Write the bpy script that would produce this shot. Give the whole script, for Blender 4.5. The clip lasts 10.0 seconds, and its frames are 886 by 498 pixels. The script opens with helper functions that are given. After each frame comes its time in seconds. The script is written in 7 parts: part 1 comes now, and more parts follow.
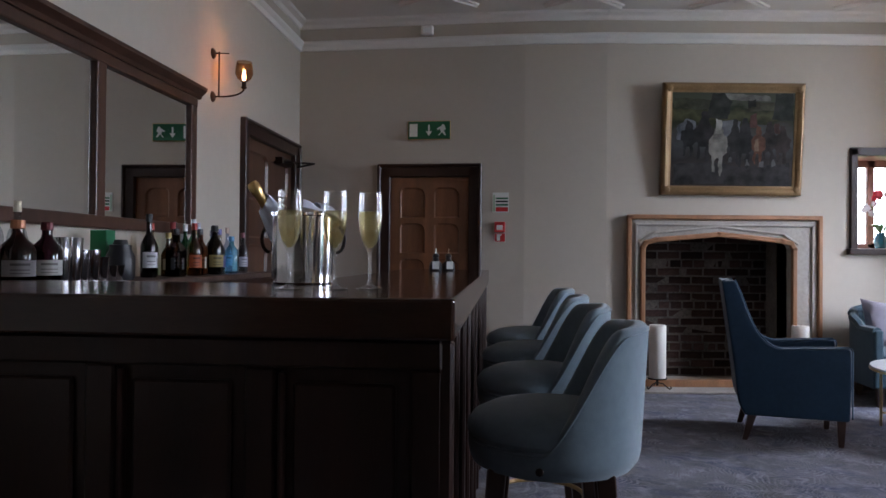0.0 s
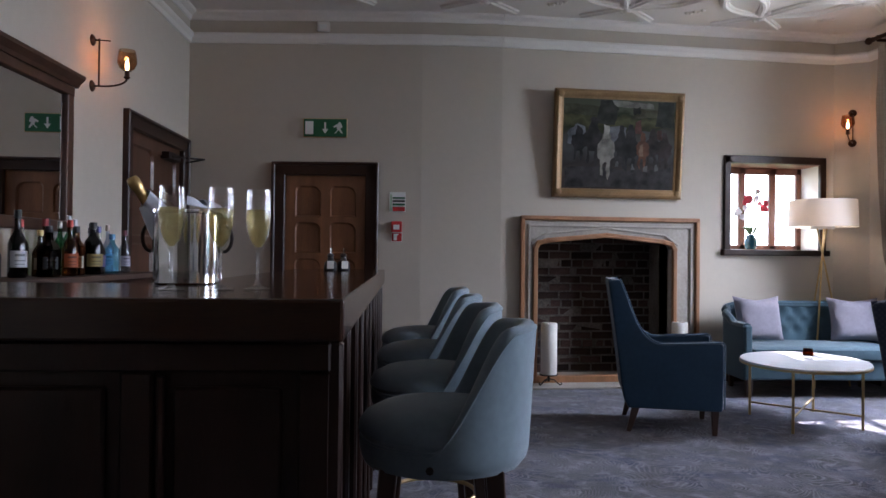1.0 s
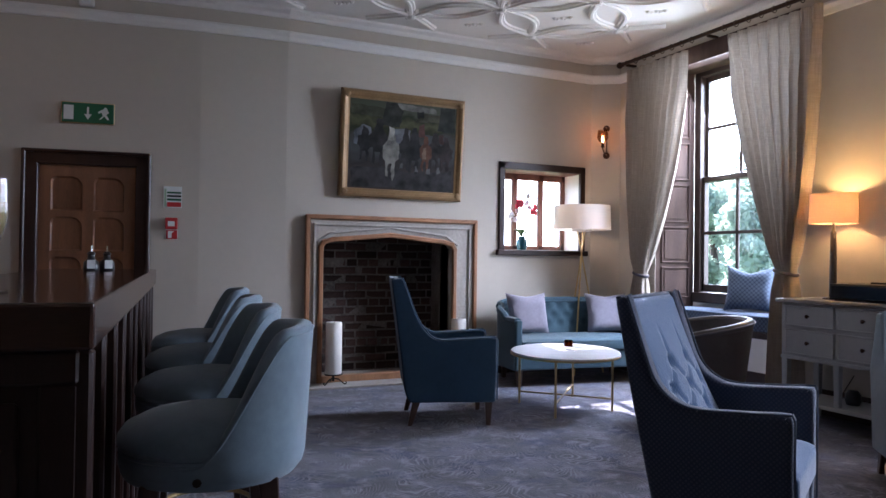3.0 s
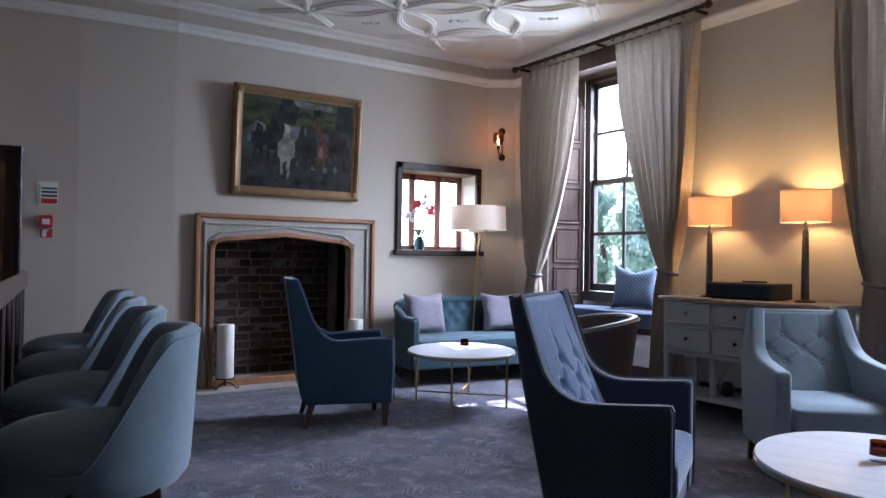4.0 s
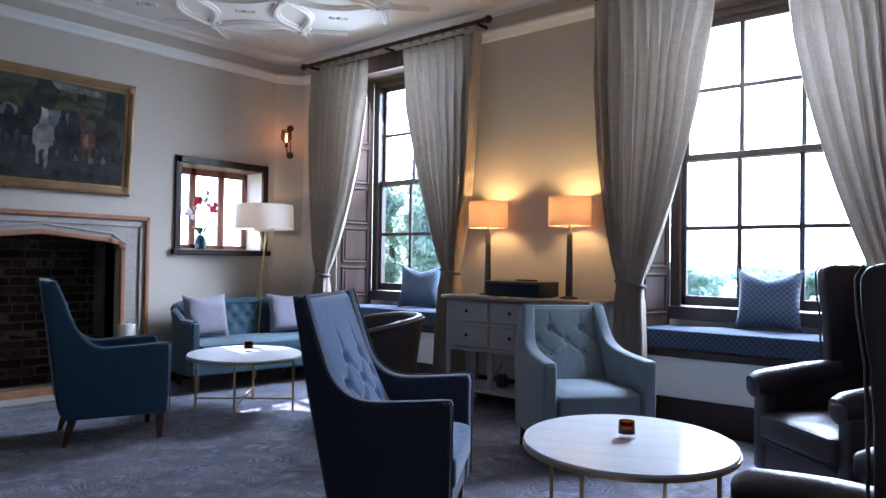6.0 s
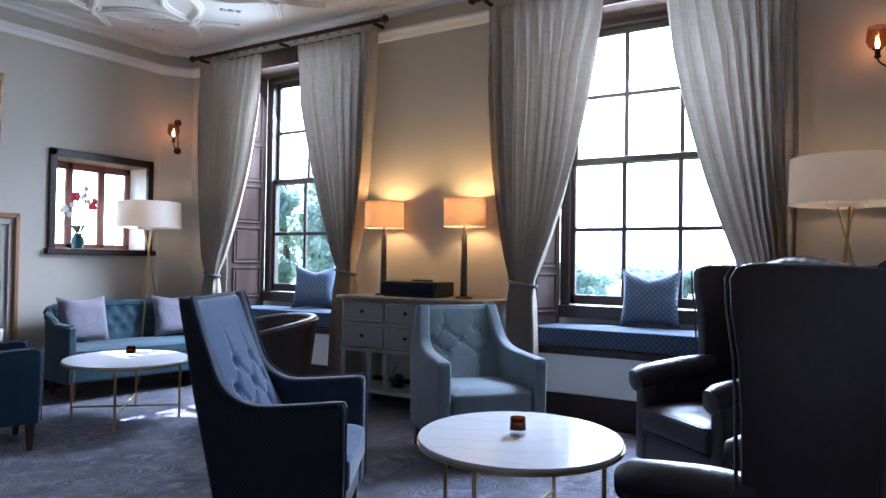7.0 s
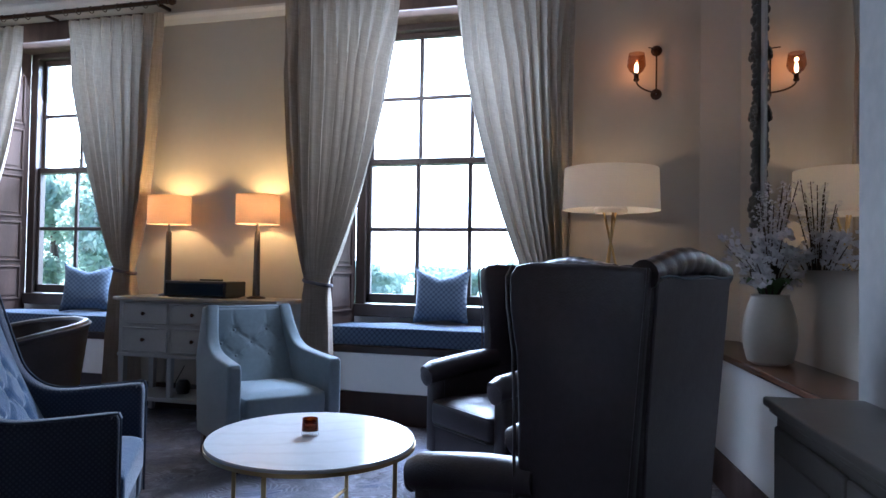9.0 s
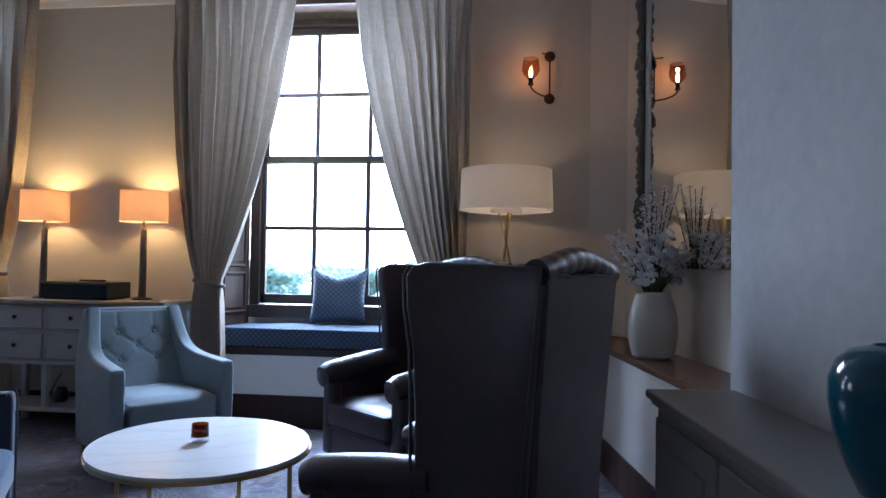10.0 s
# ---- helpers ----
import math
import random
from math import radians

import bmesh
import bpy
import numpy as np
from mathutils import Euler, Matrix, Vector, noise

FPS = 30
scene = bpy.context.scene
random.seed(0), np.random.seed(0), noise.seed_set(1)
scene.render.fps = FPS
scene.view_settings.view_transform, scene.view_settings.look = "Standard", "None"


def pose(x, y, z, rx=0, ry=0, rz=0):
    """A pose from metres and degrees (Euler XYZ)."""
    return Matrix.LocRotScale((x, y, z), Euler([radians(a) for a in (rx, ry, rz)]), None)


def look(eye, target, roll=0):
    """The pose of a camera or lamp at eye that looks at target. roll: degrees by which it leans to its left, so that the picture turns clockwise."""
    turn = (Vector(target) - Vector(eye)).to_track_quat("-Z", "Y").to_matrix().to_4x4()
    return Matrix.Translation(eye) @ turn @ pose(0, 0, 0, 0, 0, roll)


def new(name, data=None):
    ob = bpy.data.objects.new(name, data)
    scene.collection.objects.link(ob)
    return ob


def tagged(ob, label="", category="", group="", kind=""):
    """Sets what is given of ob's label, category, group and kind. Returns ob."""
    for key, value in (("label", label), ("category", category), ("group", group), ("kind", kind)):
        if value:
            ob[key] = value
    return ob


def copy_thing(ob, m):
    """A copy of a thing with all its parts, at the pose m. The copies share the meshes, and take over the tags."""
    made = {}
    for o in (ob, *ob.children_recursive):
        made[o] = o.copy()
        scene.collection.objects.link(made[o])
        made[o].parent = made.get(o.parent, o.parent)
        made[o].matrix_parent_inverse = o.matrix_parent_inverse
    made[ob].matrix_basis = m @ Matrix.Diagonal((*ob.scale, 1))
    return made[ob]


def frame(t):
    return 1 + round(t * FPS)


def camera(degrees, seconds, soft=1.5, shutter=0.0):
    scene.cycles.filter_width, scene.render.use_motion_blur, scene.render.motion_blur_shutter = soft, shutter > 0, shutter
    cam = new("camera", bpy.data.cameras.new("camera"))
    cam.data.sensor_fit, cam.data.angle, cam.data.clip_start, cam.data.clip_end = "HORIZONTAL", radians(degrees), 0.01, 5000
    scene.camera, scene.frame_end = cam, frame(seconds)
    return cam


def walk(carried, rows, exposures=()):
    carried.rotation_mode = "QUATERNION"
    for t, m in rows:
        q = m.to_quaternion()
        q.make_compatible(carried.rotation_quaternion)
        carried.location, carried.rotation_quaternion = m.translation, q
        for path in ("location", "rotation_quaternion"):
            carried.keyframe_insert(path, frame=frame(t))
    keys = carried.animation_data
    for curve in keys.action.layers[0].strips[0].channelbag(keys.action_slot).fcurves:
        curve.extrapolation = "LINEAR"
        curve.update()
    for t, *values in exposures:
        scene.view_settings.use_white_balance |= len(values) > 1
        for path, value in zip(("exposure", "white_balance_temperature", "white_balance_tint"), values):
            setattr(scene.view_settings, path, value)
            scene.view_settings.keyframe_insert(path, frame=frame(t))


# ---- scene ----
cam = camera(63.7, 10.0)
# seconds, eye x y z, yaw, pitch, roll
ROWS = [
    (0.0, 0.0000, 0.0000, 1.2000, -0.000, 0.520, -0.504),
    (0.5, 0.0108, 0.0033, 1.2002, -4.162, 0.552, -0.552),
    (1.0, 0.0210, 0.0060, 1.2003, -8.108, 0.568, -0.630),
    (1.5, 0.0308, 0.0081, 1.2005, -12.187, 0.600, -0.657),
    (2.0, 0.0401, 0.0097, 1.2007, -16.463, 0.625, -0.630),
    (2.5, 0.0489, 0.0107, 1.2008, -20.795, 0.663, -0.737),
    (4.0, 0.0721, 0.0110, 1.2014, -33.058, 0.825, -0.760),
    (4.5, 0.0787, 0.0102, 1.2015, -37.313, 0.897, -0.806),
    (5.0, 0.0849, 0.0091, 1.2017, -41.561, 0.951, -0.801),
    (5.5, 0.0905, 0.0076, 1.2019, -45.656, 0.991, -0.801),
    (7.0, 0.1040, 0.0013, 1.2024, -58.051, 1.177, -0.813),
    (7.5, 0.1074, -0.0013, 1.2025, -62.073, 1.235, -0.856),
    (8.0, 0.1103, -0.0040, 1.2027, -66.018, 1.281, -0.925),
    (8.5, 0.1125, -0.0070, 1.2029, -70.064, 1.319, -0.916),
    (9.0, 0.1142, -0.0101, 1.2030, -74.219, 1.346, -0.933),
    (9.5, 0.1153, -0.0133, 1.2032, -78.330, 1.384, -0.904),
    (10.0, 0.1159, -0.0166, 1.2034, -82.334, 1.418, -0.866),
]
EXPOSURES = [(0.0, 2.88, 6050, 20), (2.5, 3.04, 5800, 22), (5.0, 2.90, 5450, 19), (10.0, 2.82, 5100, 14)]
walk(cam, [(t, pose(x, y, z, 90 + pitch, roll, yaw)) for t, x, y, z, yaw, pitch, roll in ROWS], EXPOSURES)

# ---- world and sun ----
world = bpy.data.worlds.new("sky")
scene.world = world
world.use_nodes = True
wn = world.node_tree.nodes
sky = wn.new("ShaderNodeTexSky")
sky.sky_type = "NISHITA"
sky.sun_disc = False
SUN = Vector((0.25, 1.0, 0.80)).normalized()
sky.sun_elevation = math.asin(SUN.z)
sky.sun_rotation = math.atan2(SUN.x, SUN.y)
wn["Background"].inputs["Strength"].default_value = 0.15
world.node_tree.links.new(sky.outputs["Color"], wn["Background"].inputs["Color"])
sun_data = bpy.data.lights.new("sun", "SUN")
sun_data.energy, sun_data.angle, sun_data.color = 4.0, radians(0.6), (1.0, 0.95, 0.88)
sun = new("sun", sun_data)
sun.matrix_world = look(SUN * 30, (0, 0, 0))


def sky_fill_lamp(name, eye, target, width, height, watts):
    """An added area lamp that stands in for sky light through a window."""
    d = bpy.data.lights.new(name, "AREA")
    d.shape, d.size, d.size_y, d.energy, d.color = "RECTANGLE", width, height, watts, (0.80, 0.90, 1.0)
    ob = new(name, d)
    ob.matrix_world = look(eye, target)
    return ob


sky_fill_lamp("sky_fill_south", (8.0, 1.9, 4.8), (4.2, 1.3, 1.0), 3.2, 1.7, 175)
sky_fill_lamp("sky_fill_north", (8.0, 4.5, 4.8), (4.2, 5.0, 1.0), 3.2, 1.7, 125)
# Added lamps right behind the upper sashes, for level sky light.
sky_fill_lamp("upper_sash_fill_south", (5.73, 1.552, 2.59), (4.0, 1.552, 1.70), 1.28, 1.04, 24)
sky_fill_lamp("upper_sash_fill_north", (5.73, 4.925, 2.59), (4.0, 4.925, 1.70), 1.33, 1.04, 18)
sky_fill_lamp("sky_fill_small", (4.4, 8.4, 3.6), (4.2, 6.6, 1.5), 1.6, 1.0, 36)


# ---- materials ----
def material(name, rgb, rough=0.6, metal=0.0, vary=0.12, scale=6.0, bump=0.0, bump_scale=60.0, spec=0.5, sheen=0.0, piece=0.0, stretch=(1, 1, 1)):
    """A surface with broad and fine variation of its colour, and fine relief."""
    m = bpy.data.materials.new(name)
    m.use_nodes = True
    n, l = m.node_tree.nodes, m.node_tree.links
    b = n["Principled BSDF"]
    b.inputs["Roughness"].default_value, b.inputs["Metallic"].default_value = rough, metal
    b.inputs["Specular IOR Level"].default_value = spec
    if sheen:
        b.inputs["Sheen Weight"].default_value, b.inputs["Sheen Roughness"].default_value = sheen, 0.4
    co = n.new("ShaderNodeTexCoord")
    mp = n.new("ShaderNodeMapping")
    mp.inputs["Scale"].default_value = stretch
    l.new(co.outputs["Object"], mp.inputs["Vector"])
    broad, fine = n.new("ShaderNodeTexNoise"), n.new("ShaderNodeTexNoise")
    broad.inputs["Scale"].default_value, fine.inputs["Scale"].default_value = scale * 0.35, scale * 7
    broad.inputs["Detail"].default_value, fine.inputs["Detail"].default_value = 5, 4
    l.new(mp.outputs[0], broad.inputs["Vector"]), l.new(mp.outputs[0], fine.inputs["Vector"])
    add = n.new("ShaderNodeMath")
    add.operation = "MULTIPLY_ADD"
    add.inputs[1].default_value = 0.45
    l.new(fine.outputs["Fac"], add.inputs[0]), l.new(broad.outputs["Fac"], add.inputs[2])
    ramp = n.new("ShaderNodeMapRange")
    ramp.inputs["From Min"].default_value, ramp.inputs["From Max"].default_value = 0.45, 1.0
    ramp.inputs["To Min"].default_value, ramp.inputs["To Max"].default_value = 1 - vary, 1 + vary
    l.new(add.outputs[0], ramp.inputs["Value"])
    last = ramp.outputs[0]
    if piece:
        info = n.new("ShaderNodeObjectInfo")
        r2 = n.new("ShaderNodeMapRange")
        r2.inputs["To Min"].default_value, r2.inputs["To Max"].default_value = 1 - piece, 1 + piece
        l.new(info.outputs["Random"], r2.inputs["Value"])
        mu = n.new("ShaderNodeMath")
        mu.operation = "MULTIPLY"
        l.new(last, mu.inputs[0]), l.new(r2.outputs[0], mu.inputs[1])
        last = mu.outputs[0]
    sc = n.new("ShaderNodeVectorMath")
    sc.operation = "SCALE"
    sc.inputs[0].default_value = rgb
    l.new(last, sc.inputs["Scale"]), l.new(sc.outputs[0], b.inputs["Base Color"])
    if bump:
        bt, bp = n.new("ShaderNodeTexNoise"), n.new("ShaderNodeBump")
        bt.inputs["Scale"].default_value, bt.inputs["Detail"].default_value = bump_scale, 4
        bp.inputs["Strength"].default_value, bp.inputs["Distance"].default_value = bump, 0.004
        l.new(mp.outputs[0], bt.inputs["Vector"]), l.new(bt.outputs["Fac"], bp.inputs["Height"]), l.new(bp.outputs[0], b.inputs["Normal"])
    return m


def glass(name, rgb=(1, 1, 1), rough=0.0, ior=1.45, curve=5.0):
    """Clear or tinted glass: straight through, with a gloss that grows at glancing angles."""
    m = bpy.data.materials.new(name)
    m.use_nodes = True
    n, l = m.node_tree.nodes, m.node_tree.links
    n.remove(n["Principled BSDF"])
    clear, gloss, fr, mix = n.new("ShaderNodeBsdfTransparent"), n.new("ShaderNodeBsdfGlossy"), n.new("ShaderNodeLayerWeight"), n.new("ShaderNodeMixShader")
    power, lift = n.new("ShaderNodeMath"), n.new("ShaderNodeMath")
    power.operation, lift.operation = "POWER", "MULTIPLY_ADD"
    power.inputs[1].default_value = curve
    base = ((ior - 1) / (ior + 1)) ** 2
    lift.inputs[1].default_value, lift.inputs[2].default_value = 1 - base, base
    clear.inputs["Color"].default_value = (*rgb, 1)
    gloss.inputs["Roughness"].default_value = 0.03 + rough
    fr.inputs["Blend"].default_value = 0.5
    l.new(fr.outputs["Facing"], power.inputs[0]), l.new(power.outputs[0], lift.inputs[0])
    l.new(lift.outputs[0], mix.inputs["Fac"]), l.new(clear.outputs[0], mix.inputs[1]), l.new(gloss.outputs[0], mix.inputs[2])
    l.new(mix.outputs[0], n["Material Output"].inputs["Surface"])
    return m


def glow(name, rgb, strength):
    m = bpy.data.materials.new(name)
    m.use_nodes = True
    b = m.node_tree.nodes["Principled BSDF"]
    b.inputs["Base Color"].default_value = (*rgb, 1)
    b.inputs["Emission Color"].default_value, b.inputs["Emission Strength"].default_value = (*rgb, 1), strength
    return m


def wood(name, rgb, rough=0.35, vary=0.35, stretch=(9, 9, 1.2), spec=0.5):
    return material(name, rgb, rough, 0, vary, 3.0, 0.08, 25, spec, stretch=stretch)


def cloth(name, rgb, sheen=0.3, vary=0.18, bump=0.35, rough=0.85):
    return material(name, rgb, rough, 0, vary, 5.0, bump, 420, 0.25, sheen)


def translucent(name, rgb, through_rgb, share, grain=0.2):
    m = bpy.data.materials.new(name)
    m.use_nodes = True
    n, l = m.node_tree.nodes, m.node_tree.links
    b, tr, mix = n["Principled BSDF"], n.new("ShaderNodeBsdfTranslucent"), n.new("ShaderNodeMixShader")
    b.inputs["Roughness"].default_value = 0.9
    co, no, bp, mr, sc = n.new("ShaderNodeTexCoord"), n.new("ShaderNodeTexNoise"), n.new("ShaderNodeBump"), n.new("ShaderNodeMapRange"), n.new("ShaderNodeVectorMath")
    no.inputs["Scale"].default_value, no.inputs["Detail"].default_value = 90, 5
    mr.inputs["To Min"].default_value, mr.inputs["To Max"].default_value = 1 - grain, 1 + grain
    sc.operation, sc.inputs[0].default_value = "SCALE", rgb
    l.new(co.outputs["Object"], no.inputs["Vector"]), l.new(no.outputs["Fac"], mr.inputs["Value"]), l.new(mr.outputs[0], sc.inputs["Scale"]), l.new(sc.outputs[0], b.inputs["Base Color"])
    bp.inputs["Strength"].default_value, bp.inputs["Distance"].default_value = 0.2, 0.003
    l.new(no.outputs["Fac"], bp.inputs["Height"]), l.new(bp.outputs[0], b.inputs["Normal"])
    tr.inputs["Color"].default_value = (*through_rgb, 1)
    mix.inputs["Fac"].default_value = share
    l.new(b.outputs[0], mix.inputs[1]), l.new(tr.outputs[0], mix.inputs[2]), l.new(mix.outputs[0], n["Material Output"].inputs["Surface"])
    return m


def linen(name, rgb, through_rgb, share):
    """Slubbed linen: threads along and across, a little light through it."""
    m = translucent(name, rgb, through_rgb, share, 0.08)
    n, l = m.node_tree.nodes, m.node_tree.links
    b = n["Principled BSDF"]
    was = b.inputs["Base Color"].links[0].from_socket
    co = n.new("ShaderNodeTexCoord")
    last = was
    for stretch, amount in (((120, 120, 2.0), 0.13), ((9, 9, 170), 0.11)):
        mp, no, mr, sc = n.new("ShaderNodeMapping"), n.new("ShaderNodeTexNoise"), n.new("ShaderNodeMapRange"), n.new("ShaderNodeVectorMath")
        mp.inputs["Scale"].default_value = stretch
        no.inputs["Scale"].default_value, no.inputs["Detail"].default_value = 1.0, 3
        mr.inputs["From Min"].default_value, mr.inputs["From Max"].default_value = 0.3, 0.7
        mr.inputs["To Min"].default_value, mr.inputs["To Max"].default_value = 1 - amount, 1 + amount
        sc.operation = "SCALE"
        l.new(co.outputs["Object"], mp.inputs["Vector"]), l.new(mp.outputs[0], no.inputs["Vector"]), l.new(no.outputs["Fac"], mr.inputs["Value"])
        l.new(last, sc.inputs[0]), l.new(mr.outputs[0], sc.inputs["Scale"])
        last = sc.outputs[0]
    l.new(last, b.inputs["Base Color"])
    return m


PAINT = material("wall_paint", (0.520, 0.470, 0.396), 0.8, 0, 0.05, 2.0, 0.12, 45, 0.3)
WHITE = material("white_gloss_paint", (0.78, 0.76, 0.72), 0.5, 0, 0.04, 3.0, 0.05, 60)
PLASTER = material("ceiling_plaster", (0.76, 0.72, 0.68), 0.75, 0, 0.05, 3.0, 0.15, 50, 0.3)
PIER = material("pale_plaster", (0.435, 0.42, 0.40), 0.8, 0, 0.20, 2.6, 0.35, 4, 0.3)
MAHOGANY = wood("dark_mahogany", (0.027, 0.012, 0.008), 0.34, 0.4, spec=0.35)
BAR_TOP = wood("polished_bar_top", (0.045, 0.020, 0.013), 0.13, 0.35, (1.2, 9, 9))
DOOR = wood("oak_door", (0.20, 0.088, 0.042), 0.35, 0.4)
FRAME_WOOD = wood("red_brown_frame", (0.062, 0.027, 0.016), 0.35, 0.4)
DARK_DOOR = wood("dark_oak_door", (0.082, 0.038, 0.022), 0.35, 0.4)
MULLION = wood("red_brown_mullion", (0.15, 0.062, 0.040), 0.45, 0.3)
PANEL = wood("brown_panelling", (0.078, 0.048, 0.037), 0.6, 0.35, spec=0.2)
SOFFIT = wood("dull_soffit_wood", (0.070, 0.044, 0.034), 0.85, 0.35, spec=0.08)
SASH = wood("dark_sash", (0.045, 0.030, 0.024), 0.4, 0.3)
TRIM = wood("light_oak_trim", (0.34, 0.165, 0.08), 0.45, 0.3)
LEGWOOD = wood("chair_leg_wood", (0.050, 0.024, 0.015), 0.3, 0.3)
STONE = material("carved_stone", (0.36, 0.33, 0.29), 0.85, 0, 0.28, 5.0, 0.6, 35, 0.3)
SOOT = material("sooty_brick", (0.040, 0.023, 0.019), 0.9, 0, 0.7, 8.0, 0.8, 60, 0.2, piece=0.55)
MORTAR = material("sooty_mortar", (0.105, 0.092, 0.08), 0.95, 0, 0.75, 6.0, 0.6, 80, 0.2)
STOOL = cloth("stool_velvet", (0.188, 0.246, 0.284), 0.4)
NAVY = cloth("navy_cloth", (0.019, 0.044, 0.075), 0.25)
TEAL = cloth("teal_velvet", (0.048, 0.088, 0.112), 0.3)
PALE = cloth("pale_blue_cloth", (0.196, 0.236, 0.262), 0.3)
CUSHION = cloth("pale_mauve_cushion", (0.225, 0.205, 0.24), 0.2)
NAVY_EDGE = cloth("navy_piping", (0.045, 0.085, 0.125), 0.2)
PATTERN_EDGE = cloth("dark_piping", (0.042, 0.055, 0.080), 0.2)
PIPING = cloth("pale_piping", (0.13, 0.16, 0.19), 0.1)
PALE_LEATHER = material("pale_grey_leather", (0.100, 0.088, 0.096), 0.55, 0, 0.25, 4.0, 0.3, 160, 0.4)
LEATHER = material("dark_leather", (0.040, 0.030, 0.035), 0.34, 0, 0.35, 6.0, 0.35, 160, 0.5)
BROWN_LEATHER = material("brown_leather", (0.060, 0.047, 0.044), 0.4, 0, 0.3, 6.0, 0.3, 160, 0.5)
BRASS = material("brushed_brass", (0.60, 0.43, 0.20), 0.3, 1.0, 0.15, 20)
GILT = material("gilded_wood", (0.235, 0.145, 0.065), 0.45, 0.4, 0.4, 9.0, 0.5, 90)
STEEL = material("polished_steel", (0.72, 0.72, 0.74), 0.09, 1.0, 0.04, 12)
IRON = material("black_iron", (0.025, 0.018, 0.015), 0.5, 0.7, 0.3, 15, 0.2, 120)
BRONZE = material("bronze_fitting", (0.055, 0.030, 0.020), 0.4, 0.8, 0.3, 15)
LEAD = material("grey_lead", (0.22, 0.22, 0.22), 0.6, 0.2, 0.2, 15)
BLACK = material("black_plastic", (0.012, 0.012, 0.014), 0.35, 0, 0.1, 10)
DARK_STEM = material("dark_lamp_stem", (0.075, 0.068, 0.062), 0.45, 0.3, 0.3, 12)
GREY_PAINT = material("grey_furniture_paint", (0.37, 0.365, 0.355), 0.5, 0, 0.10, 5.0, 0.06, 60)
SIDE_PAINT = material("sideboard_paint", (0.235, 0.225, 0.21), 0.38, 0, 0.10, 5.0, 0.06, 60)
LEDGE_WOOD = wood("brown_ledge_wood", (0.135, 0.066, 0.040), 0.25, 0.4, (1.2, 9, 9))
TOP_PAINT = material("worn_wood_top", (0.30, 0.26, 0.22), 0.35, 0, 0.2, 5.0, 0.05, 40, stretch=(1, 6, 6))
WAX = material("candle_wax", (0.78, 0.74, 0.67), 0.5, 0, 0.05, 8)
SHADE_WHITE = translucent("white_lampshade", (0.72, 0.70, 0.67), (0.7, 0.66, 0.6), 0.3, 0.05)
SHADE_WARM = translucent("warm_lampshade", (0.50, 0.36, 0.27), (0.74, 0.44, 0.27), 0.12, 0.06)
LINEN = linen("linen_curtain", (0.405, 0.338, 0.268), (0.40, 0.35, 0.29), 0.08)
TIE = cloth("grey_tieback", (0.075, 0.066, 0.075))
PANE = glass("window_glass", (0.97, 0.98, 0.98))
CLEAR = glass("clear_glass", (0.97, 0.98, 0.98), 0.0, 1.55)
FLUTE = glass("flute_glass", (0.97, 0.98, 0.99), 0.0, 1.95, 3.0)
WINE = glass("sparkling_wine", (0.95, 0.88, 0.64), 0.02, 1.6, 3.0)
wn2, wl2 = WINE.node_tree.nodes, WINE.node_tree.links
cloud, blend = wn2.new("ShaderNodeBsdfTranslucent"), wn2.new("ShaderNodeMixShader")
cloud.inputs["Color"].default_value, blend.inputs["Fac"].default_value = (0.80, 0.71, 0.40, 1), 0.25
wl2.new(wn2["Material Output"].inputs["Surface"].links[0].from_socket, blend.inputs[1]), wl2.new(cloud.outputs[0], blend.inputs[2]), wl2.new(blend.outputs[0], wn2["Material Output"].inputs["Surface"])
SMOKED = glass("smoked_glass", (0.80, 0.66, 0.54), 0.03)
AMBER = glass("amber_glass", (0.42, 0.17, 0.03), 0.02)
BULB = glow("lamp_filament", (1.0, 0.62, 0.28), 6)
MIRROR = material("mirror_glass", (0.88, 0.89, 0.88), 0.015, 1.0, 0.0, 1)
TEAL_GLAZE = material("teal_glaze", (0.010, 0.065, 0.095), 0.12, 0, 0.2, 5)
CREAM_GLAZE = material("cream_glaze", (0.52, 0.485, 0.42), 0.3, 0, 0.08, 8)
PETAL = material("white_petal", (0.66, 0.64, 0.66), 0.7, 0, 0.1, 12)
RED_PETAL = material("red_petal", (0.60, 0.05, 0.07), 0.6, 0, 0.2, 12)
STEM = material("brown_stem", (0.05, 0.035, 0.025), 0.8, 0, 0.3, 12)
LEAF = material("green_leaf", (0.05, 0.10, 0.03), 0.6, 0, 0.4, 12)
# Leaves paled and blued: glare and haze outdoors are put into their colour.
HAZED_LEAF = translucent("hazed_leaf", (0.28, 0.36, 0.31), (0.40, 0.50, 0.40), 0.5)
GRASS = material("lawn", (0.10, 0.15, 0.05), 0.9, 0, 0.3, 1.5)
SIGN_GREEN = material("sign_green", (0.005, 0.11, 0.045), 0.4)
SIGN_WHITE = material("sign_white", (0.75, 0.77, 0.75), 0.5)
SIGN_RED = material("sign_red", (0.50, 0.03, 0.03), 0.4)
NAPKIN = cloth("white_napkin", (0.72, 0.74, 0.84), 0.2)
FOIL = material("gold_foil", (0.70, 0.48, 0.20), 0.35, 0.9, 0.3, 40, 0.6, 90)


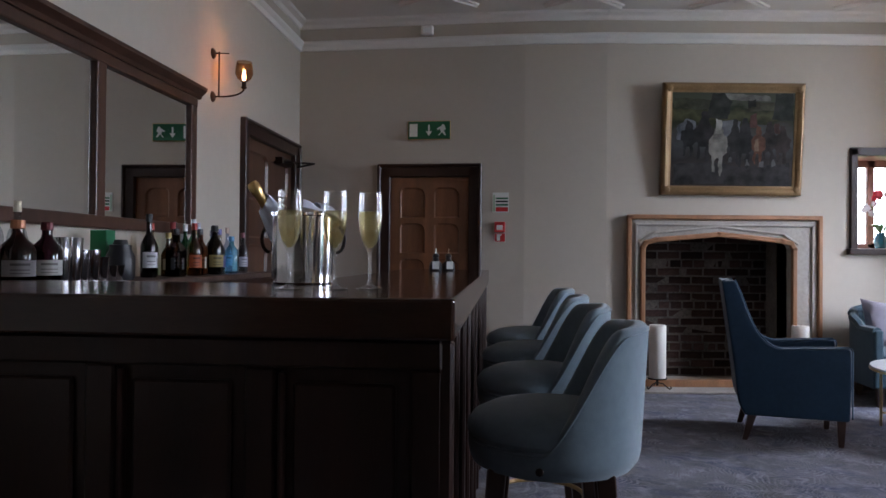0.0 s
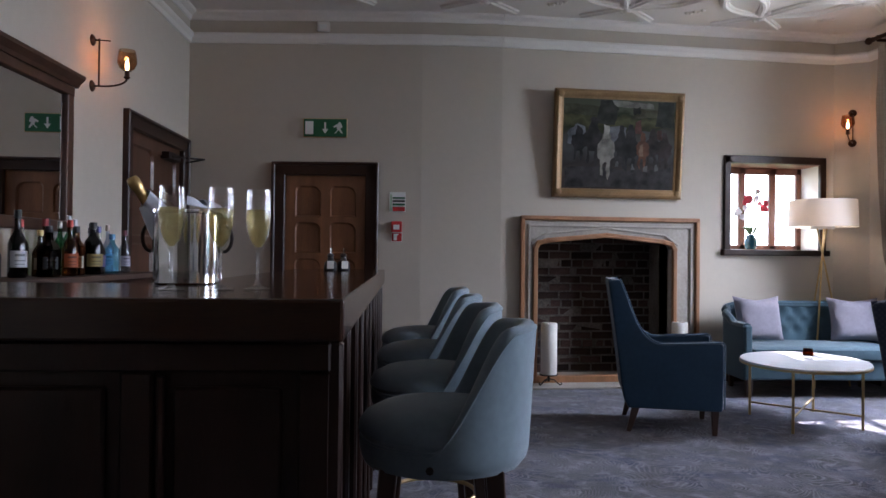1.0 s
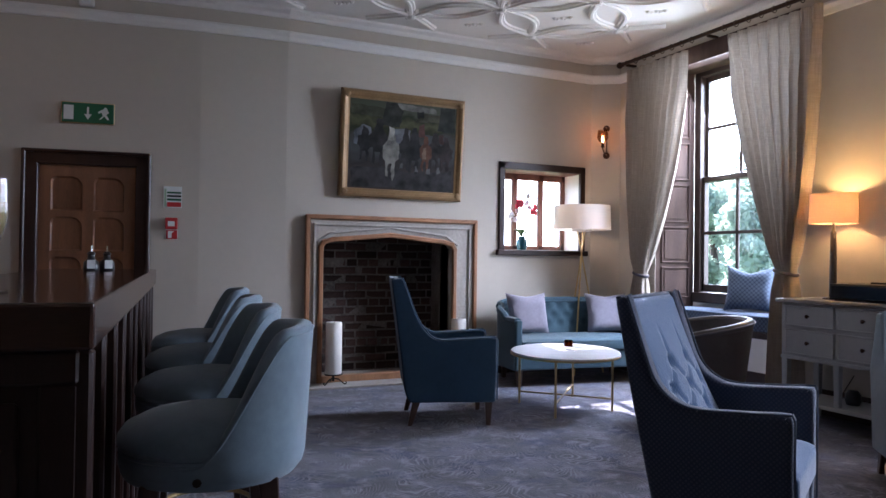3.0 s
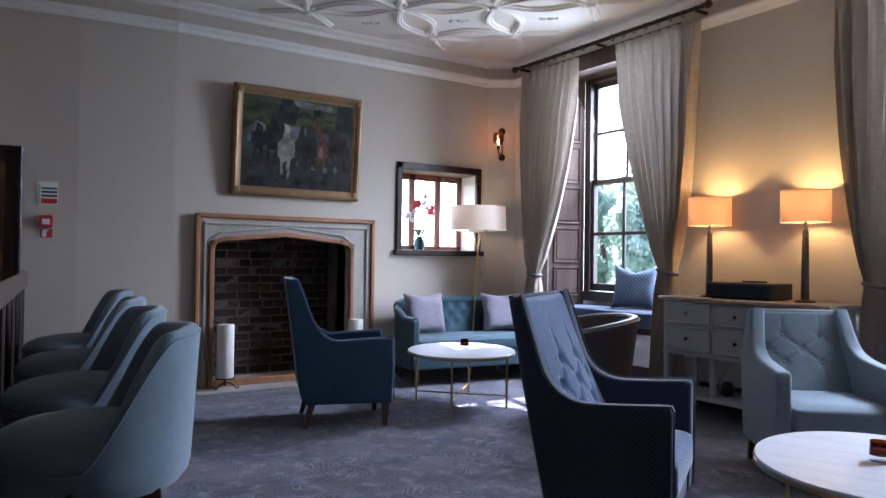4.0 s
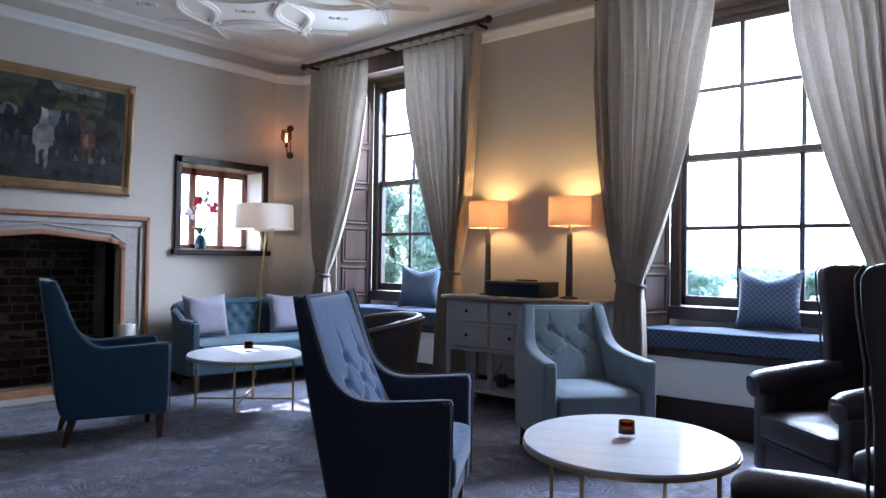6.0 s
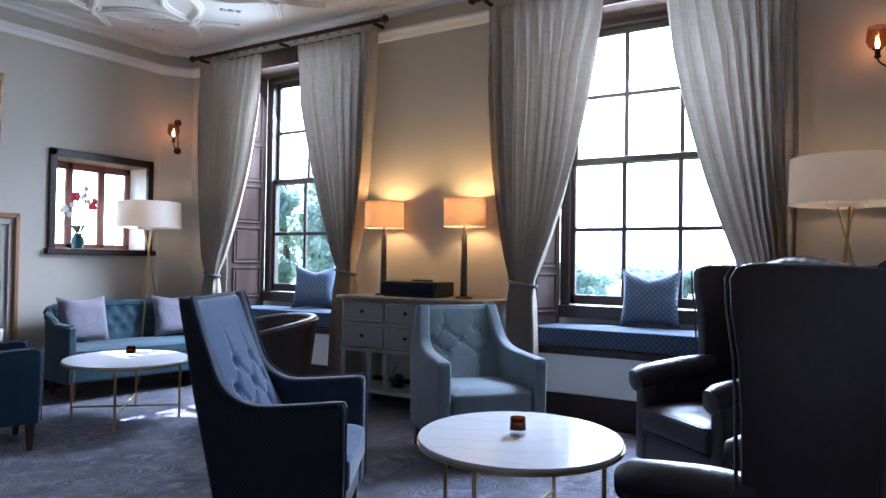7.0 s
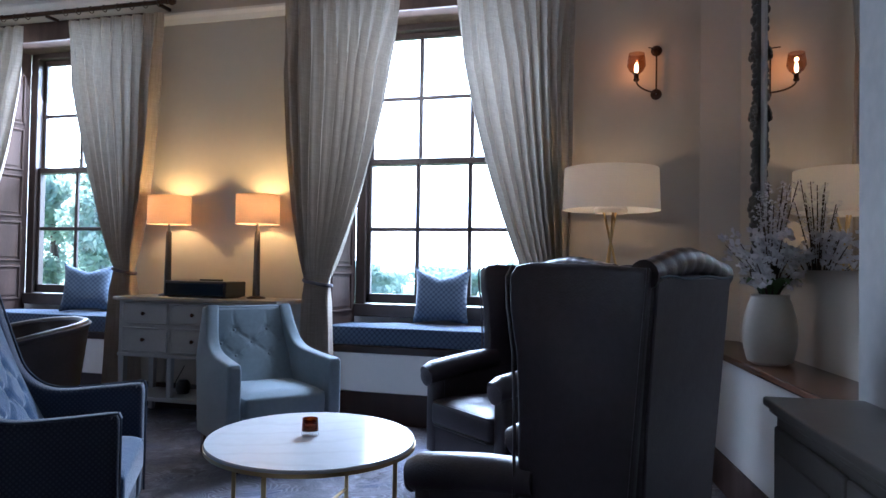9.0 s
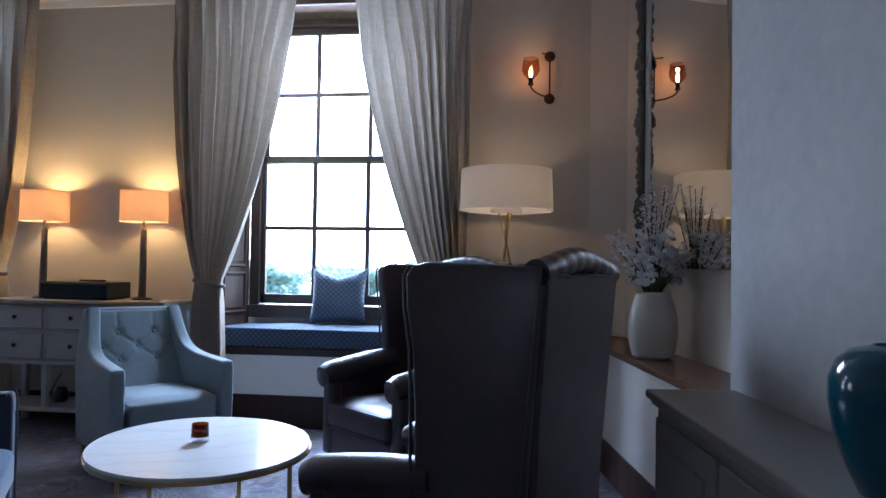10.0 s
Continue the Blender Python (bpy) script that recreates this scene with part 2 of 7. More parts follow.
def patterned_cloth(name, base, mark, pitch, along_a, along_b, sheen=0.3, low=0.30, high=0.62):
    """A woven cloth with a lattice of small diamonds, pitch metres apart along two directions."""
    m = cloth(name, base, sheen)
    n, l = m.node_tree.nodes, m.node_tree.links
    b = n["Principled BSDF"]
    was = b.inputs["Base Color"].links[0].from_socket
    co, no = n.new("ShaderNodeTexCoord"), n.new("ShaderNodeTexNoise")
    no.inputs["Scale"].default_value = 9
    l.new(co.outputs["Object"], no.inputs["Vector"])
    waves = []
    for way in (along_a, along_b):
        dot, k, si = n.new("ShaderNodeVectorMath"), n.new("ShaderNodeMath"), n.new("ShaderNodeMath")
        dot.operation, k.operation, si.operation = "DOT_PRODUCT", "MULTIPLY_ADD", "SINE"
        dot.inputs[1].default_value = way
        k.inputs[1].default_value = math.pi / pitch
        l.new(co.outputs["Object"], dot.inputs[0]), l.new(dot.outputs["Value"], k.inputs[0]), l.new(no.outputs["Fac"], k.inputs[2]), l.new(k.outputs[0], si.inputs[0])
        waves.append(si.outputs[0])
    mu, ab, mr, mix = n.new("ShaderNodeMath"), n.new("ShaderNodeMath"), n.new("ShaderNodeMapRange"), n.new("ShaderNodeMix")
    mu.operation, ab.operation, mix.data_type = "MULTIPLY", "ABSOLUTE", "RGBA"
    l.new(waves[0], mu.inputs[0]), l.new(waves[1], mu.inputs[1]), l.new(mu.outputs[0], ab.inputs[0]), l.new(ab.outputs[0], mr.inputs["Value"])
    mr.inputs["From Min"].default_value, mr.inputs["From Max"].default_value = low, high
    mix.inputs["B"].default_value = (*mark, 1)
    l.new(mr.outputs[0], mix.inputs["Factor"]), l.new(was, mix.inputs["A"]), l.new(mix.outputs["Result"], b.inputs["Base Color"])
    return m


PATTERN = patterned_cloth("dark_patterned_cloth", (0.029, 0.036, 0.058), (0.056, 0.060, 0.082), 0.020, (1, 1, 1), (1, 1, -1), 0.35, 0.35, 0.75)
# The same cloth as PATTERN, its sheen put into a brighter, bluer colour.
SHEEN_BLUE = patterned_cloth("blue_sheen_cloth", (0.020, 0.055, 0.122), (0.036, 0.082, 0.160), 0.020, (1, 1, 1), (1, 1, -1), 0.9)
SEAT_BLUE = patterned_cloth("blue_seat_cloth", (0.030, 0.046, 0.085), (0.078, 0.108, 0.160), 0.042, (1, 1, 1), (-1, 1, -1), 0.35, 0.10, 0.45)
CUSHION_BLUE = patterned_cloth("blue_cushion_cloth", (0.050, 0.070, 0.112), (0.118, 0.152, 0.205), 0.040, (1, 0, 1), (1, 0, -1), 0.35, 0.10, 0.45)


def carpet_material():
    """Grey carpet: fine swirling pale lines that come and go over brown-grey and bluish drifts."""
    m = material("swirl_carpet", (0.096, 0.092, 0.106), 0.95, 0, 0.45, 9.0, 0.6, 420, 0.1, 0.2)
    n, l = m.node_tree.nodes, m.node_tree.links
    b = n["Principled BSDF"]
    was = b.inputs["Base Color"].links[0].from_socket
    co = n.new("ShaderNodeTexCoord")

    def noise_node(scale, detail, low, high, rough=0.5):
        t, r = n.new("ShaderNodeTexNoise"), n.new("ShaderNodeMapRange")
        t.inputs["Scale"].default_value, t.inputs["Detail"].default_value, t.inputs["Roughness"].default_value = scale, detail, rough
        r.inputs["From Min"].default_value, r.inputs["From Max"].default_value = low, high
        l.new(co.outputs["Object"], t.inputs["Vector"]), l.new(t.outputs["Fac"], r.inputs["Value"])
        return t, r.outputs[0]

    def blend(fac, a, rgb):
        x = n.new("ShaderNodeMix")
        x.data_type = "RGBA"
        l.new(fac, x.inputs["Factor"]), l.new(a, x.inputs["A"])
        x.inputs["B"].default_value = (*rgb, 1)
        return x.outputs["Result"]

    def times(a, c):
        x = n.new("ShaderNodeMath")
        x.operation = "MULTIPLY"
        l.new(a, x.inputs[0])
        if isinstance(c, float):
            x.inputs[1].default_value = c
        else:
            l.new(c, x.inputs[1])
        return x.outputs[0]

    def swirls(scale, lines, warp_scale, low):
        warp, vm, vo, si, mr = (n.new("ShaderNode" + k) for k in ("TexNoise", "VectorMath", "TexVoronoi", "Math", "MapRange"))
        warp.inputs["Scale"].default_value, warp.inputs["Detail"].default_value = warp_scale, 3
        vm.operation, si.operation, vo.feature = "MULTIPLY_ADD", "SINE", "SMOOTH_F1"
        vm.inputs[1].default_value = (0.30, 0.30, 0)
        vo.inputs["Scale"].default_value, vo.inputs["Smoothness"].default_value = scale, 0.25
        l.new(co.outputs["Object"], warp.inputs["Vector"]), l.new(warp.outputs["Color"], vm.inputs[0]), l.new(co.outputs["Object"], vm.inputs[2]), l.new(vm.outputs[0], vo.inputs["Vector"])
        l.new(times(vo.outputs["Distance"], lines), si.inputs[0])
        mr.inputs["From Min"].default_value, mr.inputs["From Max"].default_value = low, 1.0
        l.new(si.outputs[0], mr.inputs["Value"])
        return mr.outputs[0]

    blue = blend(times(noise_node(3.4, 6, 0.48, 0.64, 0.62)[1], 0.85), was, (0.045, 0.052, 0.105))
    dusk = blend(times(noise_node(2.1, 5, 0.52, 0.70)[1], 0.6), blue, (0.062, 0.050, 0.046))
    wisp = blend(times(noise_node(7.5, 7, 0.51, 0.70, 0.70)[1], 0.9), dusk, (0.275, 0.27, 0.305))
    fine = times(times(swirls(3.1, 130.0, 2.6, 0.15), noise_node(2.7, 3, 0.40, 0.58)[1]), 0.75)
    lined = blend(fine, wisp, (0.28, 0.275, 0.315))
    wide = times(times(swirls(1.9, 46.0, 1.9, 0.45), noise_node(1.7, 4, 0.46, 0.62)[1]), 0.45)
    l.new(blend(wide, lined, (0.22, 0.21, 0.225)), b.inputs["Base Color"])
    return m


def marble_material():
    m = material("white_marble", (0.64, 0.63, 0.62), 0.16, 0, 0.06, 3.0)
    n, l = m.node_tree.nodes, m.node_tree.links
    b = n["Principled BSDF"]
    was = b.inputs["Base Color"].links[0].from_socket
    co, wv, mr, mix = n.new("ShaderNodeTexCoord"), n.new("ShaderNodeTexWave"), n.new("ShaderNodeMapRange"), n.new("ShaderNodeMix")
    wv.inputs["Scale"].default_value, wv.inputs["Distortion"].default_value, wv.inputs["Detail"].default_value, wv.inputs["Detail Scale"].default_value = 1.7, 7, 5, 1.2
    mr.inputs["From Min"].default_value, mr.inputs["From Max"].default_value, mr.inputs["To Max"].default_value = 0.80, 1.0, 0.14
    mix.data_type = "RGBA"
    mix.inputs["B"].default_value = (0.42, 0.37, 0.32, 1)
    l.new(co.outputs["Object"], wv.inputs["Vector"]), l.new(wv.outputs["Fac"], mr.inputs["Value"]), l.new(mr.outputs[0], mix.inputs["Factor"])
    l.new(was, mix.inputs["A"]), l.new(mix.outputs["Result"], b.inputs["Base Color"])
    return m


CARPET, MARBLE = carpet_material(), marble_material()


# ---- building helpers ----
def part(name, bm, mat, parent=None, label="", smooth=False):
    me = bpy.data.meshes.new(name)
    bmesh.ops.recalc_face_normals(bm, faces=bm.faces)
    bm.to_mesh(me)
    bm.free()
    me.materials.append(mat)
    if smooth:
        for p in me.polygons:
            p.use_smooth = True
        me.set_sharp_from_angle(angle=radians(38))
    ob = new(name, me)
    ob.parent = parent
    if label:
        ob["label"] = label
    return ob


def thing(name, label, category, m=None, group="", kind=""):
    ob = new(name)
    ob.empty_display_size = 0.1
    if m is not None:
        ob.matrix_basis = m
    return tagged(ob, label, category, group, kind)


def box(x0, x1, y0, y1, z0, z1, bevel=0.0, seg=2, bm=None):
    b = bmesh.new()
    bmesh.ops.create_cube(b, size=1)
    bmesh.ops.transform(b, matrix=Matrix.LocRotScale(((x0 + x1) / 2, (y0 + y1) / 2, (z0 + z1) / 2), None, (abs(x1 - x0), abs(y1 - y0), abs(z1 - z0))), verts=b.verts)
    if bevel:
        bmesh.ops.bevel(b, geom=b.edges[:], offset=bevel, segments=seg, profile=0.5, affect="EDGES")
    return b if bm is None else merge(bm, b)


def merge(bm, other):
    me = bpy.data.meshes.new("tmp")
    other.to_mesh(me)
    other.free()
    bm.from_mesh(me)
    bpy.data.meshes.remove(me)
    return bm


def moved(bm, m):
    bmesh.ops.transform(bm, matrix=m, verts=bm.verts)
    return bm


def lathe(profile, seg=28, bm=None):
    """Turns a profile of (radius, height) round the z axis."""
    b = bmesh.new()
    rings = []
    for r, z in profile:
        if r < 1e-5:
            rings.append([b.verts.new((0, 0, z))])
        else:
            rings.append([b.verts.new((r * math.cos(2 * math.pi * k / seg), r * math.sin(2 * math.pi * k / seg), z)) for k in range(seg)])
    for a, c in zip(rings, rings[1:]):
        for k in range(seg):
            q = [a[k % len(a)], a[(k + 1) % len(a)], c[(k + 1) % len(c)], c[k % len(c)]]
            u = list(dict.fromkeys(q))
            if len(u) > 2:
                b.faces.new(u)
    return b if bm is None else merge(bm, b)


def tube(points, radius, seg=8, bm=None, ends=True):
    """A round bar along points; radius may be a list."""
    b = bmesh.new()
    pts = [Vector(p) for p in points]
    rad = radius if isinstance(radius, (list, tuple)) else [radius] * len(pts)
    rings, side = [], None
    for i, p in enumerate(pts):
        d = (pts[min(i + 1, len(pts) - 1)] - pts[max(i - 1, 0)]).normalized()
        if side is None:
            side = d.orthogonal().normalized()
        side = (side - d * side.dot(d)).normalized()
        up = d.cross(side)
        rings.append([b.verts.new(p + rad[i] * (math.cos(2 * math.pi * k / seg) * side + math.sin(2 * math.pi * k / seg) * up)) for k in range(seg)])
    for a, c in zip(rings, rings[1:]):
        for k in range(seg):
            b.faces.new((a[k], a[(k + 1) % seg], c[(k + 1) % seg], c[k]))
    if ends:
        b.faces.new(rings[0][::-1]), b.faces.new(rings[-1])
    return b if bm is None else merge(bm, b)


def prism(outline, depth, axis="z", start=0.0, bevel=0.0, bm=None, seg=2):
    """A flat outline given depth. axis z: (x, y) raised; y: (x, z) pushed along y; x: (y, z) pushed along x."""
    b = bmesh.new()
    put = {"z": lambda u, v: (u, v, start), "y": lambda u, v: (u, start, v), "x": lambda u, v: (start, u, v)}[axis]
    f = b.faces.new([b.verts.new(put(u, v)) for u, v in outline])
    way = {"z": (0, 0, depth), "y": (0, depth, 0), "x": (depth, 0, 0)}[axis]
    got = bmesh.ops.extrude_face_region(b, geom=[f])
    bmesh.ops.translate(b, vec=way, verts=[v for v in got["geom"] if isinstance(v, bmesh.types.BMVert)])
    bmesh.ops.recalc_face_normals(b, faces=b.faces)
    if bevel:
        bmesh.ops.bevel(b, geom=b.edges[:], offset=bevel, segments=seg, profile=0.5, affect="EDGES")
    return b if bm is None else merge(bm, b)


def sheet(fn, nu, nv, thick=0.0, bm=None):
    """A grid of points fn(u, v), u and v from 0 to 1, given thickness along its normals."""
    b = bmesh.new()
    g = [[b.verts.new(fn(i / nu, j / nv)) for j in range(nv + 1)] for i in range(nu + 1)]
    for i in range(nu):
        for j in range(nv):
            b.faces.new((g[i][j], g[i + 1][j], g[i + 1][j + 1], g[i][j + 1]))
    if thick:
        bmesh.ops.recalc_face_normals(b, faces=b.faces)
        bmesh.ops.solidify(b, geom=b.faces[:], thickness=thick)
    return b if bm is None else merge(bm, b)


def pillow_mesh(w, h, t, n=14, chop=0.0):
    """A stuffed square cushion lying in the xz plane."""
    b = bmesh.new()
    for s in (1, -1):
        def f(u, v):
            a, c = 2 * u - 1, 2 * v - 1
            puff = max(0.0, (1 - a ** 4) * (1 - c ** 4)) ** 0.55
            pin = 1 - 0.10 * (1 - abs(a) ** 2) * abs(c) ** 3
            pin2 = 1 - 0.10 * (1 - abs(c) ** 2) * abs(a) ** 3
            w2 = noise.noise(Vector((a * 1.7, c * 1.7, s * 3))) * 0.012
            return (a * w / 2 * pin2, s * (t / 2 * puff) + w2 * puff, c * h / 2 * pin + h / 2 - chop * (1 - abs(a)) ** 1.2 * max(0.0, c) ** 2)
        sheet(f, n, n, 0, b)
    bmesh.ops.remove_doubles(b, verts=b.verts, dist=0.0008)
    return b


def frame_on(p0, p1):
    """A pose at p0 with x along the wall to p1, y out of the wall's back, z up; and the wall's length."""
    d = Vector((p1[0] - p0[0], p1[1] - p0[1]))
    return pose(p0[0], p0[1], 0, 0, 0, math.degrees(math.atan2(d.y, d.x))), d.length


def wall_mesh(length, height, thick, holes, z0=0.0):
    """A wall from x 0 to length with its face at y 0 and its back at y thick, pierced by holes (x0, x1, z0, z1)."""
    xs = sorted({0.0, length, *(h[0] for h in holes), *(h[1] for h in holes)})
    zs = sorted({z0, height, *(h[2] for h in holes), *(h[3] for h in holes)})
    b = bmesh.new()
    vs = {}
    def v(x, z):
        if (x, z) not in vs:
            vs[(x, z)] = b.verts.new((x, 0, z))
        return vs[(x, z)]
    for xa, xb in zip(xs, xs[1:]):
        for za, zb in zip(zs, zs[1:]):
            cx, cz = (xa + xb) / 2, (za + zb) / 2
            if not any(h[0] < cx < h[1] and h[2] < cz < h[3] for h in holes):
                b.faces.new((v(xa, za), v(xb, za), v(xb, zb), v(xa, zb)))
    got = bmesh.ops.extrude_face_region(b, geom=b.faces[:])
    bmesh.ops.translate(b, vec=(0, thick, 0), verts=[q for q in got["geom"] if isinstance(q, bmesh.types.BMVert)])
    return b


CEIL = 3.46


def wall(name, p0, p1, thick, holes=(), mat=PAINT, label="painted wall"):
    m, length = frame_on(p0, p1)
    ob = part(name, wall_mesh(length, CEIL, thick, holes), mat)
    ob.matrix_basis = m
    tagged(ob, label, "wall", kind="structure")
    return m, length


# ---- rooms' shell: corners of the plan, clockwise seen from above ----
NW, BEND, BEND_EAST, NE, EN, ES = (-1.41, 6.94), (0.75, 6.62), (1.5, 6.56), (4.92, 6.56), (5.18, 6.38), (5.18, -0.36)
SE, SM, PIER_E, PIER_W, BACK_E, BACK_W = (5.05, -0.60), (2.55, -1.03), (2.40, -0.60), (0.62, -0.80), (0.62, -2.7), (-2.34, -2.7)
M_WEST, L_WEST = wall("wall_west", BACK_W, NW, 0.25, [(8.28, 9.50, 0.0, 2.14)], label="pale greige painted wall behind the bar")
M_NA, L_NA = wall("wall_north_a", NW, BEND, 0.35, [(0.90, 1.68, 0.0, 1.955)], label="pale greige painted wall with a panelled door")
wall("wall_north_middle", BEND, BEND_EAST, 0.5, label="pale greige painted wall")
M_NB = pose(1.2, 6.56, 0)
wall("wall_north_b", BEND_EAST, NE, 0.36, [(0.30, 1.74, 0.0, 1.44), (2.28, 3.28, 1.30, 2.16)], label="pale greige painted wall with a stone fireplace")
M_NE, L_NE = wall("wall_north_east", NE, EN, 0.4, label="narrow canted corner of painted wall")
W1, W2 = (4.10, 5.80), (0.72, 2.38)
M_E, L_E = wall("wall_east", EN, ES, 0.62, [(EN[1] - W1[1], EN[1] - W1[0], 0.0, 3.2), (EN[1] - W2[1], EN[1] - W2[0], 0.0, 3.2)], label="pale painted wall with two tall sash windows")
wall("wall_south_east", ES, SE, 0.3, label="short dark return of painted wall")
M_S, L_S = wall("wall_south", SE, SM, 0.3, label="pale painted wall above a wooden ledge")
wall("wall_pier_side", SM, PIER_E, 0.15, mat=PIER, label="side of a plastered pier")
M_P, L_P = wall("wall_pier", PIER_E, PIER_W, 0.25, mat=PIER, label="uneven pale plastered pier")
wall("wall_back_side", PIER_W, BACK_E, 0.25, label="plain painted wall")
wall("wall_back", BACK_E, BACK_W, 0.25, label="plain painted wall")

floor = part("floor", box(-3.2, 5.9, -3.2, 7.9, -0.2, 0.0), CARPET)
tagged(floor, "grey fitted carpet with swirling pale and blue lines", "carpet", kind="structure")


def ceiling_mesh():
    """Flat plaster with moulded ribs: bowed arcs that meet in pointed stars, and bosses."""
    b = box(-3.2, 6.3, -3.2, 7.9, CEIL, CEIL + 0.15)
    section = [(-0.045, 0), (-0.04, -0.016), (-0.022, -0.02), (-0.012, -0.034), (0.012, -0.034), (0.022, -0.02), (0.04, -0.016), (0.045, 0)]

    def rib(pts):
        rings = []
        for i, p in enumerate(pts):
            d = Vector(pts[min(i + 1, len(pts) - 1)]) - Vector(pts[max(i - 1, 0)])
            s = Vector((-d.y, d.x)).normalized()
            rings.append([b.verts.new((p[0] + s.x * u, p[1] + s.y * u, CEIL + w)) for u, w in section])
        for a, c in zip(rings, rings[1:]):
            for k in range(len(section) - 1):
                b.faces.new((a[k], c[k], c[k + 1], a[k + 1]))

    def at(i, j):
        return Vector((3.19 + 0.65 * (i + j), 5.57 + 0.54 * (j - i)))

    def inside(p):
        return -2.0 < p.x < 4.62 and -0.3 < p.y < 6.25 - 0.06 * max(0.0, 2.0 - p.x)

    nodes = {(i, j) for i in range(-9, 9) for j in range(-9, 9) if inside(at(i, j))}
    for i, j in sorted(nodes):
        p = at(i, j)
        for di, dj in ((1, 0), (0, 1), (-1, 0), (0, -1)):
            q = at(i + di, j + dj)
            if (i + di, j + dj) not in nodes:
                # a straight rib that runs out towards the edge
                e = p.lerp(q, 0.52)
                rib([p.lerp(e, k / 3) for k in range(4)])
                continue
            if di + dj < 0:
                continue
            n2 = Vector((-(q - p).y, (q - p).x)).normalized()
            for s in (0.15, -0.15):
                rib([p.lerp(q, k / 14) + n2 * s * math.sin(math.pi * k / 14) ** 1.3 for k in range(15)])
        boss = lathe([(0.0, -0.06), (0.03, -0.055), (0.05, -0.03), (0.075, -0.026), (0.085, 0)], 10)
        merge(b, moved(boss, pose(p.x, p.y, CEIL)))
        for k in range(8):
            a = math.pi / 4 * k
            petal = lathe([(0.0, -0.034), (0.026, -0.024), (0.04, 0)], 6)
            merge(b, moved(petal, pose(p.x + 0.10 * math.cos(a), p.y + 0.10 * math.sin(a), CEIL)))
        # a small carved spray in the middle of each cell
        c = (p + at(i + 1, j + 1)) / 2
        if inside(c):
            for k in range(5):
                bud = lathe([(0.0, -0.022), (0.016, -0.016), (0.028, 0)], 6)
                merge(b, moved(bud, pose(c.x + 0.028 * (k - 2), c.y - 0.023 * (k - 2) + 0.02 * (k % 2), CEIL)))
    return b


tagged(part("ceiling", ceiling_mesh(), PLASTER), "white plaster ceiling with moulded curving ribs and bosses", "ceiling", kind="structure")


def moulding(name, label, section, mat, breaks=()):
    """A moulding run round the visible walls; section in (out from wall, height)."""
    pts = [BACK_W, NW, BEND, BEND_EAST, NE, EN, ES, SE, SM]
    for k, (p0, p1) in enumerate(zip(pts, pts[1:])):
        m, length = frame_on(p0, p1)
        spans = [(0, length)]
        if k == 5:
            spans = breaks or spans
        for s0, s1 in spans:
            b = prism([(-o, z) for o, z in section], s1 - s0, "x", s0)
            ob = part(name, b, mat)
            ob.matrix_basis = m
            tagged(ob, label, "moulding", kind="structure")


E_SPANS = [(0.0, EN[1] - W1[1] - 0.02), (EN[1] - W1[0] + 0.02, EN[1] - W2[1] - 0.02), (EN[1] - W2[0] + 0.02, EN[1] - ES[1])]
moulding("picture_rail", "white painted picture rail moulding", [(0.0, 3.17), (0.02, 3.175), (0.03, 3.21), (0.055, 3.235), (0.055, 3.255), (0.03, 3.265), (0.0, 3.27)], WHITE, E_SPANS)
moulding("cornice", "white plaster cornice under the ceiling", [(0.0, 3.385), (0.015, 3.39), (0.03, 3.42), (0.075, 3.44), (0.085, 3.459), (0.0, 3.459)], PLASTER)
SKIRT = [(0.0, 0.003), (0.022, 0.003), (0.022, 0.17), (0.012, 0.20), (0.0, 0.205)]
for k, (p0, p1, spans) in enumerate([(BACK_W, NW, [(0, 8.1), (9.6, 9.65)]), (NW, BEND, [(0, 0.78), (1.80, 2.18)]), (BEND, BEND_EAST, [(0, 0.75)]), (BEND_EAST, NE, [(0, 0.18), (1.98, 3.42)]), (NE, EN, [(0, 0.31)]), (EN, ES, E_SPANS)]):
    m, length = frame_on(p0, p1)
    for s0, s1 in spans:
        ob = part("baseboard", prism([(-o, z) for o, z in SKIRT], s1 - s0, "x", s0), MAHOGANY)
        ob.matrix_basis = m
        tagged(ob, "dark stained wooden skirting board", "baseboard", kind="structure")

# ---- outside ----
tagged(part("ground", box(-95, 95, -95, 95, -1.4, -1.2), GRASS), "lawn outside the windows", "lawn", kind="structure")


def leafy(name, label, centre, size, count, seed, leaf=0.16, category="tree"):
    rnd = random.Random(seed)
    t = thing(name, label, category, pose(*centre))
    h = size[2]
    part("trunk", tube([(0, 0, 0), (0.05, 0, h * 0.35), (0, 0.05, h * 0.7)], [0.05 * h, 0.035 * h, 0.012 * h]), STEM, t)
    b = bmesh.new()
    lumps = [(rnd.uniform(-0.6, 0.6) * size[0], rnd.uniform(-0.6, 0.6) * size[1], rnd.uniform(0.2, 0.95) * h, rnd.uniform(0.25, 0.5)) for _ in range(16)]
    for _ in range(count):
        x, y, z, r = rnd.choice(lumps)
        v = Vector((rnd.gauss(0, 1), rnd.gauss(0, 1), rnd.gauss(0, 1))).normalized() * rnd.uniform(0.5, 1.0) * r
        c = Vector((x + v.x * size[0], y + v.y * size[1], max(0.1, z + v.z * h * 0.35)))
        a, d = Vector((rnd.uniform(-1, 1), rnd.uniform(-1, 1), rnd.uniform(-1, 1))).normalized() * leaf, Vector((rnd.uniform(-1, 1), rnd.uniform(-1, 1), rnd.uniform(-1, 1))).normalized() * leaf * 0.6
        b.faces.new([b.verts.new(c + q) for q in (a, d, -a, -d)])
    part("crown", b, HAZED_LEAF, t)
    return t


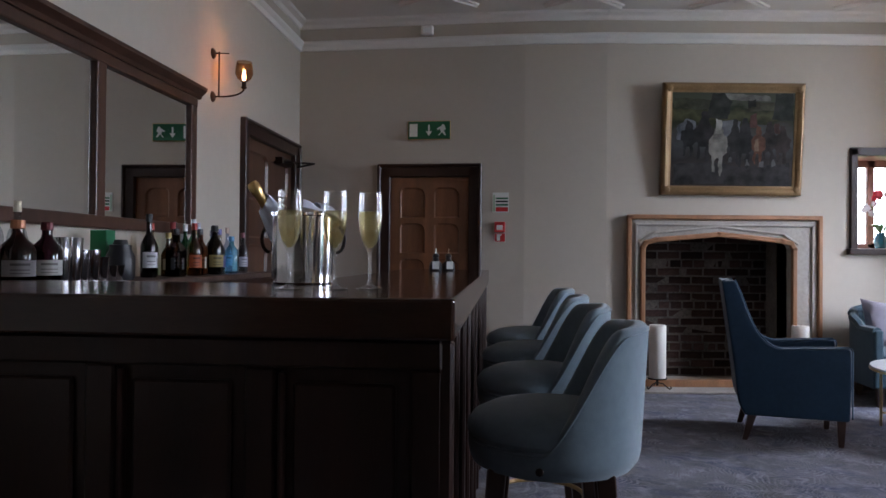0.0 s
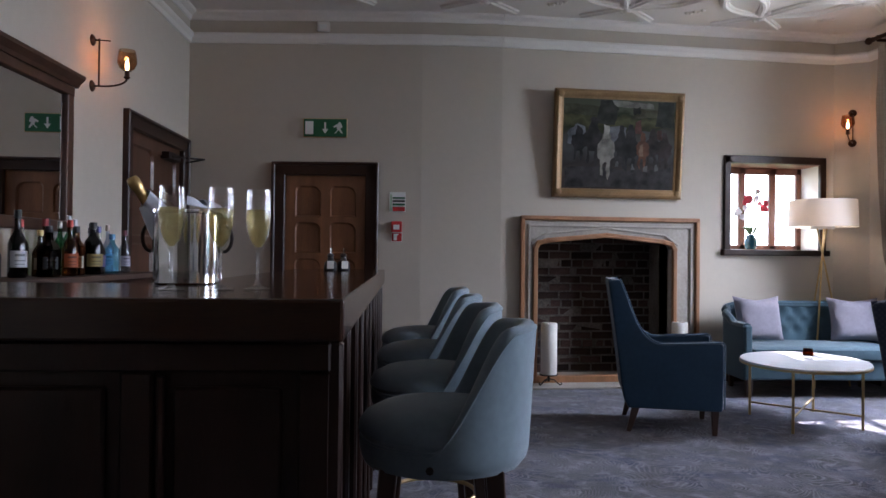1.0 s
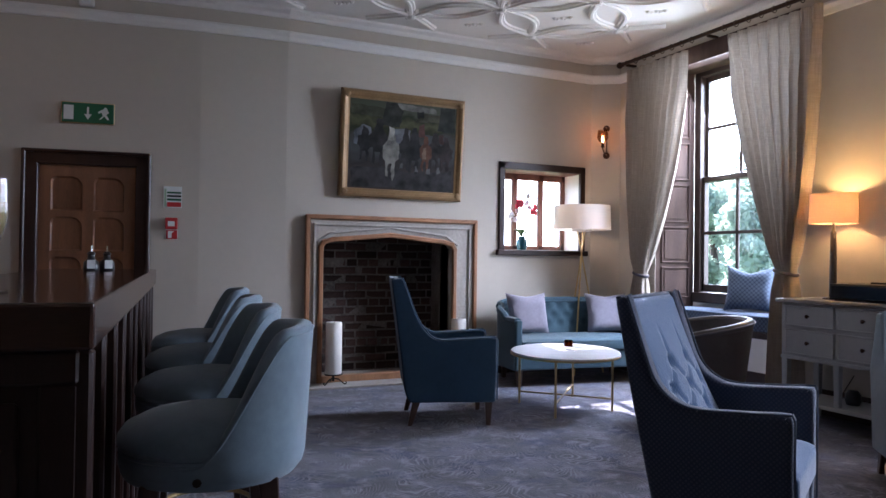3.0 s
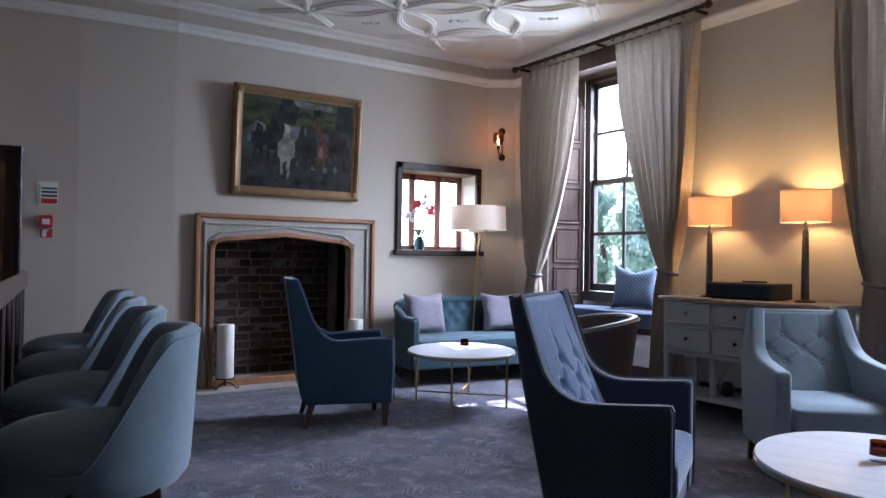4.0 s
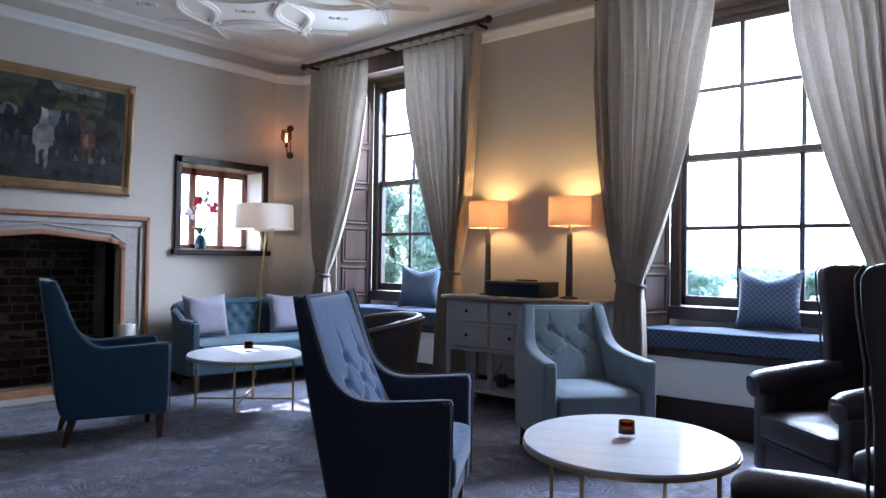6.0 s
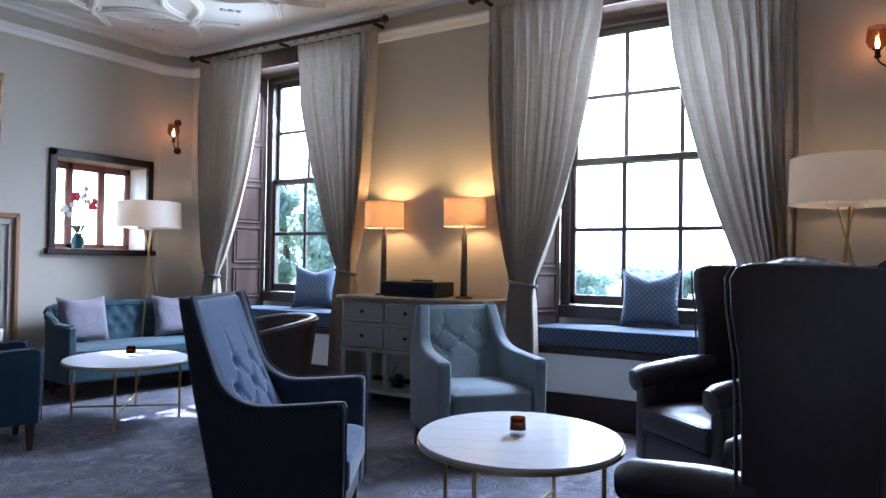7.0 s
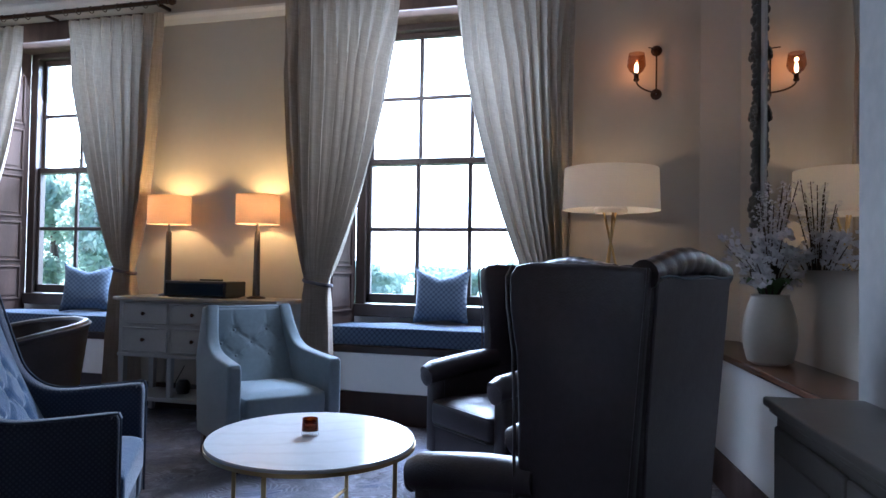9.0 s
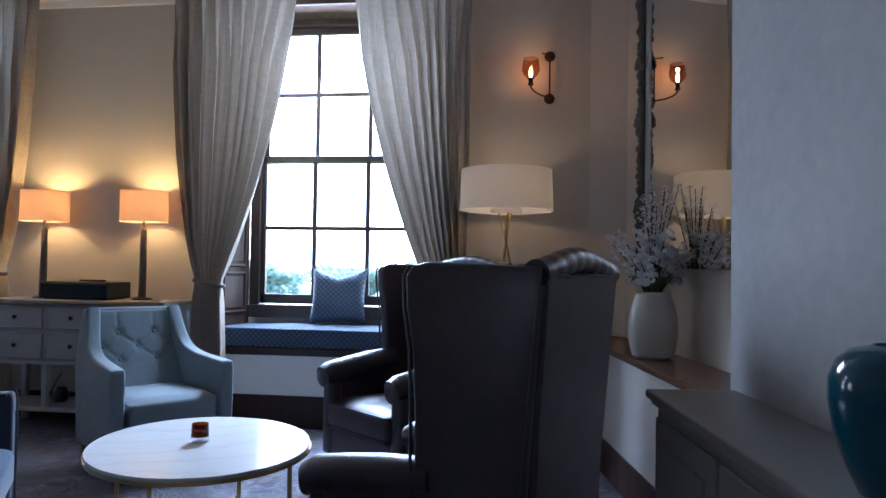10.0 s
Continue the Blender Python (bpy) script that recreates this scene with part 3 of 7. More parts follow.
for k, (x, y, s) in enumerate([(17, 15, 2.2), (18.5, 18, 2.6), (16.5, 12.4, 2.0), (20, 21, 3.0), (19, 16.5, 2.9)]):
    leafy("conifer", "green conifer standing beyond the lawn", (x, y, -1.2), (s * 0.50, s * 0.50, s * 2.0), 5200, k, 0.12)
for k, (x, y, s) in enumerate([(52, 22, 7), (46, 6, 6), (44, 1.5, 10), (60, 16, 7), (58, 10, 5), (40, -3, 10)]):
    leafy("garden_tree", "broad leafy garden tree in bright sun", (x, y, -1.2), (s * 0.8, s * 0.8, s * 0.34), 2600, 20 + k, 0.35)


# Glowing backdrop, added to send low sky light deep into the room.
haze = bpy.data.materials.new("backdrop_glow")
haze.use_nodes = True
hb = haze.node_tree.nodes["Principled BSDF"]
hb.inputs["Base Color"].default_value = (0.6, 0.65, 0.7, 1)
hb.inputs["Emission Color"].default_value, hb.inputs["Emission Strength"].default_value = (0.86, 0.93, 1.0, 1), 2.5
arc = [(5 + 86 * math.cos(radians(a)), 1 + 86 * math.sin(radians(a))) for a in range(-48, 69, 4)]
hz = bmesh.new()
walls = [[hz.verts.new((x, y, z)) for z in (-1.19, 42)] for x, y in arc]
for p, q in zip(walls, walls[1:]):
    hz.faces.new((p[0], q[0], q[1], p[1]))
tagged(part("backdrop", hz, haze), "added glowing backdrop of bright hazy sky beyond the garden", "sky", kind="structure")


# ---- windows, doors and fireplace ----
def sash_window(name, y0, y1, opening, seat_label):
    """A tall sash of three by four panes in a panelled reveal; x runs outward from the wall's face at 5.18."""
    w = thing(name, "tall dark wooden sash window of twelve panes", "window", kind="structure")
    xs, zb, zt = 5.62, 0.95, 3.12
    fr = bmesh.new()
    box(xs - 0.03, xs + 0.10, y0 - 0.085, y0, 0.80, zt + 0.08, 0.006, 1, fr)
    box(xs - 0.03, xs + 0.10, y1, y1 + 0.085, 0.80, zt + 0.08, 0.006, 1, fr)
    box(xs - 0.03, xs + 0.10, y0 - 0.085, y1 + 0.085, zt, zt + 0.08, 0.006, 1, fr)
    f = part("window_frame", fr, SASH, w)
    part("window_sill", box(xs - 0.06, xs + 0.12, y0 - 0.085, y1 + 0.085, 0.78, zb - 0.07, 0.006), SASH, w)
    rows = [zb, 1.495, 2.045, 2.58, zt]
    cols = [y0 + (y1 - y0) * k / 3 for k in range(4)]
    for k, (z0, z1) in enumerate(((zb - 0.06, 2.075), (2.02, zt))):
        off = 0.0 if k == 0 else 0.045
        s = part("sash", box(xs + off, xs + 0.04 + off, y0, y0 + 0.035, z0, z1, 0.004, 1), SASH, w)
        rest = bmesh.new()
        box(xs + off, xs + 0.04 + off, y1 - 0.035, y1, z0, z1, 0.004, 1, rest)
        box(xs + off, xs + 0.04 + off, y0, y1, z0, z0 + (0.075 if k == 0 else 0.05), 0.004, 1, rest)
        box(xs + off, xs + 0.04 + off, y0, y1, z1 - 0.05, z1, 0.004, 1, rest)
        part("sash_rail", rest, SASH, s)
        for c in cols[1:3]:
            part("glazing_bar", box(xs + off + 0.006, xs + 0.034 + off, c - 0.018, c + 0.018, z0 + 0.045, z1 - 0.045, 0.005, 1), SASH, s)
        part("glazing_bar", box(xs + off + 0.008, xs + 0.032 + off, y0 + 0.03, y1 - 0.03, rows[1 + 2 * k] - 0.017, rows[1 + 2 * k] + 0.017, 0.005, 1), SASH, s)
        for r in (2 * k, 2 * k + 1):
            for c in range(3):
                p = part("pane", box(xs + off + 0.018, xs + off + 0.022, cols[c] + 0.008, cols[c + 1] - 0.008, rows[r] + 0.008, rows[r + 1] - 0.008), PANE, s)
                p.visible_shadow = False
    # panelled reveals, soffit and seat
    for side, (ya, yb) in enumerate(((opening[0], y0 - 0.085), (opening[1], y1 + 0.085))):
        s = 1 if side == 0 else -1
        out = [(5.185, ya - 0.0 * s), (xs - 0.03, yb), (xs - 0.03, yb - 0.06 * s), (5.185, ya - 0.06 * s)]
        lining = part("shutter", prism(out, 3.2 - 0.60, "z", 0.60), PANEL, w, "brown panelled wooden shutter lining")
        d = Vector((xs - 0.03 - 5.185, yb - ya))
        turn = pose(5.185, ya, 0, 0, 0, math.degrees(math.atan2(d.y, d.x)))
        zz = [0.80, 1.16, 1.58, 2.02, 2.46, 2.98]
        for za, zb2 in zip(zz, zz[1:]):
            ring = bmesh.new()
            e0, e1, t = 0.06, d.length - 0.05, 0.018
            sy = s
            for bx in ((e0, e1, za + 0.02, za + 0.04), (e0, e1, zb2 - 0.04, zb2 - 0.02), (e0, e0 + t, za + 0.02, zb2 - 0.02), (e1 - t, e1, za + 0.02, zb2 - 0.02)):
                box(bx[0], bx[1], 0.0, 0.014 * sy, bx[2], bx[3], 0.005, 1, ring)
            box(e0 + 0.035, e1 - 0.035, 0.0, 0.008 * sy, za + 0.06, zb2 - 0.06, 0.003, 1, ring)
            part("raised_panel", moved(ring, turn), PANEL, lining)
    part("soffit", box(5.204, 5.587, opening[0] + 0.002, opening[1] - 0.002, 3.165, 3.193), SOFFIT, w)
    part("outer_wall", box(5.66, 5.80, opening[0], opening[1], 0.0, 0.775), WHITE, w)
    part("head_board", box(5.165, 5.20, opening[0] - 0.02, opening[1] + 0.02, 3.13, 3.30, 0.006), PANEL, w)
    part("seat_front", box(5.182, 5.22, opening[0], opening[1], 0.24, 0.53), WHITE, w, "white painted panel under the window seat")
    part("seat_plinth", box(5.175, 5.22, opening[0], opening[1], 0.003, 0.238, 0.004), MAHOGANY, w, "dark wooden plinth")
    part("seat_board", box(5.16, 5.655, opening[0] + 0.005, opening[1] - 0.005, 0.532, 0.588, 0.008), MAHOGANY, w)
    def top(u, v):
        x, y = 5.17 + 0.44 * u, opening[0] + 0.03 + (opening[1] - opening[0] - 0.06) * v
        return (x, y, 0.722 + 0.022 * (math.sin(math.pi * u) * math.sin(math.pi * v)) ** 0.4 + 0.006 * noise.noise(Vector((x * 4, y * 4, 0))))
    c = thing("seat_cushion", seat_label, "cushion")
    b = box(5.17, 5.61, opening[0] + 0.03, opening[1] - 0.03, 0.592, 0.73, 0.012)
    sheet(top, 8, 24, 0.012, b)
    part("pad", b, SEAT_BLUE, c)
    return w


sash_window("window_1", 4.25, 5.60, W1, "blue patterned cushion on the far window seat")
sash_window("window_2", 0.90, 2.205, W2, "blue patterned cushion on the wide window seat")


def ray_out(centre, a, outline):
    """Where a ray from the centre at angle a meets a closed outline."""
    d = (math.cos(a), math.sin(a))
    best = None
    for p, q in zip(outline, outline[1:] + outline[:1]):
        e = (q[0] - p[0], q[1] - p[1])
        den = d[0] * e[1] - d[1] * e[0]
        if abs(den) < 1e-9:
            continue
        f = (p[0] - centre[0], p[1] - centre[1])
        t, u = (f[0] * e[1] - f[1] * e[0]) / den, (f[0] * d[1] - f[1] * d[0]) / den
        if t > 0 and -1e-6 <= u <= 1 + 1e-6 and (best is None or t > best):
            best = t
    return (centre[0] + d[0] * best, centre[1] + d[1] * best)


def sunk_panel(outline, cell, front, back):
    """A flat frame round a sunk panel with a sloping moulded edge."""
    ce = ((min(p[0] for p in outline) + max(p[0] for p in outline)) / 2, (min(p[1] for p in outline) + max(p[1] for p in outline)) / 2)
    rect = [(cell[0], cell[2]), (cell[1], cell[2]), (cell[1], cell[3]), (cell[0], cell[3])]
    angles = sorted([2 * math.pi * k / 36 for k in range(36)] + [math.atan2(z - ce[1], x - ce[0]) % (2 * math.pi) for x, z in rect])
    b = bmesh.new()
    rings = []
    for kind in range(3):
        row = []
        for a in angles:
            if kind == 0:
                x, z = ray_out(ce, a, rect)
            else:
                x, z = ray_out(ce, a, outline)
                if kind == 2:
                    x, z = ce[0] + (x - ce[0]) * 0.90, ce[1] + (z - ce[1]) * 0.90
            row.append(b.verts.new((x, back if kind == 2 else front, z)))
        rings.append(row)
    for ra, rb in zip(rings, rings[1:]):
        for k in range(len(angles)):
            n = (k + 1) % len(angles)
            b.faces.new((ra[k], ra[n], rb[n], rb[k]))
    return b


def panelled_door(name, m, w, h, label, casing=0.095, cols=2, rows=5, casing_mat=MAHOGANY, wood_mat=DOOR):
    """A door of arched raised panels in a dark casing; x along the wall, y into it."""
    d = thing(name, label, "door", m, kind="structure")
    cs = bmesh.new()
    for x0, x1, z0, z1 in ((-casing, 0.015, 0, h + casing), (w - 0.015, w + casing, 0, h + casing), (-casing, w + casing, h - 0.015, h + casing)):
        box(x0, x1, -0.03, 0.02, z0 + 0.003, z1, 0.006, 1, cs)
    for x0, x1, z0, z1 in ((-casing - 0.012, -casing + 0.02, 0, h + casing), (w + casing - 0.02, w + casing + 0.012, 0, h + casing), (-casing - 0.012, w + casing + 0.012, h + casing - 0.02, h + casing + 0.014)):
        box(x0, x1, -0.05, 0.02, z0 + 0.003, z1, 0.008, 1, cs)
    part("door_casing", cs, casing_mat, d, "dark moulded door casing")
    leaf = part("door_leaf", box(0.002, w - 0.002, 0.035, 0.085, 0.002, h - 0.002, 0.002, 1), wood_mat, d)
    gap = 0.085
    pw = (w - 0.04 - gap * (cols + 1)) / cols
    ph = (h - 0.31 - 0.05 * (rows - 1)) / rows
    for r in range(rows):
        for c in range(cols):
            x0, z0 = 0.02 + gap + c * (pw + gap), 0.20 + r * (ph + 0.05)
            x1, z1 = x0 + pw, z0 + ph
            cell = (0.003 if c == 0 else x0 - gap / 2, w - 0.003 if c == cols - 1 else x1 + gap / 2, 0.003 if r == 0 else z0 - 0.025, h - 0.003 if r == rows - 1 else z1 + 0.025)
            curve = [(x1 - 0.09 + 0.09 * math.sin(a), z1 - 0.085 + 0.085 * math.cos(a)) for a in [math.pi / 2 * k / 6 for k in range(7)]]
            part("panel_frame", sunk_panel([(x0, z0), (x0, z1 - 0.025), (x0 + 0.03, z1)] + curve + [(x1, z0)], cell, 0.016, 0.0345), wood_mat, leaf)
    part("door_knob", moved(lathe([(0, 0.0), (0.022, 0.004), (0.028, 0.02), (0.018, 0.035), (0.012, 0.05), (0.03, 0.055)], 14), pose(w - 0.09, 0.034, 1.0) @ pose(0, -0.055, 0, -90)), BRASS, leaf)
    return d


panelled_door("door_1", M_NA @ pose(0.90, 0, 0), 0.78, 1.955, "closed brown oak door with arched panels in a dark casing")
d2 = panelled_door("door_2", M_WEST @ pose(8.28, 0, 0), 1.22, 2.14, "closed dark brown panelled door beside the bar", cols=2, wood_mat=DARK_DOOR)
arm = bmesh.new()
box(0.75, 1.05, -0.05, 0.03, 2.0, 2.06, 0.006, 1, arm)
tube([(0.8, -0.05, 2.02), (0.95, -0.28, 2.02), (1.2, -0.05, 2.02)], 0.009, 6, arm)
part("door_closer", arm, IRON, d2, "black metal door closer arm")


def fireplace():
    f = thing("fireplace", "carved grey stone fireplace with oak edging and sooty brick", "fireplace", M_NB, kind="structure")
    x0, x1, apex, spring = 0.625, 2.01, 1.415, 1.335
    # stone surround with a flat Tudor arch
    arch = [(x0, 0.02), (x0, spring - 0.05), (x0 + 0.03, spring), (x0 + 0.12, spring + 0.025), ((x0 + x1) / 2, apex), (x1 - 0.12, spring + 0.025), (x1 - 0.03, spring), (x1, spring - 0.05), (x1, 0.02)]
    ring = [(0.52, 0.02), (x0, 0.02)] + arch[1:-1] + [(x1, 0.02), (2.225, 0.02), (2.225, 1.545), (0.52, 1.545)]
    part("stone_surround", prism(ring, 0.14, "y", -0.035, 0.008), STONE, f)
    def bead(path, size, name, mat, y):
        b = bmesh.new()
        for p, q in zip(path, path[1:]):
            dd = Vector((q[0] - p[0], q[1] - p[1]))
            bar = box(-0.5 * size, dd.length + 0.5 * size, y - size * 0.8, y + 0.01, -size / 2, size / 2, size * 0.2, 1)
            merge(b, moved(bar, pose(p[0], 0, p[1], 0, -math.degrees(math.atan2(dd.y, dd.x)), 0)))
        return part(name, b, mat, f)
    bead([(0.50, 0.01), (0.50, 1.57), (2.245, 1.57), (2.245, 0.01)], 0.042, "oak_edging", TRIM, -0.03)
    bead(arch, 0.045, "arch_edging", TRIM, -0.03)
    inner = [(0.565, 0.05), (0.565, 1.50), (2.18, 1.50), (2.18, 0.05)]
    bead(inner, 0.022, "stone_bead", STONE, -0.036)
    hood = [(x0 - 0.03, spring + 0.0), (x0 + 0.10, spring + 0.085), ((x0 + x1) / 2, apex + 0.07), (x1 - 0.10, spring + 0.085), (x1 + 0.03, spring)]
    bead(hood, 0.02, "stone_bead", STONE, -0.036)
    part("hearth_kerb", box(x0, x1, -0.06, 0.02, 0.02, 0.085, 0.008), TRIM, f, "oak-brown hearth kerb")
    part("hearth_slab", box(0.46, 2.29, -0.30, 0.55, 0.003, 0.022, 0.005), STONE, f, "worn stone hearth slab")
    shell = bmesh.new()
    box(x0 - 0.1, x1 + 0.1, 0.60, 0.70, 0.0, 1.7, 0, 2, shell)
    box(x0 - 0.1, x0 - 0.03, 0.11, 0.60, 0.0, 1.7, 0, 2, shell)
    box(x1 + 0.03, x1 + 0.1, 0.11, 0.60, 0.0, 1.7, 0, 2, shell)
    box(x0 - 0.1, x1 + 0.1, 0.11, 0.70, 1.7, 1.8, 0, 2, shell)
    part("firebox", shell, MORTAR, f, "soot-blackened firebox")
    return f, x0, x1


fire, FX0, FX1 = fireplace()


def small_window():
    w = thing("window_3", "small mullioned window with a dark frame and deep white reveal", "window", M_NB, kind="structure")
    x0, x1, z0, z1 = 2.58, 3.58, 1.30, 2.16
    fr = bmesh.new()
    for a in ((x0 - 0.045, x0 + 0.02, z0 - 0.03, z1 + 0.06), (x1 - 0.02, x1 + 0.045, z0 - 0.03, z1 + 0.06), (x0 - 0.045, x1 + 0.045, z1 - 0.01, z1 + 0.065)):
        box(a[0], a[1], -0.03, 0.015, a[2], a[3], 0.006, 1, fr)
    part("window_frame", fr, MAHOGANY, w)
    part("window_sill", box(x0 - 0.07, x1 + 0.07, -0.06, 0.34, z0 - 0.06, z0 - 0.004, 0.008), MAHOGANY, w)
    rv = bmesh.new()
    box(x0 - 0.01, x0 + 0.012, 0.016, 0.29, z0, z1, 0, 2, rv)
    box(x1 - 0.012, x1 + 0.01, 0.016, 0.29, z0, z1, 0, 2, rv)
    part("reveal", rv, WHITE, w, "white painted reveal")
    part("reveal_top", box(x0, x1, 0.016, 0.29, z1 - 0.012, z1 + 0.01), MULLION, w, "brown wooden soffit board")
    wm = bmesh.new()
    box(x0, x1, 0.29, 0.335, z0, z0 + 0.05, 0.006, 1, wm)
    box(x0, x1, 0.29, 0.335, z1 - 0.08, z1, 0.006, 1, wm)
    for x in (x0, x0 + 0.295, x1 - 0.30 - 0.065, x1 - 0.065):
        box(x, x + 0.07, 0.29, 0.335, z0, z1, 0.008, 1, wm)
    part("mullions", wm, MULLION, w)
    cs = [(x0 + 0.055, x0 + 0.305), (x0 + 0.36, x1 - 0.36), (x1 - 0.305, x1 - 0.055)]
    for a, c in cs:
        s = part("casement", box(a, c, 0.310, 0.314, z0 + 0.05, z1 - 0.08), PANE, w)
        s.visible_shadow = False
        ld = bmesh.new()
        for k in (1,):
            box(a + (c - a) / 2 - 0.004, a + (c - a) / 2 + 0.004, 0.306, 0.318, z0 + 0.05, z1 - 0.10, 0, 2, ld)
        for k in range(1, 4):
            z = z0 + 0.05 + (z1 - z0 - 0.15) * k / 4
            box(a, c, 0.306, 0.318, z - 0.003, z + 0.003, 0, 2, ld)
        part("lead_bars", ld, LEAD, s)
    return w


small_window()


# ---- curtains ----
def curtain(name, label, top_in, top_out, tie_in, tie_out, z_top=3.24, z_tie=1.07, z_end=0.2, seed=1, end_spread=1.5, bend=0.75):
    """A pleated linen panel drawn back to a tie; pole along y at x 5.05."""
    c = thing(name, label, "curtain")
    rnd = random.Random(seed)
    phase = [rnd.uniform(-0.5, 0.5) for _ in range(40)]
    folds = 9
    swing = [(rnd.uniform(1.5, 4.5), rnd.uniform(0, 6.28), rnd.uniform(0.25, 0.6)) for _ in range(4)]

    def f(u, v):
        z = z_top + (z_end - z_top) * v
        if z > z_tie:
            s = (z_top - z) / (z_top - z_tie)
            yi = top_in + (tie_in - top_in) * ((1 - bend) * s + bend * s ** 2.2)
            yo = top_out + (tie_out - top_out) * (0.35 * s + 0.65 * s ** 3)
        else:
            s = min(1, (z_tie - z) / (z_tie - z_end))
            mid, half = (tie_in + tie_out) / 2, (tie_out - tie_in) / 2
            k = 1 + (end_spread - 1) * s ** 0.7
            yi, yo = mid - half * k, mid + half * k
        near_tie = max(0.0, 1 - abs(z - z_tie) / 0.16)
        drop = min(1.0, (z_top - z) / 0.55)
        # folds of uneven width, that drift and merge on the way down
        w = u + sum(a * 0.045 * math.sin(k * 2 * u + p + 1.3 * v) for k, p, a in swing) * drop
        ph = 2 * math.pi * folds * w
        soft = 0.5 + 0.5 * noise.noise(Vector((w * folds * 0.55, v * 1.1, seed * 7.0)))
        deep = 0.018 + (0.050 * soft + 0.010) * drop
        pleat = max(0.0, 1 - (z_top - z) / 0.16)
        x = -deep * (2 * abs(math.sin(ph / 2)) ** 0.8 - 1) + 0.18 * deep * math.sin(1.9 * ph + phase[1] * 6 + v * 2) * drop + 0.016 * pleat * max(0.0, math.sin(ph * 2)) ** 3
        x += 0.010 * noise.noise(Vector((u * 9, z * 2.2, seed))) * drop
        x += 0.007 * noise.noise(Vector((u * 22, z * 5.0, seed + 4))) * near_tie
        x *= 1 - 0.55 * near_tie
        y = yi + (yo - yi) * u + 0.22 * deep * math.sin(ph) * (1 - near_tie) * (1 if yo > yi else -1) * min(1, abs(yo - yi))
        return (5.05 + x, y, z)

    part("drape", sheet(f, 216, 76), LINEN, c, smooth=True)
    ty = (tie_in + tie_out) / 2
    half = abs(tie_out - tie_in) / 2 + 0.012
    band = [(5.05 + 0.062 * math.cos(a), ty + half * math.sin(a), z_tie - 0.012 + 0.02 * math.sin(a)) for a in [2 * math.pi * k / 20 for k in range(21)]]
    part("tieback", tube(band, 0.014, 8), TIE, c, "linen tieback", smooth=True)
    return c


def curtain_pole(name, y0, y1, z):
    p = thing(name, "dark wooden curtain pole with ball finials and rings", "curtain pole")
    part("pole", tube([(5.05, y0, z), (5.05, y1, z)], 0.019, 12), BRONZE, p, smooth=True)
    for y, s in ((y0, -1), (y1, 1)):
        part("finial", moved(lathe([(0, 0), (0.024, 0.005), (0.024, 0.02), (0.015, 0.028), (0.034, 0.05), (0.036, 0.065), (0.025, 0.088), (0, 0.095)], 14), pose(5.05, y, z, -90 * s)), BRONZE, p, smooth=True)
    for y in (y0 + 0.05, (y0 + y1) / 2, y1 - 0.05):
        part("bracket", box(5.05, 5.18, y - 0.012, y + 0.012, z - 0.035, z - 0.01, 0.003, 1), BRONZE, p)
    n = 18
    for k in range(n):
        u = k / (n - 1)
        y = y0 + 0.06 + (y1 - y0 - 0.12) * u
        if 0.42 < u < 0.58:
            continue
        ring = [(5.05 + 0.028 * math.cos(a), y, z + 0.028 * math.sin(a) - 0.008) for a in [2 * math.pi * i / 12 for i in range(13)]]
        part("ring", tube(ring, 0.004, 5), BRONZE, p)


curtain_pole("curtain_pole", 3.78, 6.18, 3.325)
curtain_pole("curtain_pole", 0.40, 2.78, 3.325)
curtain("curtain", "pale linen curtain tied back beside the canted corner", 5.24, 6.14, 5.79, 5.95, seed=1, z_end=0.03)
curtain("curtain", "pale linen curtain tied back beside the console", 4.76, 3.80, 4.20, 4.02, seed=2, z_end=0.05, end_spread=1.9, z_tie=1.13, bend=0.25)
curtain("curtain", "pale linen curtain tied back between lamps and window", 1.75, 2.70, 2.27, 2.47, seed=3, z_end=0.03)
curtain("curtain", "pale linen curtain tied back beside the floor lamp", 1.33, 0.47, 0.74, 0.50, seed=4, z_end=0.03, z_tie=1.0, bend=0.55)


def leg_mesh(top, foot, r0, r1, mat=None):
    """A square tapered leg from top to foot."""
    b = bmesh.new()
    t, f = Vector(top), Vector(foot)
    a = [b.verts.new(t + Vector((x * r0, y * r0, 0))) for x, y in ((-1, -1), (1, -1), (1, 1), (-1, 1))]
    c = [b.verts.new(f + Vector((x * r1, y * r1, 0))) for x, y in ((-1, -1), (1, -1), (1, 1), (-1, 1))]
    for k in range(4):
        b.faces.new((a[k], a[(k + 1) % 4], c[(k + 1) % 4], c[k]))
    b.faces.new(a), b.faces.new(c[::-1])
    bmesh.ops.bevel(b, geom=b.edges[:], offset=0.004, segments=1, affect="EDGES")
    bmesh.ops.recalc_face_normals(b, faces=b.faces)
    me = bpy.data.meshes.new("leg")
    b.to_mesh(me)
    b.free()
    me.materials.append(mat or LEGWOOD)
    return me


def leg(parent, top, foot, r0, r1, mat=None, name="leg"):
    ob = new(name, leg_mesh(top, foot, r0, r1, mat))
    ob.parent = parent
    return ob


# ---- the bar ----
BAR_A, BAR_B = Vector((0.028, 1.633)), Vector((0.327, 5.08))
AL = (BAR_B - BAR_A).normalized()
ACROSS = Vector((AL.y, -AL.x))
M_BAR = pose(BAR_A.x, BAR_A.y, 0, 0, 0, math.degrees(math.atan2(AL.y, AL.x)) - 90)  # y along the counter, x out to the stools


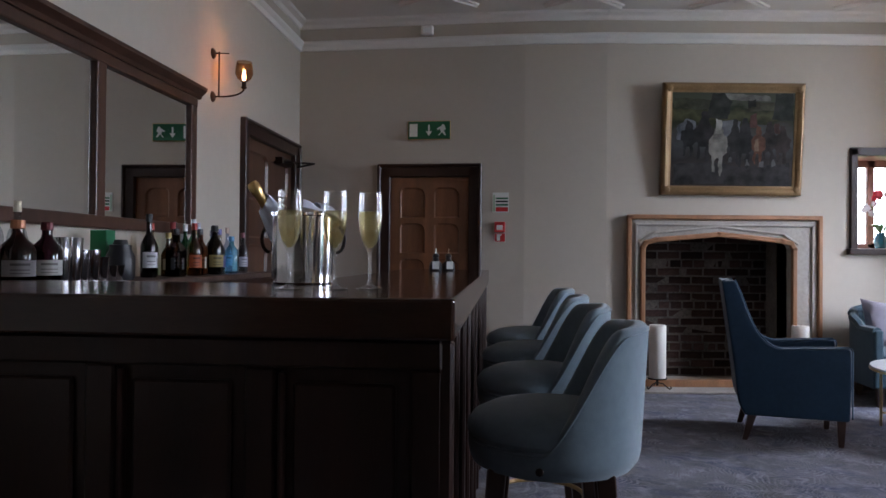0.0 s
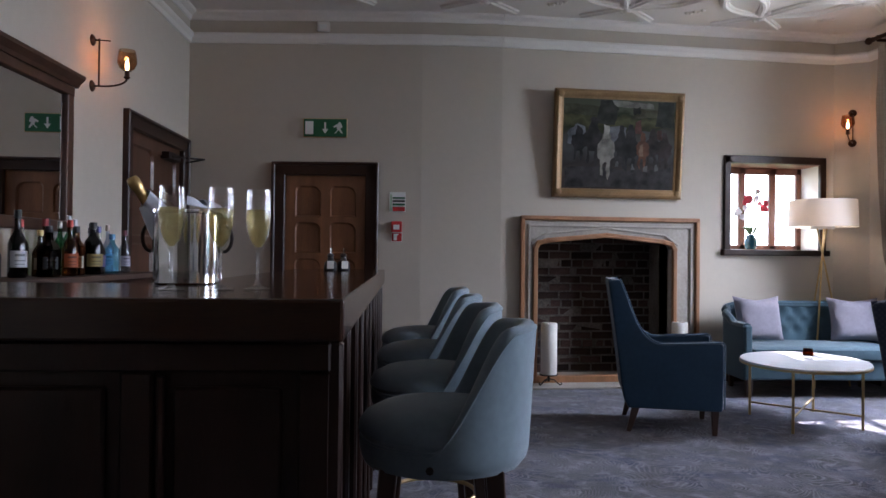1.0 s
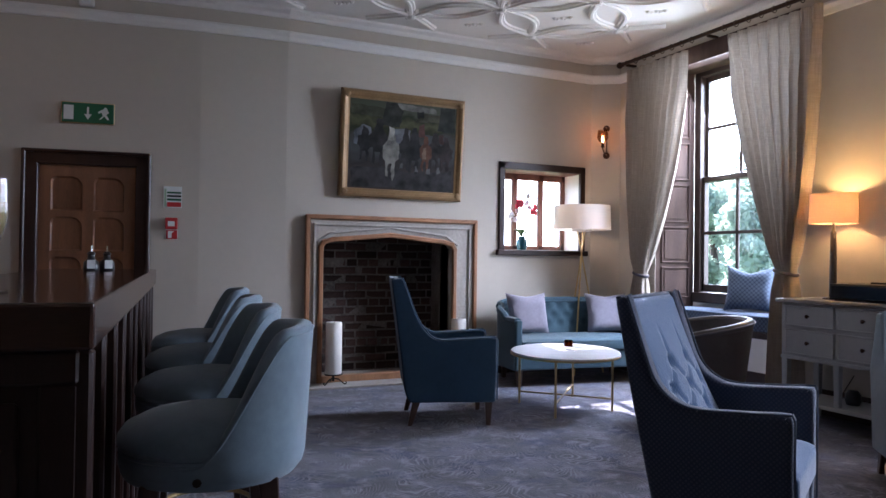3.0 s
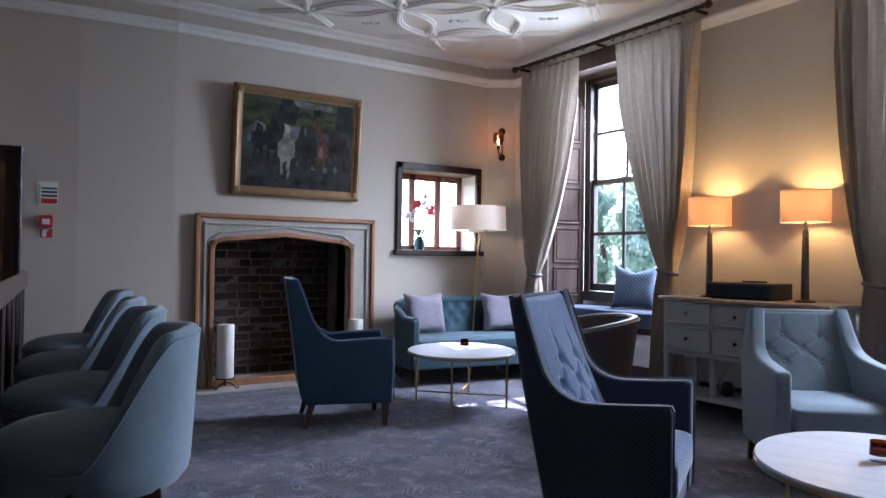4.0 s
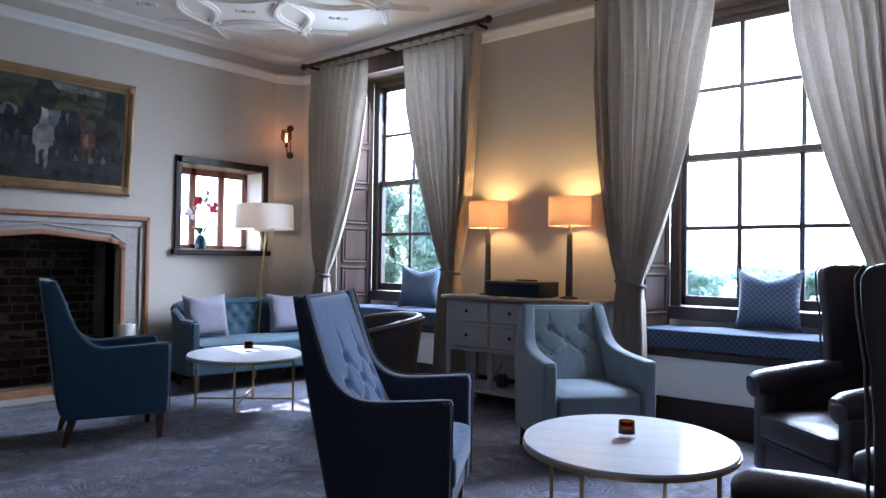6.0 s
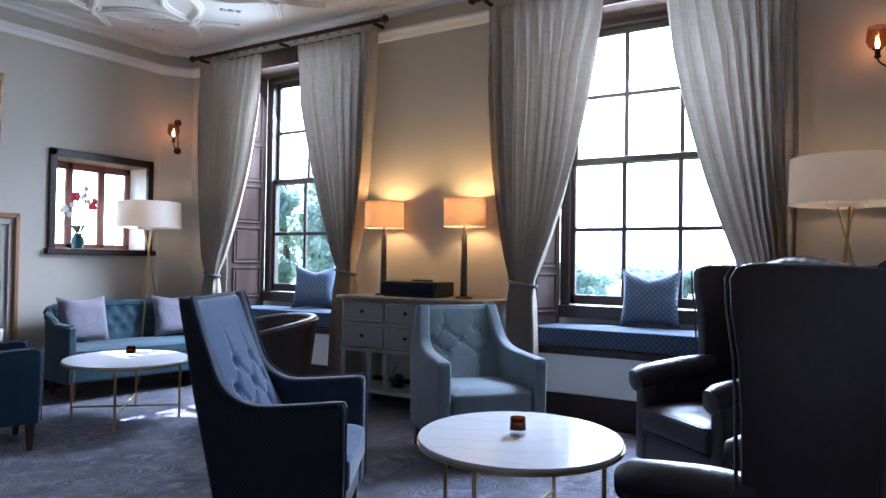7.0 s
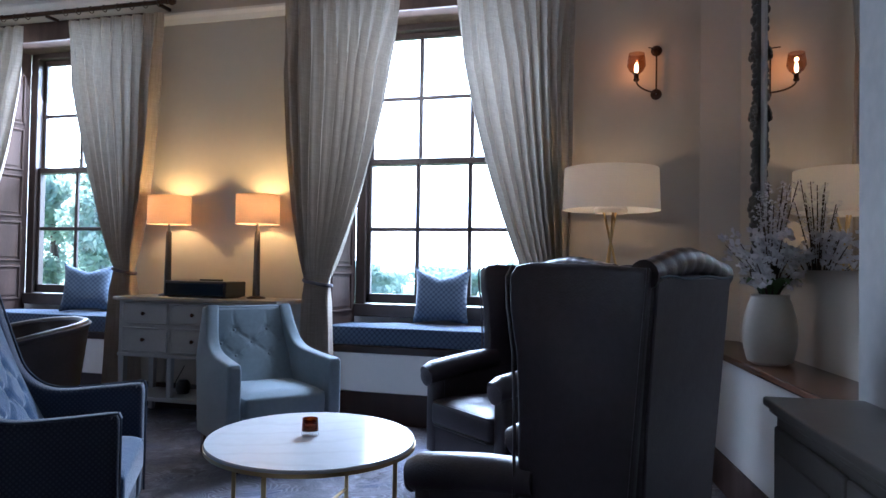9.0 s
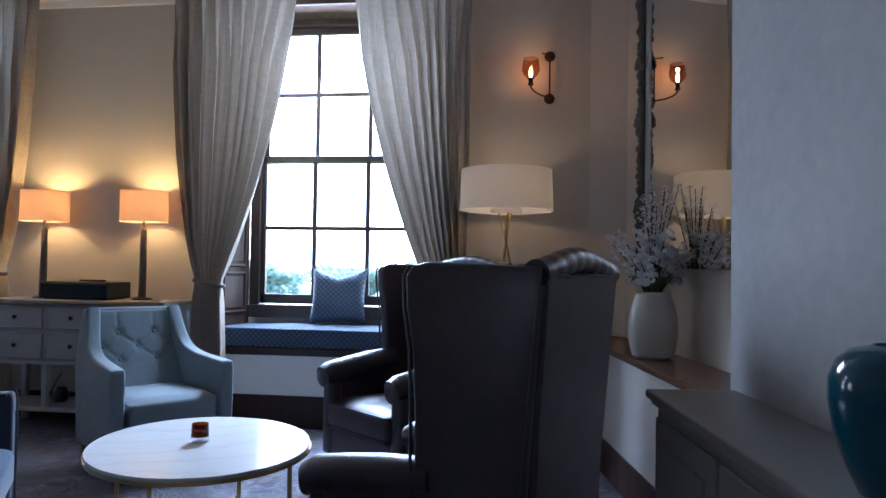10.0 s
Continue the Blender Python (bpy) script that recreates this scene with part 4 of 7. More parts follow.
def bar_counter():
    b = thing("bar_counter", "dark polished mahogany bar counter with panelled sides", "bar", M_BAR)
    top = [(0, 0), (0, 3.46), (-0.62, 3.46), (-0.62, 0.78), (-1.86, 0.78), (-1.86, 0)]
    part("countertop", prism(top, 0.098, "z", 1.002, 0.008), BAR_TOP, b, "polished dark wooden top")
    body = [(-0.05, 0.05), (-0.05, 3.41), (-0.55, 3.41), (-0.55, 0.70), (-1.86, 0.70), (-1.86, 0.05)]
    part("carcass", prism(body, 0.995, "z", 0.003), MAHOGANY, b)
    x = -0.03
    for k in range(5):
        part("stile", box(x - 0.075, x, 0.028, 0.05, 0.12, 0.93, 0.006, 1), MAHOGANY, b)
        p = part("raised_panel", box(x - 0.395 + 0.035, x - 0.110, 0.036, 0.05, 0.16, 0.895, 0.008, 1), MAHOGANY, b)
        part("panel_bead", box(x - 0.390, x - 0.376, 0.02, 0.05, 0.13, 0.92, 0.006, 2), MAHOGANY, p)
        x -= 0.40
    part("top_rail", box(-1.86, -0.03, 0.024, 0.05, 0.93, 1.0, 0.006, 1), MAHOGANY, b)
    part("plinth", box(-1.86, -0.02, 0.015, 0.05, 0.003, 0.12, 0.006, 1), MAHOGANY, b)
    y = 0.03
    for k in range(11):
        part("pilaster", box(-0.05, -0.004 if k == 0 else -0.012, y, y + 0.05, 0.003, 1.0, 0.008, 1), MAHOGANY, b)
        if k < 10:
            part("side_panel", box(-0.05, -0.036, y + 0.085, y + 0.30, 0.16, 0.93, 0.006, 1), MAHOGANY, b)
        y += 0.333
    return b


bar_counter()


def back_bar():
    b = thing("back_bar", "dark wooden back bar with a worktop along the wall", "back bar", M_WEST)
    part("worktop", box(3.9, 8.02, -0.36, -0.003, 1.035, 1.07, 0.006), PANEL, b, "brown wooden worktop")
    for k in range(5):
        x = 3.9 + 0.824 * k
        c = part("cabinet", box(x + 0.004, x + 0.82, -0.33, -0.003, 0.003, 1.034, 0.004, 1), MAHOGANY, b)
        part("cabinet_door", box(x + 0.03, x + 0.79, -0.35, -0.331, 0.12, 0.98, 0.005, 1), MAHOGANY, c)
    return b


back_bar()


def bar_mirror():
    m = thing("bar_mirror", "long mirror in a dark moulded mahogany frame", "mirror", M_WEST)
    s0, s1, zb, zt = 4.3, 7.34, 1.32, 2.20
    f = bmesh.new()
    box(s0, s1, -0.045, -0.003, zb, zb + 0.065, 0.008, 2, f)
    box(s0, s1, -0.045, -0.003, zt - 0.06, zt, 0.008, 2, f)
    for x in (s0, 5.15, 6.22, s1 - 0.085):
        box(x, x + 0.085, -0.042, -0.003, zb + 0.03, zt - 0.02, 0.008, 2, f)
    part("mirror_frame", f, FRAME_WOOD, m, "dark moulded wooden frame")
    crown = prism([(-0.003, zt), (-0.05, zt), (-0.06, zt + 0.02), (-0.09, zt + 0.05), (-0.095, zt + 0.07), (-0.003, zt + 0.07)], s1 - s0 + 0.06, "x", s0 - 0.03)
    part("crown_moulding", crown, FRAME_WOOD, m)
    for a, c in ((s0 + 0.08, 5.16), (5.23, 6.23), (6.30, s1 - 0.08)):
        part("mirror_pane", box(a, c, -0.02, -0.004, zb + 0.05, zt - 0.05), MIRROR, m)
    return m


bar_mirror()


def bottle(name, label, x, y, r, h, rgb, cap, band=None, neck=0.55, square=False, z=1.071, clear=False):
    """A bottle on the back bar, x along the wall and y out from it."""
    t = thing(name, label, "bottle", M_WEST @ pose(x, y, z), "bottles on the back bar")
    mat = glass("bottle_glass", tuple(v ** 0.72 for v in rgb), 0.02, 1.6, 3.4)
    nr = r * 0.34
    prof = [(0, 0), (r * 0.9, 0.002), (r, 0.012), (r, h * neck), (r * 0.85, h * (neck + 0.07)), (nr * 1.2, h * (neck + 0.18)), (nr, h * (neck + 0.24)), (nr, h * 0.93)]
    part("bottle_body", lathe(prof, 4 if square else 18) if not square else moved(lathe([(p[0] * 1.25, p[1]) for p in prof], 4), pose(0, 0, 0, 0, 0, 45)), mat, t, smooth=not square)
    part("cap", lathe([(0, h), (nr * 1.15, h), (nr * 1.2, h * 0.88), (nr * 1.05, h * 0.87)], 12), material("cap", cap, 0.4, 0.3), t)
    if band:
        rr = r * (0.9 if square else 1.0) + 0.0015
        bow = [(rr * math.cos(a), rr * math.sin(a)) for a in [radians(165 + 10 * k) for k in range(13)]]
        b = bmesh.new()
        cols = [[b.verts.new((x, y, h * f)) for f in (0.16, 0.40)] for x, y in bow]
        for p, q in zip(cols, cols[1:]):
            b.faces.new((p[0], q[0], q[1], p[1]))
        part("paper_label", b, material("label_paper", tuple(0.72 * v for v in band), 0.7), t, "plain paper label", smooth=True)
        inner_bow = [(x * 1.012, y * 1.012) for x, y in bow[3:-3]]
        b = bmesh.new()
        for z0, z1 in ((0.32, 0.355), (0.25, 0.265), (0.20, 0.212)):
            cols = [[b.verts.new((x, y, h * f)) for f in (z0, z1)] for x, y in inner_bow]
            for p, q in zip(cols, cols[1:]):
                b.faces.new((p[0], q[0], q[1], p[1]))
        part("print_bars", b, material("label_print", tuple(0.15 + 0.1 * v if sum(band) < 0.6 else 0.25 * v for v in band), 0.6), t)
    return t


BOTTLES = [
    (6.75, 0.042, 0.33, (0.03, 0.03, 0.03), (0.03, 0.03, 0.03), (0.72, 0.72, 0.75)), (7.00, 0.045, 0.26, (0.10, 0.04, 0.015), (0.02, 0.02, 0.02), (0.03, 0.03, 0.03)),
    (7.10, 0.04, 0.30, (0.5, 0.4, 0.3), (0.25, 0.03, 0.03), None), (7.22, 0.04, 0.30, (0.45, 0.15, 0.03), (0.35, 0.04, 0.03), (0.5, 0.12, 0.04)),
    (7.36, 0.036, 0.33, (0.18, 0.42, 0.25), (0.5, 0.5, 0.5), (0.6, 0.62, 0.58)), (7.50, 0.05, 0.30, (0.02, 0.025, 0.015), (0.02, 0.02, 0.02), (0.35, 0.27, 0.10)),
    (7.05, 0.038, 0.24, (0.3, 0.2, 0.1), (0.4, 0.3, 0.1), (0.5, 0.45, 0.3)), (7.30, 0.036, 0.27, (0.3, 0.12, 0.05), (0.05, 0.05, 0.05), (0.6, 0.55, 0.45)), (7.43, 0.036, 0.25, (0.5, 0.52, 0.5), (0.05, 0.12, 0.05), None), (7.57, 0.036, 0.28, (0.4, 0.35, 0.3), (0.1, 0.1, 0.25), (0.1, 0.1, 0.3)),
    (7.64, 0.042, 0.30, (0.03, 0.07, 0.35), (0.03, 0.03, 0.04), (0.05, 0.08, 0.3)), (7.76, 0.045, 0.24, (0.25, 0.55, 0.75), (0.1, 0.25, 0.4), None),
    (7.86, 0.034, 0.30, (0.55, 0.6, 0.75), (0.4, 0.3, 0.25), (0.65, 0.65, 0.7)), (7.95, 0.034, 0.27, (0.5, 0.55, 0.6), (0.2, 0.06, 0.08), (0.5, 0.5, 0.6)),
]
BOTTLES = [(q[0] - (0.31 if q[0] < 6.9 else 0.40), *q[1:]) for q in BOTTLES]
for k, (x, r, h, rgb, cap, band) in enumerate(BOTTLES):
    bottle("spirit_bottle", "glass spirit bottle with a cap on the back bar", x, -0.20 - 0.07 * (k % 2), r, h, rgb, cap, band, 0.5 + 0.04 * (k % 3), k in (1, 7))
for x, y, r, h, rgb, cap, band, words in ((5.25, -0.13, 0.042, 0.335, (0.02, 0.16, 0.05), (0.02, 0.12, 0.05), (0.5, 0.55, 0.5), "tall green gin bottle with a green cap"), (5.42, -0.12, 0.040, 0.335, (0.75, 0.78, 0.80), (0.62, 0.62, 0.66), (0.6, 0.55, 0.55), "clear spirit bottle with a silver cap on the back bar"), (5.56, -0.12, 0.038, 0.33, (0.75, 0.78, 0.80), (0.62, 0.56, 0.42), (0.7, 0.7, 0.7), "clear spirit bottle with a pale foil cap on the back bar"), (5.36, -0.27, 0.062, 0.245, (0.07, 0.02, 0.015), (0.42, 0.16, 0.07), (0.40, 0.38, 0.38), "squat dark amber liqueur bottle with a copper cap"), (5.525, -0.27, 0.056, 0.245, (0.05, 0.008, 0.02), (0.12, 0.02, 0.025), (0.62, 0.60, 0.55), "squat dark red liqueur bottle with a pale label")):
    bottle("spirit_bottle", words, x, y, r, h, rgb, cap, band, 0.56)
for x, y, r, h, rgb, cap, band in ((6.60, -0.13, 0.036, 0.29, (0.55, 0.50, 0.42), (0.35, 0.05, 0.04), (0.62, 0.58, 0.52)), (6.86, -0.13, 0.038, 0.31, (0.5, 0.30, 0.12), (0.03, 0.03, 0.03), (0.55, 0.50, 0.40)), (7.02, -0.12, 0.034, 0.30, (0.10, 0.30, 0.14), (0.55, 0.55, 0.52), None), (7.20, -0.12, 0.036, 0.32, (0.03, 0.05, 0.22), (0.5, 0.5, 0.55), (0.45, 0.45, 0.55)), (7.40, -0.12, 0.036, 0.28, (0.35, 0.58, 0.72), (0.3, 0.3, 0.32), (0.55, 0.58, 0.62))):
    bottle("spirit_bottle", "glass spirit bottle with a cap at the back of the worktop", x, y, r, h, rgb, cap, band, 0.54)
for x, h in ((5.66, 0.19), (5.74, 0.19), (5.79, 0.14), (5.87, 0.14), (5.94, 0.11), (6.01, 0.07), (6.08, 0.07)):
    t = thing("jigger", "polished steel measuring cup on the back bar", "measuring cup", M_WEST @ pose(x, -0.24, 1.071), "steel cups")
    part("cup", lathe([(0, 0), (0.03, 0), (0.034, h * 0.5), (0.038, h), (0.035, h), (0.031, h * 0.5), (0.027, 0.006), (0, 0.006)], 20), STEEL, t, smooth=True)
t = thing("green_box", "bright green cardboard bottle box", "box", M_WEST @ pose(6.15, -0.12, 1.071))
part("carton", box(-0.038, 0.038, -0.04, 0.04, 0, 0.235, 0.003, 1), material("green_card", (0.01, 0.22, 0.07), 0.5), t)
part("carton_flap", box(-0.0385, 0.0385, -0.042, -0.0405, 0.12, 0.236, 0), material("green_card_dark", (0.006, 0.13, 0.05), 0.5), t)
t = thing("black_shaker", "squat black bar blender jug", "jug", M_WEST @ pose(6.12, -0.23, 1.071))
part("jug", lathe([(0, 0), (0.06, 0), (0.066, 0.015), (0.066, 0.11), (0.05, 0.145), (0.05, 0.165), (0.035, 0.168), (0.03, 0.19), (0, 0.192)], 20), BLACK, t, smooth=True)
part("jug_handle", tube([(0.06, 0, 0.12), (0.10, 0, 0.11), (0.10, 0, 0.06), (0.064, 0, 0.04)], 0.009, 7), BLACK, t)


def flute(m, fill):
    t = thing("champagne_flute", "tall champagne flute of pale sparkling wine on the bar", "glass", m, "champagne flutes")
    part("goblet", lathe([(0, 0.0), (0.034, 0.001), (0.035, 0.003), (0.010, 0.010), (0.0045, 0.022), (0.0042, 0.085), (0.008, 0.098), (0.020, 0.118), (0.029, 0.15), (0.0315, 0.18), (0.029, 0.245), (0.0284, 0.2455)], 28), FLUTE, t, smooth=True)
    part("wine", lathe([(0, 0.103), (0.0055, 0.104), (0.0182, 0.1205), (0.0270, 0.15), (0.0292, 0.17), (0.0294, fill), (0, fill)], 28), WINE, t, "pale gold sparkling wine", smooth=False)
    return t


fl = flute(pose(-0.437, 2.03, 1.1005), 0.195)
fl.scale = (1.12, 1.12, 1.15)
for x, y in ((-0.311, 2.05), (-0.214, 2.09)):
    copy_thing(fl, pose(x, y, 1.1005))


def wine_bucket():
    t = thing("wine_bucket", "polished steel wine bucket on the bar", "bucket", pose(-0.475, 2.42, 1.1005))
    part("pail", lathe([(0, 0), (0.098, 0), (0.104, 0.006), (0.1085, 0.225), (0.113, 0.228), (0.113, 0.238), (0.107, 0.238), (0.100, 0.01), (0, 0.01)], 40), STEEL, t, smooth=True)
    for s in (-1, 1):
        h = part("handle", tube([(s * 0.112 + s * 0.028 * math.sin(a), 0, 0.185 - 0.035 + 0.045 * math.cos(a)) for a in [math.pi * k / 10 for k in range(11)]], 0.006, 7), IRON, t, "dark ring handle")
        part("handle_boss", moved(lathe([(0, 0.016), (0.012, 0.012), (0.014, 0)], 10), pose(s * 0.108, 0, 0.20, 0, 90 * s, 0)), BRASS, h)
    b = thing("champagne_bottle", "foil-topped bottle wrapped in a white napkin in the bucket", "bottle", pose(-0.46, 2.42, 1.14, 0, -32, 8))
    part("bottle_glass", lathe([(0, 0), (0.04, 0.0), (0.043, 0.02), (0.043, 0.15), (0.03, 0.21), (0.016, 0.25), (0.015, 0.31), (0, 0.31)], 20), glass("dark_green_glass", (0.1, 0.2, 0.1), 0.02), b, smooth=True)
    part("foil_top", lathe([(0.0155, 0.255), (0.017, 0.26), (0.0165, 0.31), (0.0195, 0.315), (0.0205, 0.34), (0.016, 0.352), (0, 0.353)], 16), FOIL, b, "crinkled gold foil", smooth=True)
    def wrap(u, v):
        a = 2 * math.pi * u
        z = 0.09 + 0.185 * v + 0.02 * math.sin(a + 1)
        r = 0.05 - 0.022 * max(0, v - 0.45) / 0.55 + 0.003 * math.sin(5 * a + 4 * v)
        return (r * math.cos(a), r * math.sin(a), z)
    part("napkin_wrap", sheet(wrap, 36, 12, 0.003), NAPKIN, b, "white cloth napkin", smooth=True)
    n = thing("napkin", "white napkin draped over the bucket rim", "napkin", pose(-0.475, 2.42, 1.1005))
    def drape(u, v):
        a = radians(-80 + 150 * u)
        r = 0.06 + 0.068 * v
        z = 0.262 + 0.012 * math.sin(6 * u + 2) - 0.035 * max(0, v - 0.55) ** 1.0 * 2 * (0.4 + 0.6 * math.sin(math.pi * u))
        return (r * math.cos(a), r * math.sin(a), z + 0.008 * math.sin(9 * u + 5 * v))
    part("cloth", sheet(drape, 30, 10, 0.003), NAPKIN, n, smooth=True)


wine_bucket()
for k, (x, y) in enumerate(((-0.045, 4.50), (0.035, 4.53))):
    t = thing("condiment_pot", "small black bar pot with a white card", "pot", pose(x, y, 1.1005, 0, 0, 10 * k), "pots on the bar")
    part("pot", lathe([(0, 0), (0.026, 0), (0.03, 0.01), (0.026, 0.055), (0.014, 0.07), (0.012, 0.095), (0.016, 0.10), (0.01, 0.115), (0, 0.117)], 16), BLACK, t, smooth=True)
    part("tag", box(-0.014, 0.014, -0.034, -0.0325, 0.015, 0.065), SIGN_WHITE, t, "white card")
    t.scale = (1.45, 1.45, 0.95)
    part("spout", tube([(0, 0, 0.11), (0, 0, 0.15)], 0.003, 6), STEEL, t)


def bar_stool(m):
    s = thing("bar_stool", "pale blue-grey velvet bar stool with a curved back", "bar stool", m, "bar stools along the counter")
    # x points to the back of the stool, away from the counter
    base = lathe([(0, 0.584), (0.215, 0.584), (0.237, 0.592), (0.246, 0.61), (0.248, 0.64), (0.246, 0.672), (0, 0.672)], 40)
    part("seat_base", base, STOOL, s, smooth=True)
    part("seat", lathe([(0.244, 0.668), (0.255, 0.684), (0.253, 0.704), (0.236, 0.728), (0.19, 0.750), (0.11, 0.764), (0, 0.768)], 44), STOOL, s, "domed velvet seat", smooth=True)
    part("piping", tube([(0.2475 * math.cos(a), 0.2475 * math.sin(a), 0.664) for a in [2 * math.pi * k / 40 for k in range(41)]], 0.005, 6), STOOL, s, smooth=True)
    half, thick = radians(179), 0.058
    def shell(u, v):
        # u runs round the back, v up the outside, over the rounded top and down the inside
        a = half * (2 * u - 1)
        k = abs(a)
        t = min(1, max(0, (k - radians(40)) / radians(60)))
        drop = t * t * (3 - 2 * t)
        high = 0.984 - 0.325 * drop - 0.012 * min(1, k / radians(40))
        low = 0.590
        rr = thick / 2 * (1 - 0.35 * t)
        if v < 0.4:
            z, off = low + (high - low) * v / 0.4, rr
        elif v < 0.6:
            w = math.pi * (v - 0.4) / 0.2
            z, off = high + rr * math.sin(w), rr * math.cos(w)
        else:
            z, off = high + (low - high) * (v - 0.6) / 0.4, -rr
        up = max(0.0, (z - low) / 0.46)
        r = 0.229 + 0.026 * up + off - 0.022 * max(0.0, 1 - (z - low) / 0.045) ** 2
        return (r * math.cos(a), r * math.sin(a), z)
    part("backrest", sheet(shell, 96, 40), STOOL, s, "curved upholstered back", smooth=True)
    seam = [shell(0.20 + 0.60 * k / 60, 0.42) for k in range(61)]
    part("back_piping", tube([(x * 1.0, y * 1.0, z + 0.001) for x, y, z in seam], 0.0035, 5), STOOL, s, smooth=True)
    for sx, sy in ((1, 1), (1, -1), (-1, 1), (-1, -1)):
        leg(s, (sx * 0.15, sy * 0.15, 0.600), (sx * 0.195, sy * 0.195, 0.003), 0.026, 0.018)
    ring = [(0.18 * math.cos(a), 0.18 * math.sin(a), 0.24) for a in [2 * math.pi * k / 40 for k in range(41)]]
    part("foot_ring", tube(ring, 0.009, 8), BRASS, s, "brass foot ring", smooth=True)
    part("nail", moved(lathe([(0, 0.004), (0.01, 0.003), (0.012, 0)], 8), pose(-0.03, -0.256, 0.622, 90)), IRON, s)
    return s


stool = bar_stool(M_BAR @ pose(0.258, 0.55, 0, 0, 0, -4))
for k, turn in ((1, 3), (2, -6), (3, 2)):
    copy_thing(stool, M_BAR @ pose(0.258, 0.55 + 0.74 * k, 0, 0, 0, turn))


# ---- seating ----
def smooth_line(points, n=5):
    """A rounded line through the points."""
    out = []
    for k in range(len(points) - 1):
        p0, p1, p2, p3 = (Vector(points[max(0, min(len(points) - 1, k + d))]) for d in (-1, 0, 1, 2))
        for i in range(n):
            t = i / n
            out.append(tuple(0.5 * (2 * p1 + (p2 - p0) * t + (2 * p0 - 5 * p1 + 4 * p2 - p3) * t * t + (3 * p1 - p0 - 3 * p2 + p3) * t ** 3)))
    return out + [tuple(points[-1])]


def along(line, z):
    """The x at height z on a line of (x, z) that falls from its first point."""
    for p, q in zip(line, line[1:]):
        if min(p[1], q[1]) <= z <= max(p[1], q[1]) and p[1] != q[1]:
            return p[0] + (q[0] - p[0]) * (z - p[1]) / (q[1] - p[1])
    return line[0][0] if z > line[0][1] else line[-1][0]


def armchair(name, label, m, body, back_mat, edge, rear, w, taper=0.0, flare=0.0, buttons=(), piping=None, seat_mat=None, th=0.085, pit=0.024, sink=0.02, lines=(0.003,), soft=0.018):
    """An upholstered armchair facing +x. edge: the line (x, z) from the top of the back down to the arm and along it;
    rear: the line of the back from the top down; taper narrows the back, flare widens the arms to the front."""
    c = thing(name, label, "armchair", m)
    line, back_line = smooth_line(edge), smooth_line(rear, 4)
    top, arm, h, xb = edge[0][1], edge[-1][1], edge[-1][0], rear[-1][0]
    low = rear[-1][1]

    def squeeze(x, z):
        k = max(0.0, min(1.0, (z - arm) / (top - arm)))
        return -taper * k ** 0.8 + flare * max(0.0, min(1.0, (x - xb) / (h - xb))) ** 1.5 * (1 - k)

    outline = [(h + 0.004, low), (h + 0.012, arm * 0.6), (h + 0.012, arm - 0.022), (h + 0.004, arm - 0.004)] + line[::-1][1:] + back_line
    for s in (1, -1):
        b = prism(outline, th, "y", s * w / 2 - (th if s > 0 else 0), soft, None, 4)
        for v in b.verts:
            v.co.y += s * squeeze(v.co.x, v.co.z)
        part("arm", b, body, c, smooth=True)
        if piping:
            for inset in lines:
                pts = [(x + 0.002, s * (w / 2 - inset + squeeze(x, z)), z + 0.001) for x, z in [(h + 0.013, low + 0.02), (h + 0.014, arm - 0.02), (h + 0.004, arm)] + line[::-1][1:]]
                part("piping", tube(pts, 0.0045, 6), piping, c, "piping along the edge", smooth=True)
    inner = w - 2 * th + 0.012

    def depth_at(y, z):
        """Pits at the buttons and creases that run from one to the next."""
        d = 0.0
        for by, bz in buttons:
            d = max(d, math.exp(-((y - by) ** 2 + (z - bz) ** 2) / 0.0007))
        fold = 0.0
        for i, (ay, az) in enumerate(buttons):
            for by, bz in buttons[i + 1:]:
                if abs(ay - by) < 0.17 and 0.03 < abs(az - bz) < 0.16:
                    t = max(0.0, min(1.0, ((y - ay) * (by - ay) + (z - az) * (bz - az)) / ((by - ay) ** 2 + (bz - az) ** 2)))
                    q = (y - ay - t * (by - ay)) ** 2 + (z - az - t * (bz - az)) ** 2
                    fold = max(fold, math.exp(-q / 0.00010))
            if buttons and az >= max(q[1] for q in buttons) - 0.01 and z > az:
                fold = max(fold, math.exp(-(y - ay) ** 2 / 0.00012) * max(0.0, 1 - (z - az) / 0.16))
            if buttons and az <= min(q[1] for q in buttons) + 0.01 and z < az:
                fold = max(fold, math.exp(-(y - ay) ** 2 / 0.00012) * max(0.0, 1 - (az - z) / 0.14))
        return pit * max(d, 0.38 * fold)

    def face_x(z):
        lean = (z - 0.40) / (top - 0.40)
        return (xb + 0.16) * (1 - lean) + (edge[0][0] - 0.012) * lean - sink * math.sin(math.pi * min(1, lean))

    def front(u, v):
        z = 0.38 + (top - 0.008 - 0.38) * v
        y = (u - 0.5) * (inner + 2 * squeeze(face_x(z), z))
        x = face_x(z) + 0.028 * math.sin(math.pi * u) ** 0.8 * math.sin(math.pi * min(1.0, 0.12 + v * 0.9)) - depth_at(y, z)
        return (x - 0.018 * max(0.0, (v - 0.96) / 0.04) ** 2, y, z)
    part("backrest", sheet(front, 72, 72), back_mat, c, "buttoned inner back" if buttons else "", smooth=True)

    def outer(u, v):
        z = low + (top - 0.004 - low) * v
        x = along(back_line, z)
        return (x + 0.002, (u - 0.5) * (w - 0.03 + 2 * squeeze(x, z)), z)
    part("outer_back", sheet(outer, 8, 20, 0.02), body, c, smooth=True)
